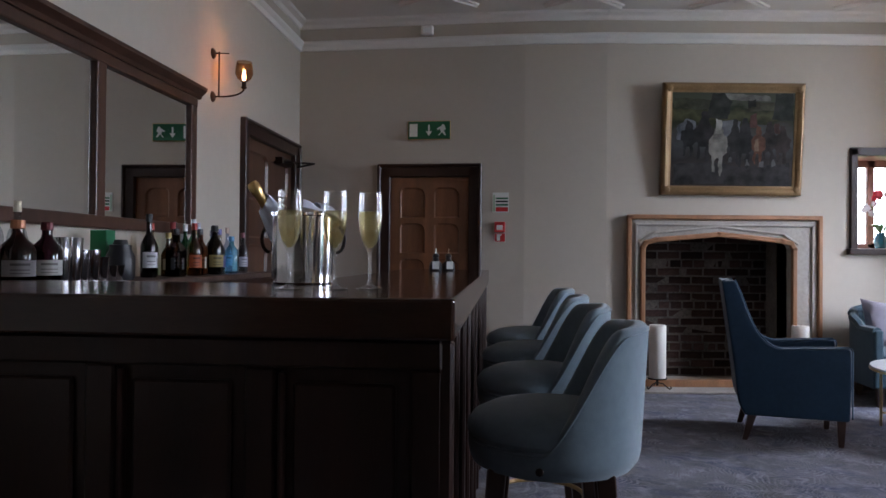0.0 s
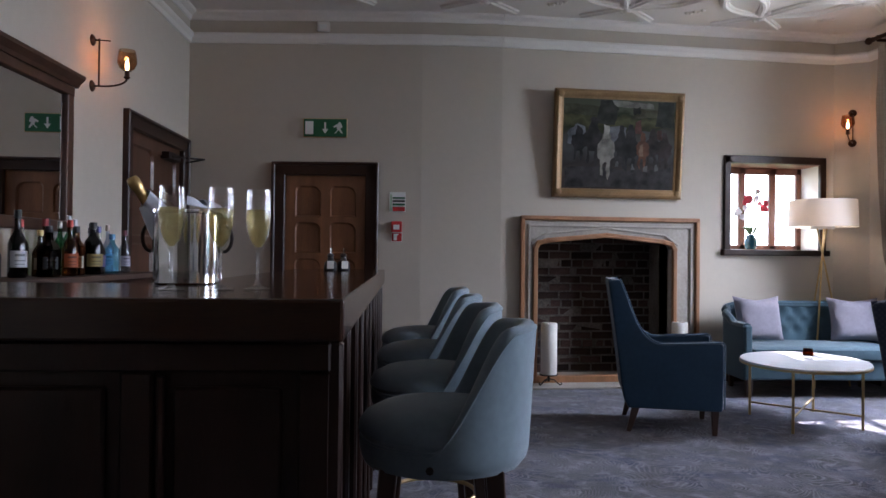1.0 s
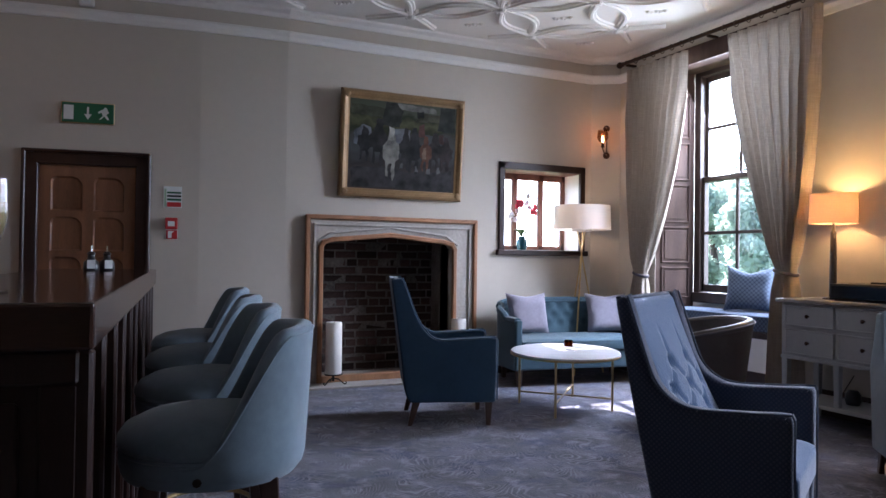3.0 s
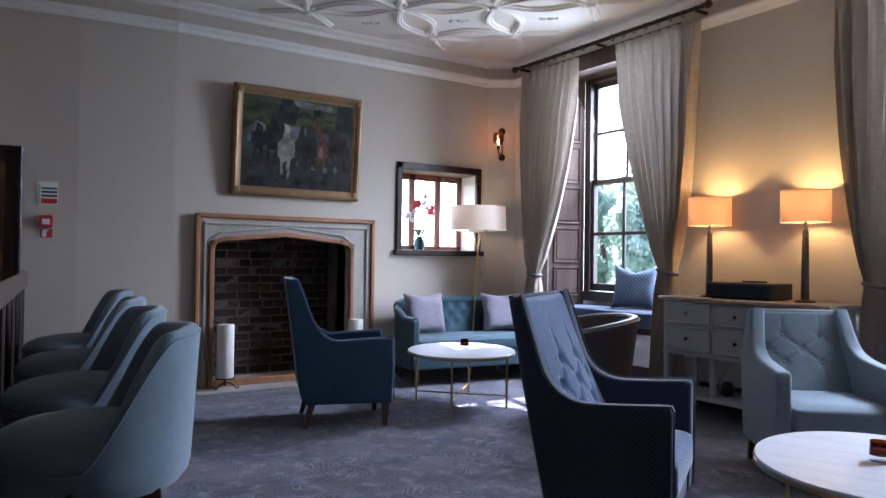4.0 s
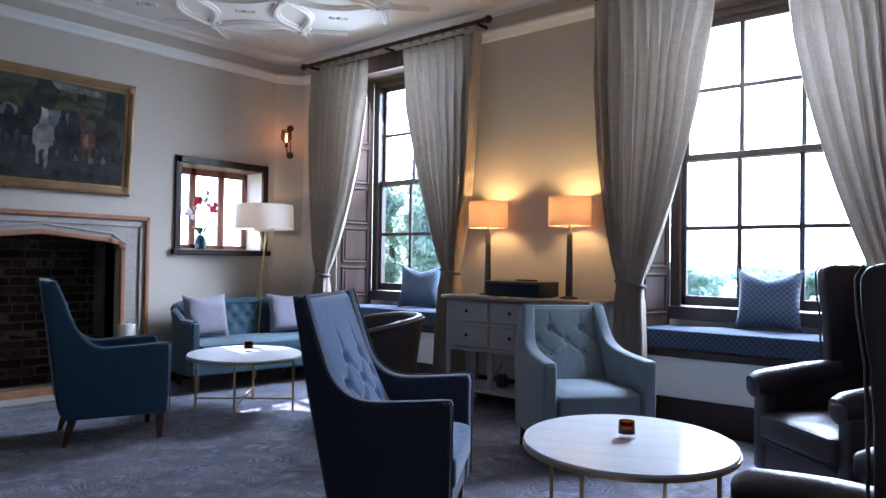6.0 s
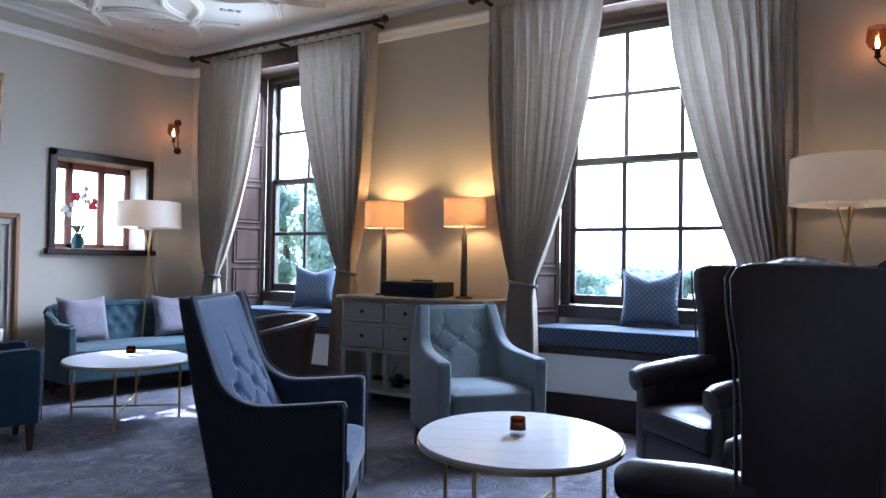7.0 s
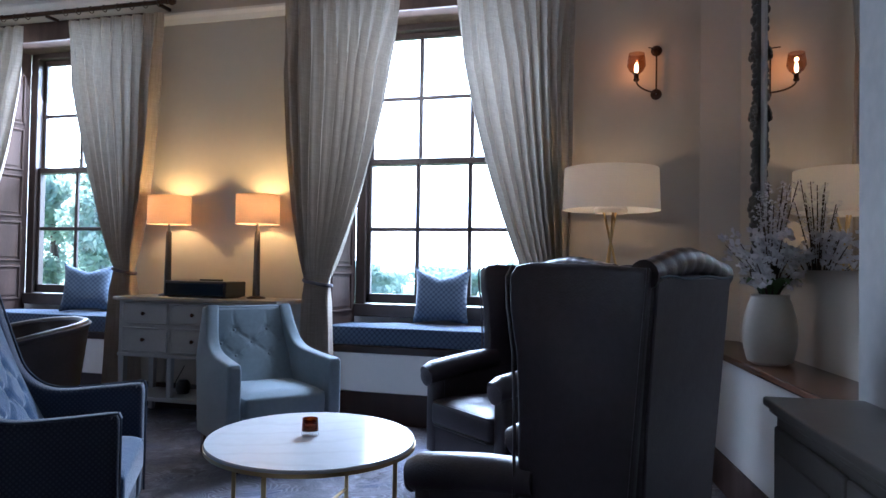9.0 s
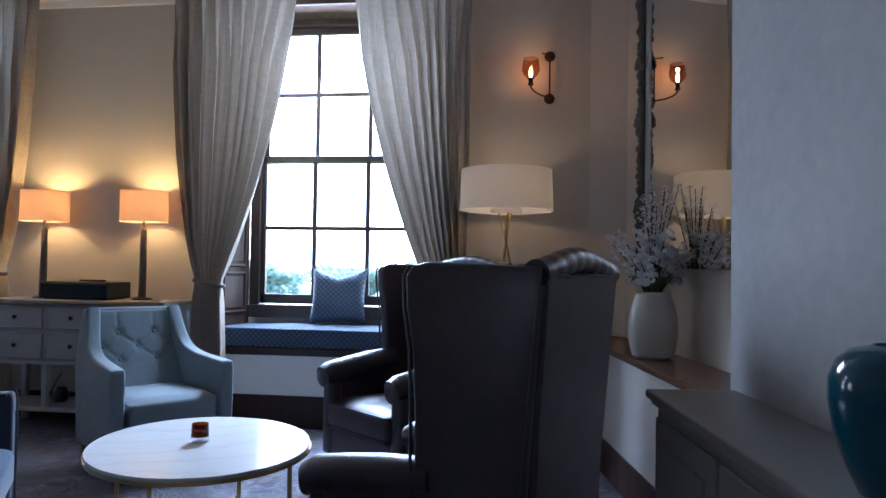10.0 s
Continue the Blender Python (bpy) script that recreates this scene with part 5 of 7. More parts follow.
    xr0, xr1 = rear[0][0] + 0.012, edge[0][0] - 0.016
    wide = w / 2 - th * 0.8 - taper
    part("top_edge", box(min(xr0, xr1 - 0.01), xr1, -wide, wide, top - 0.07, top - 0.004, 0.012, 3), body, c, smooth=True)
    for by, bz in buttons:
        part("button", moved(lathe([(0, 0.008), (0.008, 0.006), (0.0105, 0)], 10), pose(face_x(bz) - pit + 0.024, by, bz, 0, 76, 0)), back_mat, c, smooth=True)
    part("seat_frame", box(xb + 0.02, h - 0.005, -inner / 2, inner / 2, low + 0.005, 0.33, 0.015), body, c)

    def cushion(u, v):
        a, q = 2 * u - 1, 2 * v - 1
        return (xb + 0.10 + (h - xb - 0.085) * u, q * inner / 2 * 0.985, 0.428 + 0.034 * max(0, (1 - a ** 6) * (1 - q ** 6)) ** 0.5)
    b = box(xb + 0.10, h + 0.022, -inner / 2 * 0.985, inner / 2 * 0.985, 0.30, 0.435, 0.026, 4)
    sheet(cushion, 16, 16, 0, b)
    part("seat", b, seat_mat or back_mat, c, "plump seat cushion", smooth=True)
    for sx, sy in ((1, 1), (1, -1), (-1, 1), (-1, -1)):
        x = h - 0.04 if sx > 0 else xb + 0.05
        leg(c, (x, sy * (w / 2 - 0.055), low + 0.02), (x + (0.0 if sx > 0 else -0.05), sy * (w / 2 - 0.05), 0.003), 0.028, 0.016)
    return c


DIAMONDS = ((-0.11, 0.58), (0.11, 0.58), (0.0, 0.66), (-0.20, 0.66), (0.20, 0.66), (-0.11, 0.74), (0.11, 0.74))
armchair("armchair", "navy blue armchair with pale piping by the fireplace", pose(2.40, 4.86, 0, 0, 0, -19), NAVY, NAVY,
         [(-0.395, 1.055), (-0.345, 0.93), (-0.305, 0.82), (-0.245, 0.705), (-0.145, 0.622), (0.02, 0.622), (0.275, 0.637)],
         [(-0.478, 1.045), (-0.440, 0.78), (-0.402, 0.50), (-0.372, 0.26), (-0.33, 0.172)], 0.62, piping=NAVY_EDGE, lines=(0.003, 0.082))
armchair("armchair", "dark patterned armchair, buttoned back coloured bluer for its sheen", pose(2.387, 2.158, 0, 0, 0, -58), PATTERN, SHEEN_BLUE,
         [(-0.335, 1.060), (-0.300, 0.955), (-0.265, 0.850), (-0.225, 0.745), (-0.165, 0.680), (-0.08, 0.650), (0.08, 0.655), (0.248, 0.668)],
         [(-0.388, 1.050), (-0.352, 0.86), (-0.325, 0.70), (-0.250, 0.34), (-0.215, 0.165)], 0.74, buttons=tuple((y, z * 1.18 - 0.09) for y, z in DIAMONDS), piping=PATTERN_EDGE, seat_mat=SHEEN_BLUE, pit=0.034, soft=0.022)
armchair("armchair", "pale blue-grey armchair with a buttoned tapering back", pose(4.07, 2.21, 0, 0, 0, 232), PALE, PALE,
         [(-0.335, 0.925), (-0.300, 0.845), (-0.262, 0.765), (-0.205, 0.700), (-0.10, 0.660), (0.08, 0.640), (0.26, 0.628)],
         [(-0.425, 0.915), (-0.405, 0.72), (-0.375, 0.45), (-0.345, 0.145)], 0.66, taper=0.045, flare=0.025, buttons=tuple((y, z + 0.03) for y, z in DIAMONDS), th=0.082, pit=0.014, sink=0.03)


def coffee_table(m, rx, ry, turn):
    t = thing("coffee_table", "round white marble coffee table on slim brass legs", "coffee table", m, "marble coffee tables")
    def disc(r0, z0, z1, k):
        b = lathe([(0, z0), (1 - k * 0.5, z0), (1, z0 + (z1 - z0) * 0.3), (1, z1 - (z1 - z0) * 0.3), (1 - k * 0.5, z1), (0, z1)], 72)
        return moved(b, Matrix.Diagonal((rx * r0, ry * r0, 1, 1)))
    part("tabletop", disc(1.0, 0.438, 0.46, 0.015), MARBLE, t, "white veined marble top")
    part("rim", moved(lathe([(1.006, 0.432), (1.006, 0.447), (0.985, 0.447), (0.985, 0.432), (1.006, 0.432)], 72), Matrix.Diagonal((rx, ry, 1, 1))), BRASS, t, "thin brass rim")
    for k in range(4):
        a = turn + math.pi / 4 + k * math.pi / 2
        x, y = rx * 0.86 * math.cos(a), ry * 0.86 * math.sin(a)
        part("leg", box(x - 0.009, x + 0.009, y - 0.009, y + 0.009, 0.003, 0.432, 0.002, 1), BRASS, t)
    for k in range(2):
        a = turn + math.pi / 4 + k * math.pi / 2
        x, y, z = rx * 0.86 * math.cos(a), ry * 0.86 * math.sin(a), 0.10 + 0.012 * k
        part("cross_bar", tube([(x, y, z), (-x, -y, z)], 0.0075, 6), BRASS, t)
    return t


coffee_table(pose(2.93, 1.36, 0, 0, 0, 27), 0.512, 0.442, radians(17))
coffee_table(pose(3.42, 4.86, 0, 0, 0, 55), 0.52, 0.44, radians(35))


def votive(m):
    v = thing("votive_candle", "amber glass votive holder on a clear base", "candle holder", m, "votive candles")
    part("glass_base", lathe([(0, 0), (0.036, 0.0), (0.038, 0.004), (0.037, 0.022), (0, 0.022)], 24), FLUTE, v, "thick clear glass base", smooth=False)
    part("amber_cup", lathe([(0, 0.023), (0.0365, 0.023), (0.034, 0.075), (0.031, 0.075), (0.033, 0.03), (0, 0.03)], 24), AMBER, v, "amber glass cup", smooth=True)
    part("tealight", lathe([(0, 0.031), (0.024, 0.031), (0.024, 0.045), (0, 0.045)], 18), WAX, v)
    return v


vt = votive(pose(2.945, 1.375, 0.4605))
copy_thing(vt, pose(3.50, 4.93, 0.4605))


def sofa():
    m = pose(4.26, 5.98, 0, 0, 0, -97)  # faces +x of its own, towards the room
    s = thing("sofa", "teal velvet two-seat sofa with a curved buttoned back", "sofa", m)
    W = 1.52
    def path(k):
        # along the back from one arm's front to the other's
        pts = [(0.34, -W / 2), (-0.10, -W / 2), (-0.28, -W / 2 + 0.10), (-0.33, -W / 2 + 0.30), (-0.33, W / 2 - 0.30), (-0.28, W / 2 - 0.10), (-0.10, W / 2), (0.34, W / 2)]
        L = [0]
        for p, q in zip(pts, pts[1:]):
            L.append(L[-1] + math.dist(p, q))
        d = k * L[-1]
        for i in range(len(pts) - 1):
            if d <= L[i + 1] + 1e-9:
                t = (d - L[i]) / (L[i + 1] - L[i])
                return Vector((pts[i][0] + (pts[i + 1][0] - pts[i][0]) * t, pts[i][1] + (pts[i + 1][1] - pts[i][1]) * t))
        return Vector(pts[-1])
    def height(k):
        e = min(k, 1 - k)
        return 0.62 + 0.16 * min(1, max(0, (e - 0.10) / 0.20)) ** 0.7
    buttons = [(0.28 + 0.055 * j + (0.0275 if i % 2 else 0), 0.54 + 0.085 * i) for i in range(3) for j in range(9)]
    def inner(u, v):
        p = path(u)
        n2 = Vector((0.0 if abs(p.y) > W / 2 - 0.02 else 1.0, -math.copysign(1, p.y) if abs(p.y) > W / 2 - 0.02 else 0.0))
        z = 0.36 + (height(u) - 0.36) * v
        d = 0.0
        for bu, bz in buttons:
            q = math.hypot((u - bu) * 3.0, z - bz)
            d = max(d, math.exp(-(q / 0.045) ** 2))
        push = 0.085 - 0.03 * d - 0.045 * (1 - (1 - v) ** 0.5)
        return (p.x + n2.x * push, p.y + n2.y * push, z)
    part("backrest", sheet(inner, 110, 22), TEAL, s, "deep-buttoned velvet back", smooth=True)
    def outer(u, v):
        p = path(u)
        return (p.x, p.y, 0.16 + (height(u) - 0.16) * v)
    part("outer_back", sheet(outer, 60, 8, 0.02), TEAL, s, smooth=True)
    part("top_roll", tube([(*(path(k / 60) + (Vector((0.02, 0)) if abs(path(k / 60).y) < W / 2 - 0.05 else Vector((0, -math.copysign(0.03, path(k / 60).y))))), height(k / 60) - 0.005) for k in range(61)], 0.038, 8), TEAL, s, smooth=True)
    for sy in (-1, 1):
        part("arm_front", box(0.32, 0.355, sy * W / 2 - 0.035 - sy * 0.04, sy * W / 2 + 0.035 - sy * 0.04, 0.16, 0.63, 0.015), TEAL, s)
    part("seat_frame", box(-0.30, 0.34, -W / 2 + 0.02, W / 2 - 0.02, 0.16, 0.33, 0.015), TEAL, s)
    def cush(u, v):
        a, q = 2 * u - 1, 2 * v - 1
        return (-0.26 + 0.63 * u, q * (W / 2 - 0.09), 0.425 + 0.028 * max(0, (1 - a ** 6) * (1 - q ** 8)) ** 0.5)
    b = box(-0.26, 0.37, -W / 2 + 0.09, W / 2 - 0.09, 0.335, 0.43, 0.02, 3)
    sheet(cush, 14, 26, 0, b)
    part("seat", b, TEAL, s, "long seat cushion", smooth=True)
    for x, y in ((0.29, -W / 2 + 0.07), (0.29, W / 2 - 0.07), (-0.24, -W / 2 + 0.14), (-0.24, W / 2 - 0.14)):
        leg(s, (x, y, 0.17), (x, y, 0.003), 0.03, 0.018, LEGWOOD)
    for y, turn, tilt in ((0.47, -98, -16), (-0.42, -84, -14)):
        c = thing("throw_cushion", "pale mauve square cushion leaning on the sofa", "cushion", m @ pose(-0.06, y, 0.452, 0, 0, 0) @ pose(0, 0, 0, 0, 0, turn + 180) @ pose(0, 0, 0, tilt), "sofa cushions")
        part("cover", pillow_mesh(0.46, 0.42, 0.16, 14, 0.02), CUSHION, c, smooth=True)


sofa()


def wing_chair(m, W=0.64, lift=0.0):
    c = thing("wing_chair", "dark leather wing armchair with rolled arms", "armchair", m, "leather wing chairs")
    # faces +y; origin at the middle of its footprint
    D, e = 0.70, W / 2 - 0.29

    def rake(z):
        return 0.085 * max(0, z - 0.4)

    def leaned(b):
        for v in b.verts:
            v.co.y -= rake(v.co.z)
        return b

    back = [(-0.27 - e, 0.14), (0.27 + e, 0.14), (0.295 + e, 0.75), (0.30 + e, 1.19), (-0.30 - e, 1.19), (-0.295 - e, 0.75)]
    part("backrest", leaned(prism(back, 0.10, "y", -D / 2, 0.02, None, 3)), LEATHER, c, smooth=True)
    rear = [(-0.235 - e, 0.17), (0.235 + e, 0.17), (0.268 + e, 0.75), (0.288 + e, 1.178), (-0.288 - e, 1.178), (-0.268 - e, 0.75)]
    # Faded leather, with the light that falls on the back mixed into its grey.
    panel = part("outer_back", leaned(prism(rear, 0.012, "y", -D / 2 - 0.009, 0.004, None, 1)), PALE_LEATHER, c, "worn grey leather outer back, paler as if lit")
    part("piping", tube([((k / 10 - 0.5) * W, -D / 2 - 0.012 - rake(1.18), 1.180 + 0.004 * math.sin(k * 1.3)) for k in range(11)], 0.0045, 6), PIPING, panel, "pale piping under the rolled top", smooth=True)
    # the rolled top, highest in the middle and drawn into pleats
    n = 66
    hump = [((k / n - 0.5) * (W + 0.02), -D / 2 + 0.030 - rake(1.2), 1.187 + 0.042 * math.cos(math.pi * (k / n - 0.5)) ** 1.6) for k in range(n + 1)]
    fat = [0.040 + 0.0035 * abs(math.sin(k * math.pi / 8 + 0.6)) for k in range(n + 1)]
    part("top_roll", tube(hump, fat, 14), LEATHER, c, "pleated leather roll along the top", smooth=True)

    def tuft(u, v):
        x, z = (u - 0.5) * (W - 0.08), 0.44 + 0.74 * v
        d = 0.0
        for i in range(4):
            for j in range(4 if i % 2 else 3):
                d = max(d, math.exp(-((x - (j - (1.5 if i % 2 else 1)) * 0.13) ** 2 + (z - 0.62 - 0.15 * i) ** 2) / 0.0022))
        return (x, -D / 2 + 0.14 - rake(z) + 0.03 * math.sin(math.pi * u) - 0.03 * d, z)
    part("inner_back", sheet(tuft, 30, 34), LEATHER, c, "buttoned leather inner back", smooth=True)
    for s in (-1, 1):
        out = W / 2 + 0.03
        wing = [(-D / 2 - 0.062, 1.205), (-D / 2 + 0.10, 1.214), (-D / 2 + 0.30, 1.218), (-D / 2 + 0.355, 1.208), (-D / 2 + 0.378, 1.175), (-D / 2 + 0.374, 1.08), (-D / 2 + 0.352, 0.95), (-D / 2 + 0.345, 0.78), (-D / 2 + 0.34, 0.16), (-D / 2 + 0.01, 0.14), (-D / 2 - 0.015, 0.60), (-D / 2 - 0.045, 1.0)]
        wb = prism(wing, 0.062, "x", s * out - (0.062 if s > 0 else 0), 0.016, None, 3)
        for v in wb.verts:
            # the wings splay a little towards the front
            v.co.x += s * 0.012 * max(0.0, (v.co.y + D / 2) / 0.4) * max(0.0, min(1.0, (v.co.z - 0.6) / 0.4))
        part("wing", wb, LEATHER, c, smooth=True)
        part("wing_piping", tube([(s * (out + 0.010), y + 0.004, z) for y, z in wing[3:9]], 0.0055, 6), LEATHER, c, smooth=True)
        part("back_seam", tube([(s * (out - 0.002), y + 0.004, z) for y, z in (wing[0], wing[11], wing[10], wing[9])], 0.005, 6), LEATHER, c, smooth=True)
        part("side_panel", box(s * W / 2 - 0.03, s * W / 2 + 0.03, -D / 2 + 0.30, D / 2 - 0.01, 0.14, 0.56 + lift, 0.012), LEATHER, c)
        arm_line = [(-0.06, 0.566), (0.02, 0.562), (0.12, 0.552), (0.26, 0.530), (D / 2 + 0.035, 0.508), (D / 2 + 0.078, 0.492)]
        roll = part("arm_roll", tube([(s * (W / 2 - 0.012), y, z + lift) for y, z in arm_line], [0.058, 0.060, 0.063, 0.065, 0.066, 0.056], 20), LEATHER, c, "rolled leather arm", smooth=True)
        part("arm_face", moved(lathe([(0, 0.014), (0.045, 0.012), (0.056, 0.004), (0.060, 0)], 20), pose(s * (W / 2 - 0.012), D / 2 + 0.077, 0.492 + lift, -90)), LEATHER, roll, smooth=True)
        part("arm_post", box(s * (W / 2 - 0.012) - 0.045, s * (W / 2 - 0.012) + 0.045, D / 2 - 0.03, D / 2 + 0.05, 0.14, 0.47 + lift, 0.02, 3), LEATHER, c, smooth=True)
    part("seat_frame", box(-W / 2 + 0.02, W / 2 - 0.02, -D / 2 + 0.04, D / 2 + 0.04, 0.14, 0.30, 0.015), LEATHER, c)
    b = box(-0.245 - e, 0.245 + e, -D / 2 + 0.10, D / 2 + 0.07, 0.305, 0.445, 0.032, 4)
    sheet(lambda u, v: ((u - 0.5) * (0.47 + 2 * e), -D / 2 + 0.11 + (D - 0.06) * v, 0.442 + 0.030 * max(0, (1 - (2 * u - 1) ** 4) * (1 - (2 * v - 1) ** 4)) ** 0.6 + 0.006 * noise.noise(Vector((u * 5, v * 6, 1)))), 20, 20, 0, b)
    part("seat", b, LEATHER, c, "creased leather seat cushion", smooth=True)
    for z in (0.434, 0.312):
        part("seat_piping", tube([(sx * (x + e), D / 2 + y, z) for sx, x, y in ((-1, 0.236, -0.2), (-1, 0.238, 0.045), (-1, 0.21, 0.068), (1, 0.21, 0.068), (1, 0.238, 0.045), (1, 0.236, -0.2))], 0.006, 6), LEATHER, c, smooth=True)
    for x, y in ((-0.24, D / 2 - 0.02), (0.24, D / 2 - 0.02), (-0.23, -D / 2 + 0.03), (0.23, -D / 2 + 0.03)):
        leg(c, (x, y, 0.15), (x, y + (0.0 if y > 0 else -0.04), 0.003), 0.026, 0.017, LEGWOOD)
    return c


wing_chair(pose(2.082, -0.035, 0, 0, 0, -22.5) @ pose(0.35, 0.425, 0))
wing_chair(pose(4.13, 0.66, 0, 0, 0, 49), 0.66, 0.085)


def tub_chair(m):
    c = thing("tub_chair", "low brown leather tub chair with a rounded rim", "armchair", m)
    half = radians(128)
    def shell(u, v):
        a = math.pi - half + 2 * half * u
        k = abs(a - math.pi) / half
        hi = 0.76 - 0.13 * k ** 2.2
        z = 0.14 + (hi - 0.14) * v
        r = 0.33 + 0.075 * v
        return (r * math.cos(a), r * math.sin(a) * 1.03, z)
    part("tub", sheet(shell, 48, 12, 0.06), BROWN_LEATHER, c, "curved leather shell", smooth=True)
    part("rim", tube([(x * 0.94, y * 0.94, z + 0.005) for x, y, z in [shell(k / 48, 1) for k in range(49)]], 0.033, 10), BROWN_LEATHER, c, smooth=True)
    for k_in in (0.86, 1.02):
        part("rim_piping", tube([(x * k_in, y * k_in, z + 0.012) for x, y, z in [shell(k / 48, 1) for k in range(49)]], 0.007, 6), PALE_LEATHER, c, "worn pale piping of the rim", smooth=True)
    part("seat", lathe([(0, 0.16), (0.31, 0.16), (0.325, 0.19), (0.325, 0.40), (0.30, 0.43), (0, 0.445)], 32), BROWN_LEATHER, c, smooth=True)
    for k in range(4):
        a = math.pi / 4 + k * math.pi / 2
        leg(c, (0.24 * math.cos(a), 0.24 * math.sin(a), 0.16), (0.26 * math.cos(a), 0.26 * math.sin(a), 0.003), 0.022, 0.016, LEGWOOD)


tub_chair(pose(3.98, 4.02, 0, 0, 0, 150))

# cushions on the window seats
for (x, y, z, rz, rx), lab in (((5.40, 4.80, 0.742, 118, -18), "blue patterned square cushion leaning in the window"), ((5.50, 1.53, 0.745, 94, -12), "blue patterned square cushion upright on the window seat")):
    c = thing("scatter_cushion", lab, "cushion", pose(x, y, z, 0, 0, rz + 180) @ pose(0, 0, 0, rx), "window seat cushions")
    part("cover", pillow_mesh(0.45, 0.45, 0.17, 18, 0.075), CUSHION_BLUE, c, smooth=True)


# ---- console and lamps ----
def console():
    c = thing("console_table", "grey painted console with four drawers and a low shelf", "console table")
    x0, x1, y0, y1 = 4.72, 5.13, 2.54, 3.88
    part("tabletop", box(x0 - 0.03, x1 + 0.02, y0 - 0.03, y1 + 0.03, 0.90, 0.93, 0.008), TOP_PAINT, c, "worn pale wooden top")
    part("carcass", box(x0 + 0.012, x1, y0, y1, 0.475, 0.899, 0.004, 1), GREY_PAINT, c)
    part("lower_rail", box(x0 - 0.004, x0 + 0.011, y0, y1, 0.475, 0.50, 0.004, 1), GREY_PAINT, c)
    n = 3
    w = (y1 - y0 - 0.05) / n
    for k in range(n):
        for z0, z1 in ((0.515, 0.70), (0.725, 0.885)):
            ya = y0 + 0.025 + k * w
            d = part("drawer", box(x0, x0 + 0.0115, ya + 0.012, ya + w - 0.012, z0, z1, 0.003, 1), GREY_PAINT, c)
            fr = bmesh.new()
            for a in ((ya + 0.012, ya + w - 0.012, z0, z0 + 0.012), (ya + 0.012, ya + w - 0.012, z1 - 0.012, z1), (ya + 0.012, ya + 0.024, z0, z1), (ya + w - 0.024, ya + w - 0.012, z0, z1)):
                box(x0 - 0.008, x0, a[0], a[1], a[2], a[3], 0.003, 1, fr)
            part("drawer_bead", fr, GREY_PAINT, d)
            part("knob", moved(lathe([(0.006, 0), (0.006, 0.012), (0.014, 0.018), (0.015, 0.026), (0.008, 0.032), (0, 0.033)], 12), pose(x0, ya + w / 2, (z0 + z1) / 2, 0, -90, 0)), BRONZE, d, "small bronze knob", smooth=True)
    for x in (x0 + 0.03, x1 - 0.03):
        for y in (y0 + 0.03, y1 - 0.03):
            leg(c, (x, y, 0.48), (x, y, 0.003), 0.026, 0.02, GREY_PAINT)
    leg(c, (x0 + 0.03, y0 + 0.03 + (y1 - y0 - 0.06) / 3 * 2, 0.48), (x0 + 0.03, y0 + 0.03 + (y1 - y0 - 0.06) / 3 * 2, 0.175), 0.022, 0.02, GREY_PAINT)
    leg(c, (x0 + 0.03, y0 + 0.03 + (y1 - y0 - 0.06) / 3, 0.48), (x0 + 0.03, y0 + 0.03 + (y1 - y0 - 0.06) / 3, 0.175), 0.022, 0.02, GREY_PAINT)
    part("shelf", box(x0 + 0.0, x1, y0, y1, 0.145, 0.175, 0.005), GREY_PAINT, c)
    for y, r in ((3.45, 0.055), (3.18, 0.07), (2.95, 0.05)):
        t = thing("speaker", "small black speaker on the console shelf", "speaker", pose(4.95, y, 0.1755), "speakers on the shelf")
        part("housing", lathe([(0, 0), (r * 0.8, 0), (r, r * 0.6), (r * 0.95, r * 1.4), (r * 0.6, r * 1.9), (0, r * 2)], 18), BLACK, t, smooth=True)
        part("cable", tube([(0, 0.02, r), (0.03, 0.1, 0.03), (0.06, 0.15, 0.012), (0.08, 0.05, 0.2)], 0.004, 5), BLACK, t)


console()


def lamp_light(name, at, watts, rgb, size=0.03):
    d = bpy.data.lights.new(name, "POINT")
    d.energy, d.color, d.shadow_soft_size = watts, rgb, size
    ob = new(name, d)
    ob.location = at
    return ob


def table_lamp(y):
    t = thing("table_lamp", "lit table lamp with a warm drum shade and dark stem", "table lamp", pose(4.97, y, 0.9305), "table lamps on the console")
    part("base", lathe([(0, 0), (0.07, 0), (0.072, 0.006), (0.06, 0.014), (0.028, 0.02)], 24), BRONZE, t, smooth=True)
    part("stem", lathe([(0.029, 0.02), (0.028, 0.08), (0.025, 0.30), (0.021, 0.50), (0.012, 0.515), (0.008, 0.58)], 16), DARK_STEM, t, "dark grey tapered stem", smooth=True)
    part("lampshade", lathe([(0.165, 0.565), (0.163, 0.79)], 48), SHADE_WARM, t, "glowing cream drum shade", smooth=True)
    part("shade_ring", tube([(0.163 * math.cos(a), 0.163 * math.sin(a), 0.785) for a in [2 * math.pi * k / 32 for k in range(33)]], 0.003, 5), BRASS, t)
    part("bulb", lathe([(0, 0.60), (0.014, 0.60), (0.03, 0.645), (0.022, 0.68), (0, 0.69)], 14), BULB, t, smooth=True)
    lamp_light("table_lamp_light", (4.97, y, 0.9305 + 0.70), 1.7, (1.0, 0.64, 0.21), 0.04)


table_lamp(3.63)
table_lamp(2.84)

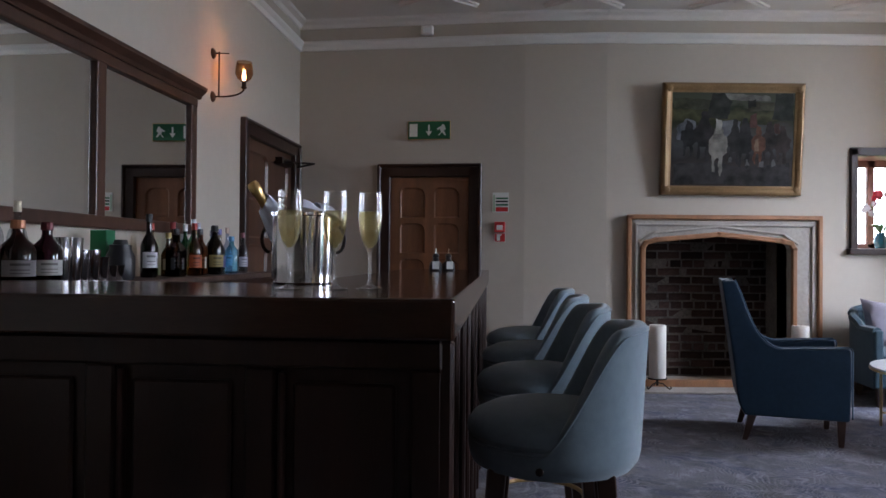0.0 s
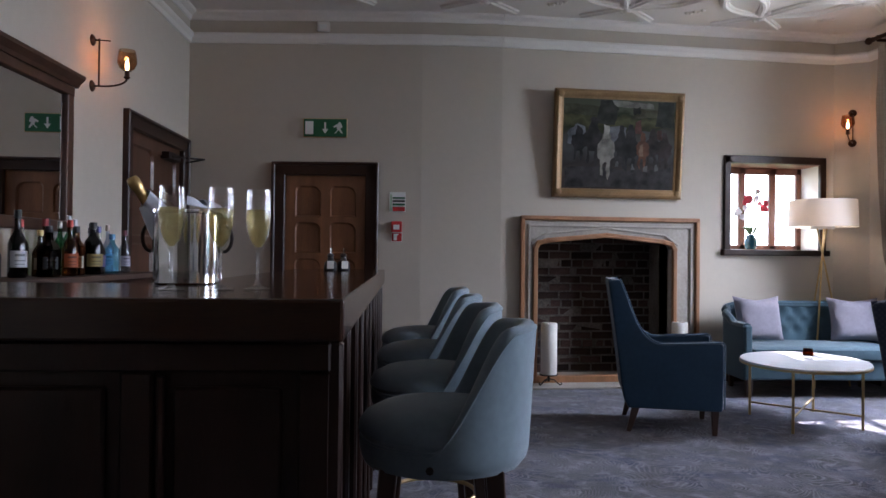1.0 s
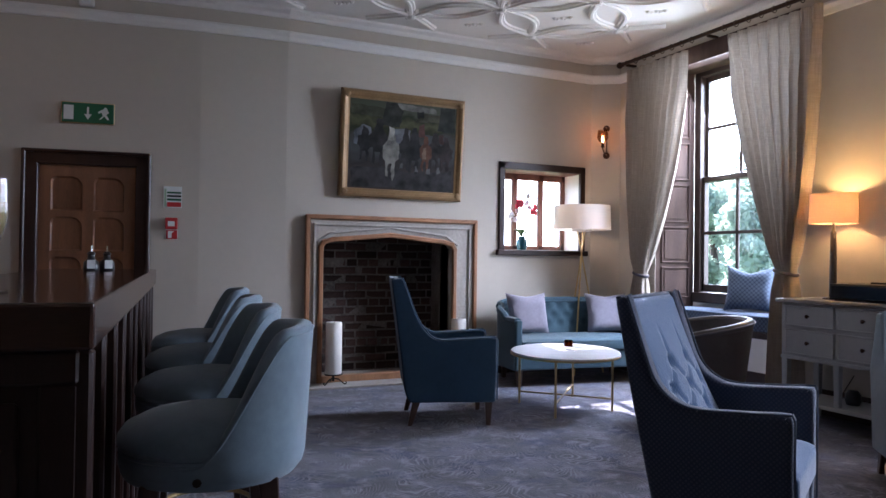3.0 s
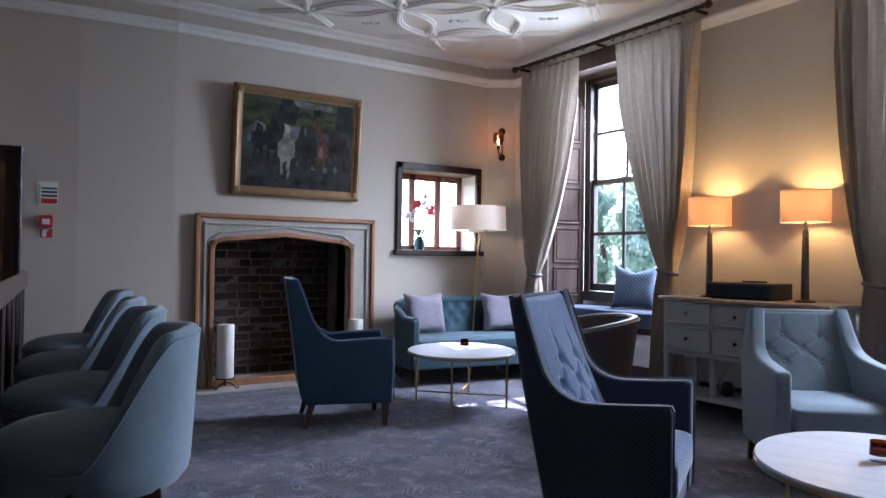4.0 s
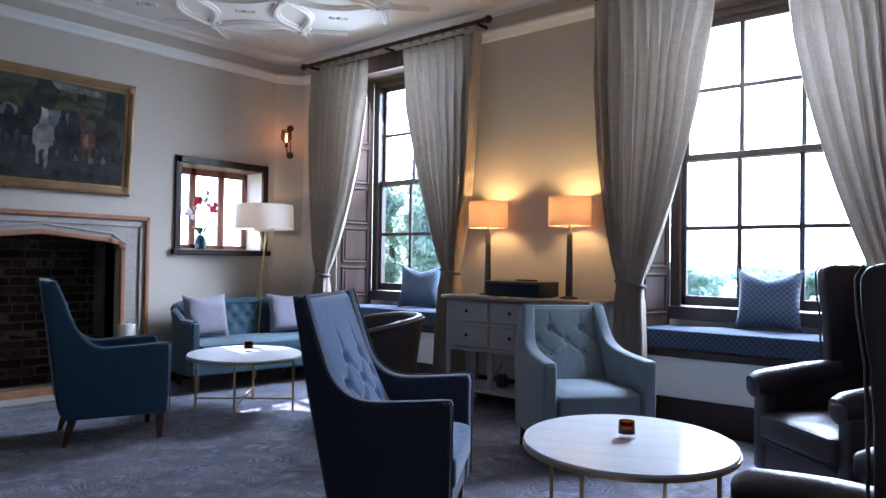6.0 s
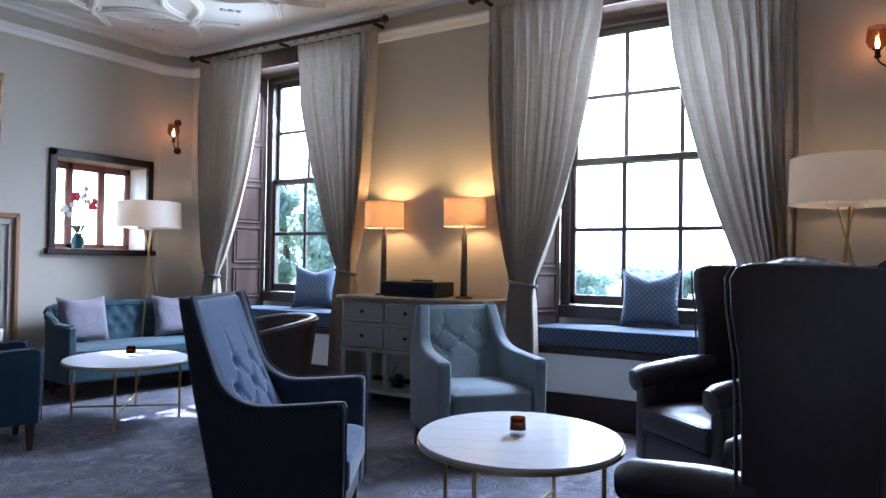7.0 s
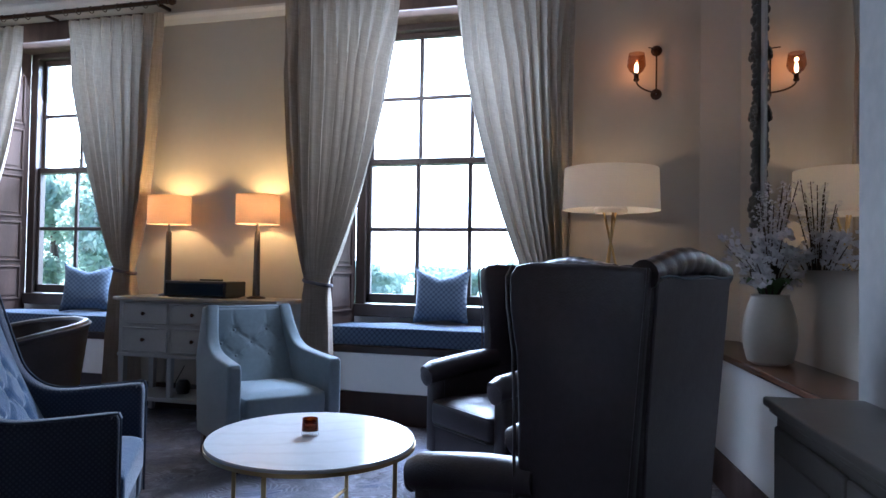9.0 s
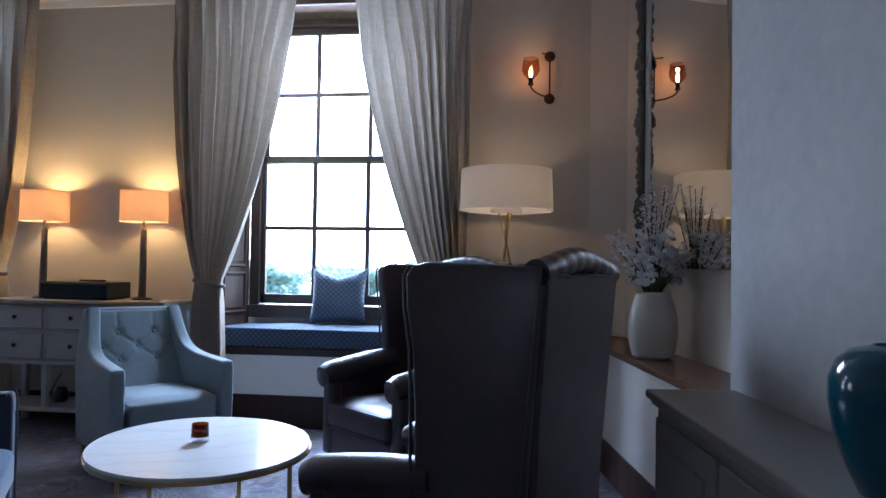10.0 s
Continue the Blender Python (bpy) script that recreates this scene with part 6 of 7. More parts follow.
t = thing("music_player", "flat black music player on the console", "music player", pose(4.93, 3.26, 0.9305))
part("housing", box(-0.14, 0.14, -0.27, 0.27, 0.008, 0.125, 0.008), BLACK, t)
part("front_panel", box(-0.1435, -0.1405, -0.25, 0.25, 0.02, 0.11, 0.002, 1), material("smoked_panel", (0.006, 0.006, 0.007), 0.15), t)
part("foot", box(-0.12, 0.12, -0.24, 0.24, 0.0, 0.0075), BLACK, t)
t2 = thing("remote_control", "slim black remote on the music player", "remote", pose(4.95, 3.22, 1.0565))
part("remote_body", box(-0.025, 0.025, -0.09, 0.09, 0, 0.014, 0.004), BLACK, t2)


def floor_lamp(m, label, lit, reach):
    t = thing("floor_lamp", label, "floor lamp", m, "tripod floor lamps")
    part("lampshade", lathe([(0.305, 1.52), (0.295, 1.775)], 48), SHADE_WHITE, t, "wide white drum shade", smooth=True)
    part("diffuser", lathe([(0.10, 1.50), (0.105, 1.525), (0.085, 1.56), (0.05, 1.57)], 20), SHADE_WHITE, t, smooth=True)
    part("collar", lathe([(0.075, 1.535), (0.075, 1.55), (0.012, 1.555), (0.012, 1.60)], 16), BRASS, t)
    for k in range(3):
        a = radians(100 + 120 * k)
        top, foot = Vector((-0.055 * math.cos(a), -0.055 * math.sin(a), 1.545)), Vector((reach * math.cos(a), reach * math.sin(a), 0.003))
        part("leg", tube([top, foot], [0.0075, 0.009], 8), BRASS, t, smooth=True)
    for k in range(3):
        a = radians(30 + 120 * k)
        part("spoke", tube([(0.01, 0, 1.59), (0.302 * math.cos(a), 0.302 * math.sin(a), 1.59)], 0.003, 5), BRASS, t)
    part("bulb", lathe([(0, 1.60), (0.014, 1.60), (0.03, 1.645), (0.022, 1.68), (0, 1.69)], 14), BULB, t, smooth=True)
    p = m.translation
    lamp_light("floor_lamp_light", (p.x, p.y, 1.63), lit, (1.0, 0.70, 0.40), 0.05)
    return t


floor_lamp(pose(4.60, 6.28, 0), "white drum floor lamp on brass tripod legs behind the sofa", 0.35, 0.25)
tall = floor_lamp(pose(4.77, 0.20, 0, 0, 0, 40), "white drum floor lamp on brass tripod legs by the window", 0.3, 0.33)
tall.scale = (1.0, 1.0, 1.035)


def sconce(m, side, out, watts):
    """A wall lamp; x along the wall, y into it; its arm reaches out to the given side."""
    t = thing("wall_sconce", "bronze wall lamp with a smoked glass shade, lit", "wall lamp", m, "wall sconces")
    for z in (0.0, 0.30):
        part("rose", moved(lathe([(0, 0.02), (0.02, 0.018), (0.036, 0.006), (0.038, 0)], 18), pose(0, 0, z, 90)), BRONZE, t, smooth=True)
    part("rod", tube([(0, -0.045, 0.0), (0, -0.045, 0.31)], 0.006, 7), BRONZE, t)
    for z in (0.0, 0.30):
        part("stub", tube([(0, 0, z), (0, -0.05, z)], 0.006, 7), BRONZE, t)
    part("finger", tube([(0, -0.045, 0.30), (0.4 * side, -0.045 - 0.4 * out, 0.302)], 0.004, 6), BRONZE, t)
    arc = [(side * math.sin(math.pi / 2 * k / 8), -0.045 - out * math.sin(math.pi / 2 * k / 8), 0.065 * (1 - math.cos(math.pi / 2 * k / 8))) for k in range(9)]
    part("arm", tube(arc, 0.006, 7), BRONZE, t, smooth=True)
    x, y = arc[-1][0], arc[-1][1]
    part("cup", moved(lathe([(0, 0.0), (0.012, 0.0), (0.022, 0.012), (0.016, 0.02), (0.016, 0.05), (0.028, 0.054), (0, 0.056)], 14), pose(x, y, 0.06)), BRONZE, t, smooth=True)
    part("glass_shade", moved(lathe([(0.022, 0.115), (0.045, 0.13), (0.062, 0.165), (0.060, 0.20), (0.052, 0.25), (0.050, 0.25), (0.058, 0.20), (0.060, 0.165), (0.044, 0.132), (0.02, 0.118)], 24), pose(x, y, 0)), SMOKED, t, "smoked glass shade", smooth=True)
    part("bulb", moved(lathe([(0, 0.118), (0.008, 0.12), (0.013, 0.145), (0.009, 0.175), (0, 0.19)], 12), pose(x, y, 0)), BULB, t, smooth=True)
    p = t.matrix_basis @ Vector((x, y, 0.208))
    lamp_light("sconce_light", p, watts, (1.0, 0.46, 0.16), 0.012)
    return t


sconce(M_WEST @ pose(7.66, 0, 2.285), 0.05, 0.16, 0.34)
sconce(M_NE @ pose(0.165, 0, 2.37), -0.05, 0.14, 0.16)
sconce(M_E @ pose(EN[1] + 0.075, 0, 2.40), -0.13, 0.09, 0.12)

# ---- things on the north wall ----
def oil_material():
    """Dark oils: a pale strip of sky, dull green trees, a grey mist and a crowded brown foreground."""
    m = material("dark_oils", (0.02, 0.02, 0.02), 0.6, 0, 0.5, 14.0, 0.5, 140, 0.15)
    n, l = m.node_tree.nodes, m.node_tree.links
    co, sep, no, add, ramp = (n.new("ShaderNode" + k) for k in ("TexCoord", "SeparateXYZ", "TexNoise", "Math", "ValToRGB"))
    no.inputs["Scale"].default_value, no.inputs["Detail"].default_value = 7, 8
    add.operation, add.inputs[1].default_value = "MULTIPLY_ADD", 0.30
    l.new(co.outputs["Object"], sep.inputs[0]), l.new(co.outputs["Object"], no.inputs["Vector"])
    l.new(no.outputs["Fac"], add.inputs[0]), l.new(sep.outputs["Z"], add.inputs[2])
    stops = ((0.20, (0.030, 0.022, 0.020)), (0.40, (0.050, 0.040, 0.036)), (0.50, (0.030, 0.026, 0.024)), (0.62, (0.060, 0.062, 0.062)), (0.72, (0.052, 0.050, 0.044)), (0.80, (0.022, 0.026, 0.012)), (0.88, (0.075, 0.072, 0.034)), (0.95, (0.020, 0.027, 0.014)), (1.0, (0.06, 0.065, 0.045)))
    while len(ramp.color_ramp.elements) < len(stops):
        ramp.color_ramp.elements.new(0.5)
    for e, (at, rgb) in zip(ramp.color_ramp.elements, stops):
        e.position, e.color = at, (*rgb, 1)
    l.new(add.outputs[0], ramp.inputs["Fac"])
    l.new(ramp.outputs["Color"], n["Principled BSDF"].inputs["Base Color"])
    return m


def painting():
    m = M_NB @ pose(1.425, -0.004, 1.775, 0, 0, 0) @ pose(0, 0, 0, 4.5, 0, 0)
    p = thing("painting", "gilt-framed hunting scene in dark oils", "painting", m)
    W, H = 1.285, 1.015
    canvas = oil_material()
    part("canvas", box(-W / 2 + 0.08, W / 2 - 0.08, -0.036, -0.02, 0.08, H - 0.08), canvas, p, "dark oil painting of plain shapes")
    cut = [(0.0, -0.005), (0.0, -0.045), (0.012, -0.06), (0.03, -0.066), (0.052, -0.056), (0.066, -0.044), (0.085, -0.04), (0.09, -0.022), (0.088, -0.005)]
    for k in range(4):
        L = W if k % 2 == 0 else H
        b = bmesh.new()
        rings = []
        for e in (0, 1):
            rings.append([b.verts.new(((-L / 2 + u) if e == 0 else (L / 2 - u), y, u)) for u, y in cut])
        for i in range(len(cut)):
            j = (i + 1) % len(cut)
            b.faces.new((rings[0][i], rings[0][j], rings[1][j], rings[1][i]))
        b.faces.new(rings[0]), b.faces.new(rings[1][::-1])
        off = H / 2 if k % 2 == 0 else W / 2
        moved(b, pose(0, 0, H / 2) @ pose(0, 0, 0, 0, 90 * k, 0) @ pose(0, 0, -off))
        s = part("frame_side", b, GILT, p)
    for x in (-W / 2 + 0.05, W / 2 - 0.05):
        for z in (0.05, H - 0.05):
            part("corner_ornament", moved(lathe([(0, 0.012), (0.02, 0.010), (0.03, 0.004), (0.036, 0)], 12), pose(x, -0.06, z, 90)), GILT, p)
    level = [0]

    def daub(pts, rgb, rough=0.12):
        """One patch of thick paint with a ragged outline; later ones lie over earlier ones."""
        level[0] += 1
        out = []
        for (ax, az), (bx, bz) in zip(pts, pts[1:] + pts[:1]):
            for k in range(5):
                x, z = ax + (bx - ax) * k / 5, az + (bz - az) * k / 5
                q = Vector((x * 23, z * 23, level[0]))
                out.append((x + rough * 0.16 * noise.noise(q), z + rough * 0.16 * noise.noise(q + Vector((9, 4, 2)))))
        part("painted_shape", prism(out, -0.0012 - 0.00012 * level[0], "y", -0.0362), material("oil_paint", tuple(0.016 + 0.42 * v for v in rgb), 0.6, 0, 0.85, 26.0, 0.4, 140, 0.15), p)

    def horse(x, z, w, h, rgb):
        """A mount seen from the front: head, neck, chest and forelegs, in one rough shape."""
        daub([(x - 0.10 * w, z + h), (x + 0.12 * w, z + 0.99 * h), (x + 0.20 * w, z + 0.86 * h), (x + 0.28 * w, z + 0.74 * h), (x + 0.5 * w, z + 0.60 * h), (x + 0.5 * w, z + 0.42 * h), (x + 0.26 * w, z + 0.34 * h), (x + 0.24 * w, z + 0.02 * h), (x + 0.10 * w, z), (x + 0.06 * w, z + 0.30 * h), (x - 0.14 * w, z + 0.30 * h), (x - 0.18 * w, z + 0.05 * h), (x - 0.32 * w, z + 0.06 * h), (x - 0.30 * w, z + 0.36 * h), (x - 0.5 * w, z + 0.46 * h), (x - 0.46 * w, z + 0.64 * h), (x - 0.24 * w, z + 0.76 * h)], rgb)

    # sky, field, trees and mist behind
    daub([(-0.10, 0.86), (0.34, 0.85), (0.33, 0.90), (0.12, 0.915), (-0.10, 0.925)], (0.30, 0.30, 0.26))
    daub([(-0.54, 0.80), (-0.30, 0.77), (-0.12, 0.80), (-0.12, 0.86), (-0.34, 0.87), (-0.54, 0.88)], (0.060, 0.066, 0.028))
    daub([(0.10, 0.76), (0.54, 0.78), (0.54, 0.84), (0.20, 0.85)], (0.085, 0.080, 0.036))
    daub([(-0.24, 0.70), (-0.05, 0.69), (-0.02, 0.84), (-0.08, 0.925), (-0.20, 0.92)], (0.020, 0.024, 0.014))
    daub([(0.36, 0.68), (0.54, 0.68), (0.54, 0.925), (0.38, 0.92)], (0.018, 0.024, 0.014))
    daub([(0.12, 0.80), (0.20, 0.80), (0.20, 0.86), (0.13, 0.86)], (0.018, 0.020, 0.014))
    daub([(-0.50, 0.50), (-0.36, 0.48), (-0.34, 0.66), (-0.42, 0.70), (-0.51, 0.62)], (0.22, 0.24, 0.27))
    daub([(-0.12, 0.52), (0.05, 0.52), (0.06, 0.67), (-0.10, 0.68)], (0.20, 0.21, 0.23))
    daub([(0.20, 0.50), (0.48, 0.50), (0.48, 0.62), (0.22, 0.64)], (0.10, 0.11, 0.115))
    daub([(-0.53, 0.10), (0.53, 0.10), (0.53, 0.30), (0.10, 0.26), (-0.20, 0.30), (-0.53, 0.28)], (0.040, 0.034, 0.034))
    for x, z, w, h, rgb in ((-0.40, 0.34, 0.15, 0.34, (0.013, 0.013, 0.015)), (-0.26, 0.30, 0.20, 0.46, (0.017, 0.013, 0.012)), (0.02, 0.28, 0.15, 0.40, (0.020, 0.017, 0.016)), (0.11, 0.24, 0.17, 0.46, (0.012, 0.011, 0.011)), (0.33, 0.28, 0.16, 0.40, (0.030, 0.018, 0.015)), (0.45, 0.28, 0.16, 0.36, (0.036, 0.017, 0.013))):
        horse(x, z, w, h, rgb)
    horse(0.235, 0.26, 0.13, 0.38, (0.19, 0.070, 0.030))
    daub([(0.20, 0.40), (0.25, 0.40), (0.24, 0.52), (0.20, 0.50)], (0.34, 0.22, 0.14))
    horse(-0.13, 0.18, 0.17, 0.50, (0.36, 0.34, 0.29))
    daub([(-0.16, 0.56), (-0.10, 0.56), (-0.10, 0.68), (-0.15, 0.69)], (0.55, 0.53, 0.46))
    daub([(0.16, 0.62), (0.22, 0.62), (0.21, 0.74), (0.16, 0.73)], (0.12, 0.035, 0.022))
    daub([(0.38, 0.56), (0.43, 0.56), (0.42, 0.66), (0.38, 0.65)], (0.10, 0.030, 0.020))
    for x, z, w in ((0.14, 0.27, 0.05), (0.27, 0.26, 0.05), (-0.02, 0.30, 0.03), (0.38, 0.27, 0.03)):
        daub([(x - w / 2, z), (x + w / 2, z), (x + w / 3, z + 0.06), (x - w / 3, z + 0.05)], (0.17, 0.165, 0.16))


painting()

e = thing("exit_sign", "green and white emergency exit sign", "sign", M_NA @ pose(1.285, 0, 2.382))
part("sign_board", box(-0.20, 0.20, -0.03, -0.003, -0.083, 0.083, 0.004, 1), SIGN_GREEN, e)
part("sign_edge", box(-0.205, 0.205, -0.024, -0.006, -0.088, 0.088, 0.002, 1), BRASS, e)
part("white_field", box(-0.185, -0.11, -0.0325, -0.0305, -0.06, 0.06), SIGN_WHITE, e)
part("arrow", prism([(-0.008, 0.05), (0.008, 0.05), (0.008, -0.01), (0.03, -0.01), (0, -0.055), (-0.03, -0.01), (-0.008, -0.01)], -0.002, "y", -0.0305), SIGN_WHITE, e)
part("pictogram", prism([(0.085, -0.05), (0.115, -0.02), (0.105, 0.01), (0.085, 0.0), (0.075, 0.012), (0.11, 0.035), (0.135, 0.02), (0.15, 0.0), (0.162, 0.008), (0.14, 0.035), (0.145, 0.05), (0.13, 0.055), (0.12, 0.04), (0.128, 0.01), (0.15, -0.02), (0.165, -0.05), (0.15, -0.05), (0.125, -0.02), (0.098, -0.05)], -0.002, "y", -0.0305), SIGN_WHITE, e, "white direction mark")

n = thing("fire_notice", "white fire notice with green, black and red bars", "notice", M_NA @ pose(1.965, 0, 1.70))
part("card", box(-0.075, 0.075, -0.006, -0.002, -0.092, 0.092), SIGN_WHITE, n)
for z0, z1, mat in ((0.030, 0.045, SIGN_GREEN), (0.0, 0.016, BLACK), (-0.032, -0.014, SIGN_GREEN), (-0.086, -0.046, SIGN_RED)):
    part("text_bar", box(-0.045, 0.07, -0.0085, -0.0062, z0, z1), mat, n)
part("text_bar", box(-0.068, -0.052, -0.0085, -0.0062, -0.086, 0.07), material("pale_green_print", (0.35, 0.5, 0.35), 0.5), n)
c = thing("fire_call_point", "red fire alarm call point", "alarm", M_NA @ pose(1.96, 0, 1.468))
part("housing", box(-0.05, 0.05, -0.045, -0.002, -0.05, 0.05, 0.008), SIGN_RED, c)
part("glass_plate", box(-0.028, 0.028, -0.049, -0.0455, -0.026, 0.018, 0.002, 1), SIGN_WHITE, c)
c = thing("fire_sign", "small red and white fire point sign", "sign", M_NA @ pose(1.962, 0, 1.372))
part("card", box(-0.05, 0.05, -0.006, -0.002, -0.043, 0.043), SIGN_WHITE, c)
part("red_field", box(-0.046, 0.046, -0.008, -0.0062, -0.039, 0.039), SIGN_RED, c)
part("mark", prism([(-0.03, -0.03), (0.0, -0.03), (0.0, 0.01), (0.02, 0.03), (-0.03, 0.03)], -0.002, "y", -0.0082), SIGN_WHITE, c)
s = thing("motion_sensor", "white wall sensor above the picture rail", "sensor", M_NA @ pose(1.26, 0, 3.325))
part("housing", box(-0.06, 0.06, -0.06, -0.003, -0.045, 0.045, 0.015), WHITE, s)
part("lens", box(-0.035, 0.035, -0.066, -0.0605, -0.03, 0.015, 0.003, 1), SIGN_WHITE, s)


def pillar_candle(x, y):
    c = thing("pillar_candle", "thick cream pillar candle on a black iron stand", "candle", M_NB @ pose(x, y, 0.023), "hearth candles")
    part("candle", lathe([(0, 0.10), (0.072, 0.10), (0.075, 0.105), (0.075, 0.56), (0.068, 0.572), (0.05, 0.562), (0, 0.555)], 28), WAX, c, smooth=True)
    part("wick", tube([(0, 0, 0.555), (0.004, 0, 0.58)], 0.002, 5), IRON, c)
    part("dish", lathe([(0, 0.088), (0.082, 0.088), (0.088, 0.10), (0.080, 0.099), (0, 0.0985)], 24), IRON, c, smooth=True)
    part("post", tube([(0, 0, 0.088), (0, 0, 0.03)], 0.012, 8), IRON, c)
    for k in range(3):
        a = radians(90 + 120 * k)
        part("scroll_foot", tube([(math.cos(a) * r, math.sin(a) * r, z) for r, z in ((0.01, 0.055), (0.05, 0.05), (0.085, 0.022), (0.11, 0.006), (0.125, 0.018), (0.115, 0.03))], 0.006, 6), IRON, c)


pillar_candle(0.73, -0.16)
pillar_candle(2.03, -0.12)

o = thing("orchid_vase", "teal glass vase of red and white orchids on the sill", "vase", M_NB @ pose(2.90, 0.12, 1.2965))
part("vase", lathe([(0, 0), (0.045, 0), (0.055, 0.02), (0.062, 0.07), (0.05, 0.11), (0.036, 0.135), (0.042, 0.15), (0.038, 0.15), (0.032, 0.135), (0.045, 0.1), (0.05, 0.03), (0, 0.02)], 24), TEAL_GLAZE, o, smooth=True)
rnd = random.Random(3)
for k in range(4):
    tip = Vector((-0.10 + 0.07 * k, -0.03 * (k % 2), 0.42 + 0.06 * (k % 3)))
    st = part("stem", tube([(0, 0, 0.10), (tip.x * 0.4, tip.y, 0.28), tip], 0.004, 5), LEAF, o)
    for j in range(5):
        b = bmesh.new()
        q = tip + Vector((rnd.uniform(-0.05, 0.05), rnd.uniform(-0.03, 0.03), rnd.uniform(-0.10, 0.06)))
        for i in range(5):
            a = 2 * math.pi * i / 5
            d, s2 = Vector((math.cos(a), -0.25, math.sin(a))) * 0.034, Vector((-math.sin(a), 0, math.cos(a))) * 0.016
            b.faces.new([b.verts.new(q + w) for w in (Vector((0, 0, 0)), d * 0.6 + s2, d, d * 0.6 - s2)])
        part("flower", b, RED_PETAL if k % 2 else PETAL, st)
for k in range(5):
    a = k * 1.3
    b = sheet(lambda u, v, a=a: ((0.02 + 0.12 * v) * math.cos(a) + (u - 0.5) * 0.05 * math.sin(math.pi * v) * -math.sin(a), ((0.02 + 0.12 * v) * math.sin(a)) * 0.4 + (u - 0.5) * 0.05 * math.sin(math.pi * v) * math.cos(a), 0.14 + 0.09 * math.sin(2.2 * v)), 2, 6)
    part("leaf", b, LEAF, o, smooth=True)

# ---- south side: ledge, mirror, vase, sideboard ----
LEDGE = thing("window_ledge", "long polished wooden ledge over a white panelled wall", "ledge", M_S, kind="structure")
part("ledge_board", prism([(-0.16, -0.30), (2.52, -0.335), (2.52, -0.003), (-0.0, -0.003), (-0.10, -0.12)], 0.035, "z", 0.715, 0.008), LEDGE_WOOD, LEDGE, "polished brown board")
part("ledge_front", prism([(-0.12, -0.275), (2.52, -0.305), (2.52, -0.003), (0.0, -0.003)], 0.712, "z", 0.002), WHITE, LEDGE, "white painted front")
part("ledge_skirting", prism([(-0.12, -0.297), (2.52, -0.327), (2.52, -0.308), (-0.12, -0.278)], 0.195, "z", 0.003, 0.004), PANEL, LEDGE, "brown skirting")


def tall_mirror():
    m = thing("ornate_mirror", "tall mirror in a carved silvered frame above the ledge", "mirror", M_S @ pose(0.70, -0.085, 1.18, 0, 0, 2))
    part("mirror_pane", box(0.03, 1.5, -0.012, 0.0, 0.03, 2.1), MIRROR, m)
    silver = material("silvered_carving", (0.10, 0.095, 0.09), 0.5, 0.5, 0.5, 18, 0.5, 80)
    slip = material("pale_slip", (0.42, 0.42, 0.41), 0.45, 0.2, 0.2, 10)
    part("slip", box(0.0, 0.06, -0.02, 0.002, 0.0, 2.13, 0.004), slip, m, "pale inner slip")
    part("rail", box(-0.055, 0.0, -0.04, 0.002, -0.02, 2.15, 0.01), silver, m)
    rnd = random.Random(11)
    b = bmesh.new()
    z = 0.0
    while z < 2.12:
        r = rnd.uniform(0.014, 0.034)
        merge(b, moved(lathe([(0, r * 0.7), (r * 0.6, r * 0.55), (r, 0)], 7), pose(-0.03 + rnd.uniform(-0.022, 0.022), -0.04, z, 90, 0, rnd.uniform(0, 60))))
        z += r * rnd.uniform(0.8, 1.4)
    for zc in (0.35, 0.86, 1.2, 1.62):
        for k in range(7):
            a = radians(-70 + 160 * k / 6)
            merge(b, moved(lathe([(0, 0.02), (0.015, 0.015), (0.026, 0)], 6), pose(-0.03 + 0.05 * math.sin(a), -0.042, zc + 0.05 * math.cos(a), 90)))
    part("carved_leaves", b, silver, m, "carved leaf ornament")


tall_mirror()


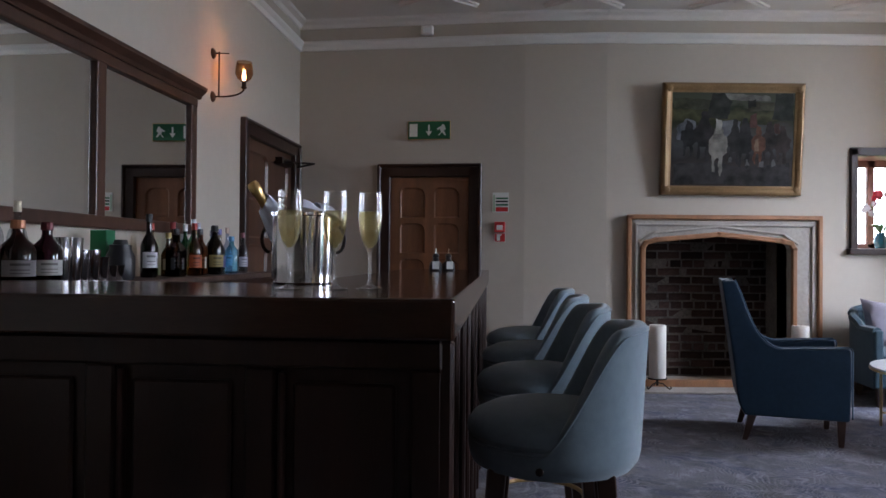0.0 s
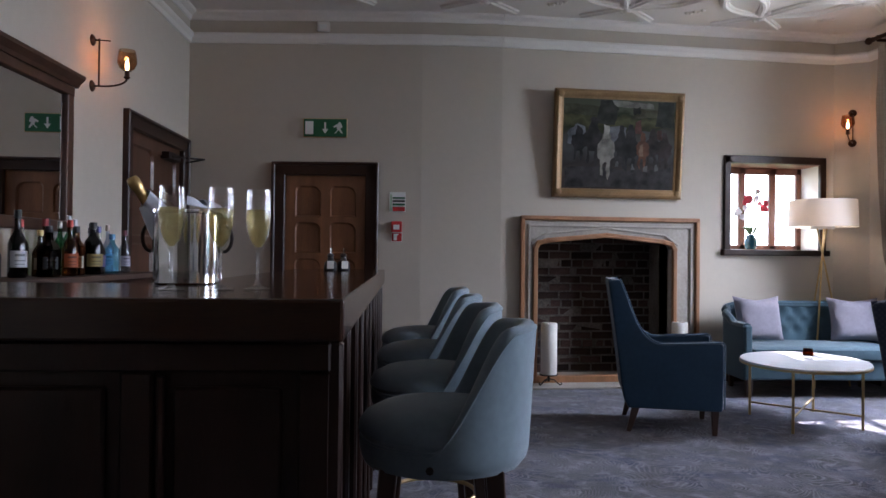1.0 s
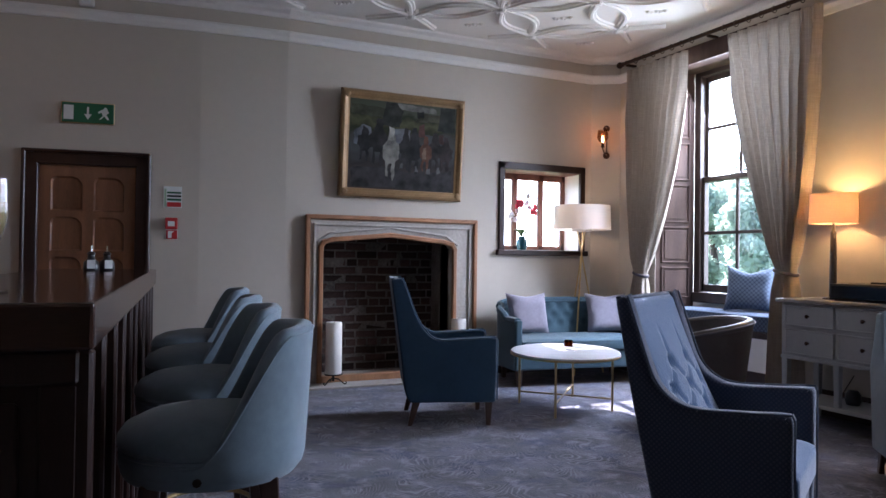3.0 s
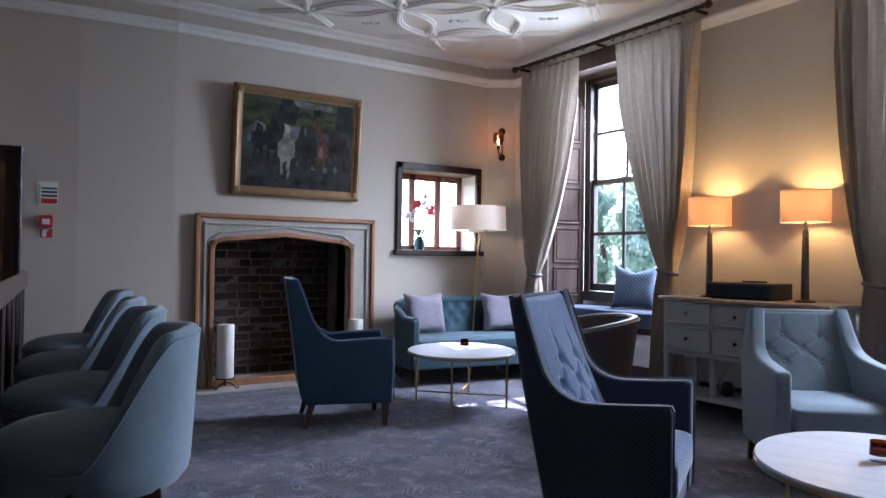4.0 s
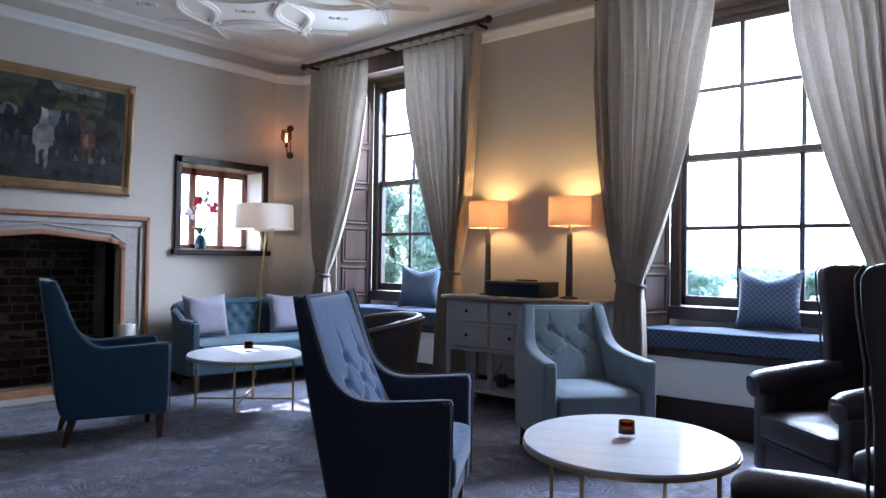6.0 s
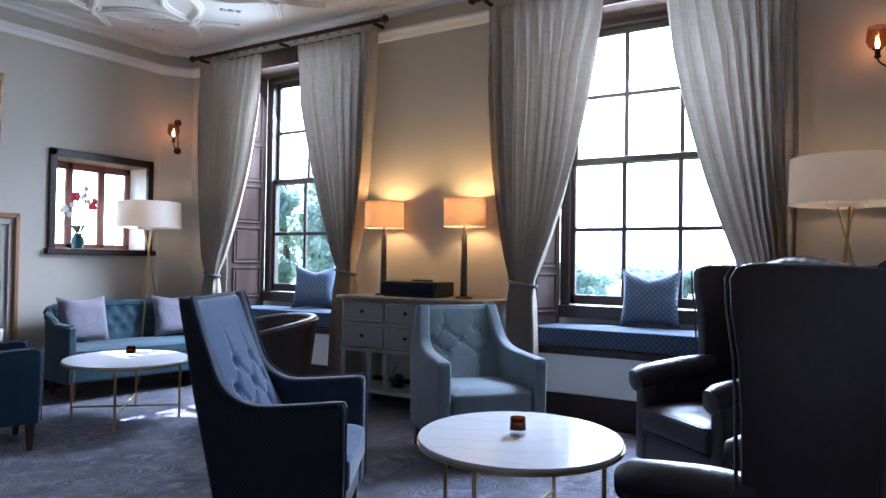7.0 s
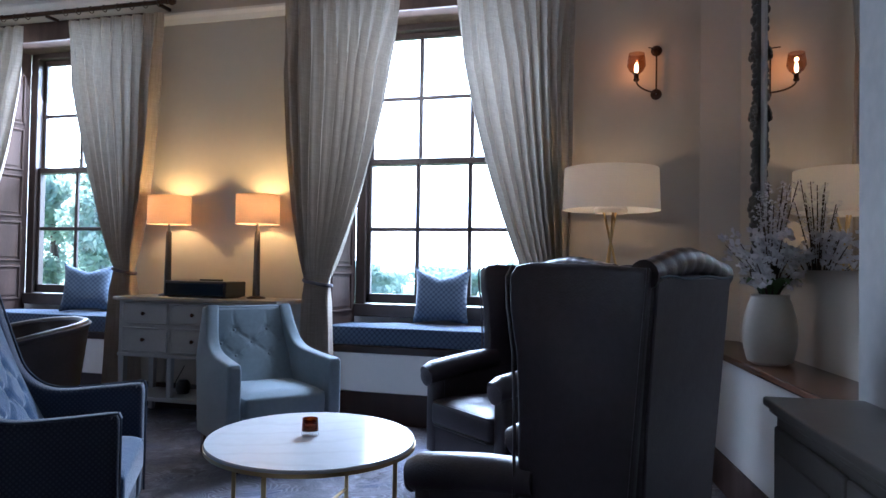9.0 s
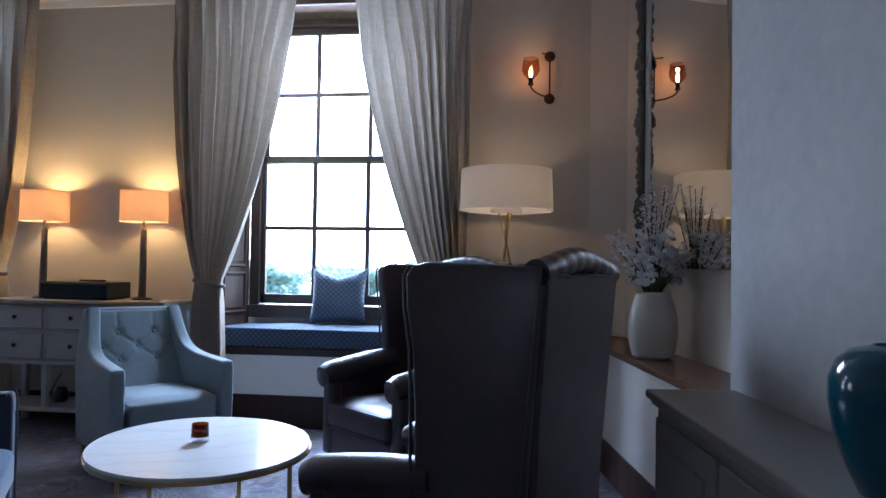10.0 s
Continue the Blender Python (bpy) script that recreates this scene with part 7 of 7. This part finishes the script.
def flower_vase():
    v = thing("flower_vase", "cream ribbed ceramic vase of white blossom on the ledge", "vase", pose(3.90, -0.60, 0.7505))
    prof = [(0, 0), (0.075, 0), (0.085, 0.008)]
    for k in range(1, 60):
        u = k / 60
        prof.append((0.085 + 0.055 * math.sin(math.pi * (0.06 + 0.80 * u)) ** 0.8 - 0.03 * u + 0.0009 * math.sin(k * math.pi / 1.0 + 0.5), 0.008 + 0.325 * u))
    prof += [(0.092, 0.34), (0.086, 0.338), (0.088, 0.30), (0.0, 0.28)]
    part("pot", lathe(prof, 40), CREAM_GLAZE, v, "ribbed cream glaze", smooth=True)
    rnd = random.Random(5)
    for k in range(44):
        a, spread = rnd.uniform(0, 2 * math.pi), rnd.uniform(0.05, 0.27)
        tall = k % 3 == 0
        h = rnd.uniform(0.72, 0.90) if tall else rnd.uniform(0.42, 0.62)
        if tall:
            spread *= 0.6
        tip = Vector((spread * math.cos(a), spread * math.sin(a) * 0.8, h))
        mid = Vector((tip.x * 0.45, tip.y * 0.45, 0.30 + (h - 0.30) * 0.55))
        stem = part("stem", tube([(tip.x * 0.12, tip.y * 0.12, 0.29), mid, tip], [0.0045, 0.0035, 0.002], 5), STEM, v)
        b = bmesh.new()
        n2 = 26 if tall else 7
        for j in range(n2):
            u = rnd.uniform(0.35, 1.0) if tall else rnd.uniform(0.75, 1.05)
            q = mid.lerp(tip, max(0, (u - 0.45) / 0.55)) + Vector((rnd.uniform(-1, 1), rnd.uniform(-1, 1), rnd.uniform(-1, 1))) * (0.014 if tall else 0.035)
            sz = 0.012 if tall else rnd.uniform(0.024, 0.040)
            for i in range(5):
                d = Vector((rnd.uniform(-1, 1), rnd.uniform(-1, 1), rnd.uniform(-0.4, 1))).normalized() * sz
                s2 = d.orthogonal().normalized() * sz * 0.4
                b.faces.new([b.verts.new(q + w) for w in (Vector((0, 0, 0)), d * 0.55 + s2, d, d * 0.55 - s2)])
        part("blossom", b, PETAL, stem)
    for k in range(9):
        a = rnd.uniform(0, 6.28)
        b = sheet(lambda u, w, a=a: ((0.03 + 0.13 * w) * math.cos(a) - (u - 0.5) * 0.06 * math.sin(math.pi * w) * math.sin(a), (0.03 + 0.13 * w) * math.sin(a) + (u - 0.5) * 0.06 * math.sin(math.pi * w) * math.cos(a), 0.32 + 0.10 * math.sin(2.4 * w)), 2, 6)
        part("leaf", b, LEAF, v, smooth=True)


flower_vase()


def sideboard():
    m = pose(PIER_E[0], PIER_E[1], 0, 0, 0, math.degrees(math.atan2(PIER_W[1] - PIER_E[1], PIER_W[0] - PIER_E[0])))
    s = thing("sideboard", "grey painted sideboard against the pier", "sideboard", m)
    part("tabletop", box(0.06, 1.66, -0.275, -0.004, 0.825, 0.85, 0.006), SIDE_PAINT, s, "smooth grey top")
    part("top_moulding", box(0.075, 1.65, -0.262, -0.004, 0.808, 0.824, 0.005, 1), SIDE_PAINT, s)
    part("carcass", box(0.09, 1.64, -0.245, -0.004, 0.08, 0.807, 0.004, 1), SIDE_PAINT, s)
    part("plinth", box(0.10, 1.63, -0.235, -0.01, 0.003, 0.079), SIDE_PAINT, s)
    for k in range(3):
        d = part("cabinet_door", box(0.12 + 0.50 * k, 0.60 + 0.50 * k, -0.26, -0.246, 0.12, 0.78, 0.004, 1), SIDE_PAINT, s)
        part("raised_panel", box(0.18 + 0.50 * k, 0.54 + 0.50 * k, -0.266, -0.2605, 0.18, 0.72, 0.004, 1), SIDE_PAINT, d)
        part("knob", moved(lathe([(0.006, 0), (0.012, 0.012), (0.008, 0.022), (0, 0.023)], 10), pose(0.57 + 0.50 * k, -0.26, 0.5, 90)), BRONZE, d)
    v = thing("teal_jar", "rounded glossy teal ceramic jar on the sideboard", "jar", m @ pose(1.075, -0.135, 0.8505))
    part("jar", lathe([(0, 0), (0.055, 0), (0.066, 0.006), (0.086, 0.05), (0.102, 0.10), (0.110, 0.15), (0.109, 0.185), (0.098, 0.215), (0.078, 0.232), (0.052, 0.238), (0.047, 0.240), (0.044, 0.236), (0.046, 0.225), (0.09, 0.19), (0.0, 0.03)], 44), TEAL_GLAZE, v, smooth=True)


sideboard()
t = thing("glass_lantern", "small clear glass lantern on the carpet by the ledge", "lantern", pose(3.62, -0.26, 0.003))
part("glass_body", lathe([(0, 0), (0.05, 0), (0.055, 0.01), (0.055, 0.12), (0.03, 0.16), (0.02, 0.2), (0.022, 0.21), (0.018, 0.21), (0.016, 0.2), (0.05, 0.12), (0.05, 0.015), (0, 0.012)], 20), CLEAR, t, smooth=True)
part("stopper", lathe([(0, 0.20), (0.015, 0.20), (0.018, 0.225), (0, 0.24)], 12), STEEL, t, smooth=True)

# ---- bricks of the firebox ----
BL, BH, BD = 0.215, 0.068, 0.03


def brick_mesh(w):
    b = box(-w / 2, w / 2, -0.012, BD, -BH / 2, BH / 2, 0.005, 1)
    me = bpy.data.meshes.new("brick")
    b.to_mesh(me)
    b.free()
    me.materials.append(SOOT)
    return me


full, half_brick = brick_mesh(BL), brick_mesh(BL * 0.48)
rnd = random.Random(9)
for row in range(19):
    z = 0.06 + row * (BH + 0.015)
    x = FX0 - 0.02 - (0 if row % 2 else 0.11)
    while x < FX1 + 0.02:
        short = row % 5 == 3
        w = BL * 0.48 if short else BL
        ob = new("brick", half_brick if short else full)
        ob.parent = fire
        ob.matrix_basis = pose(x + w / 2, 0.607 + rnd.uniform(-0.004, 0.006), z, rnd.uniform(-1, 1), rnd.uniform(-1.2, 1.2), rnd.uniform(-1.5, 1.5))
        x += w + 0.016
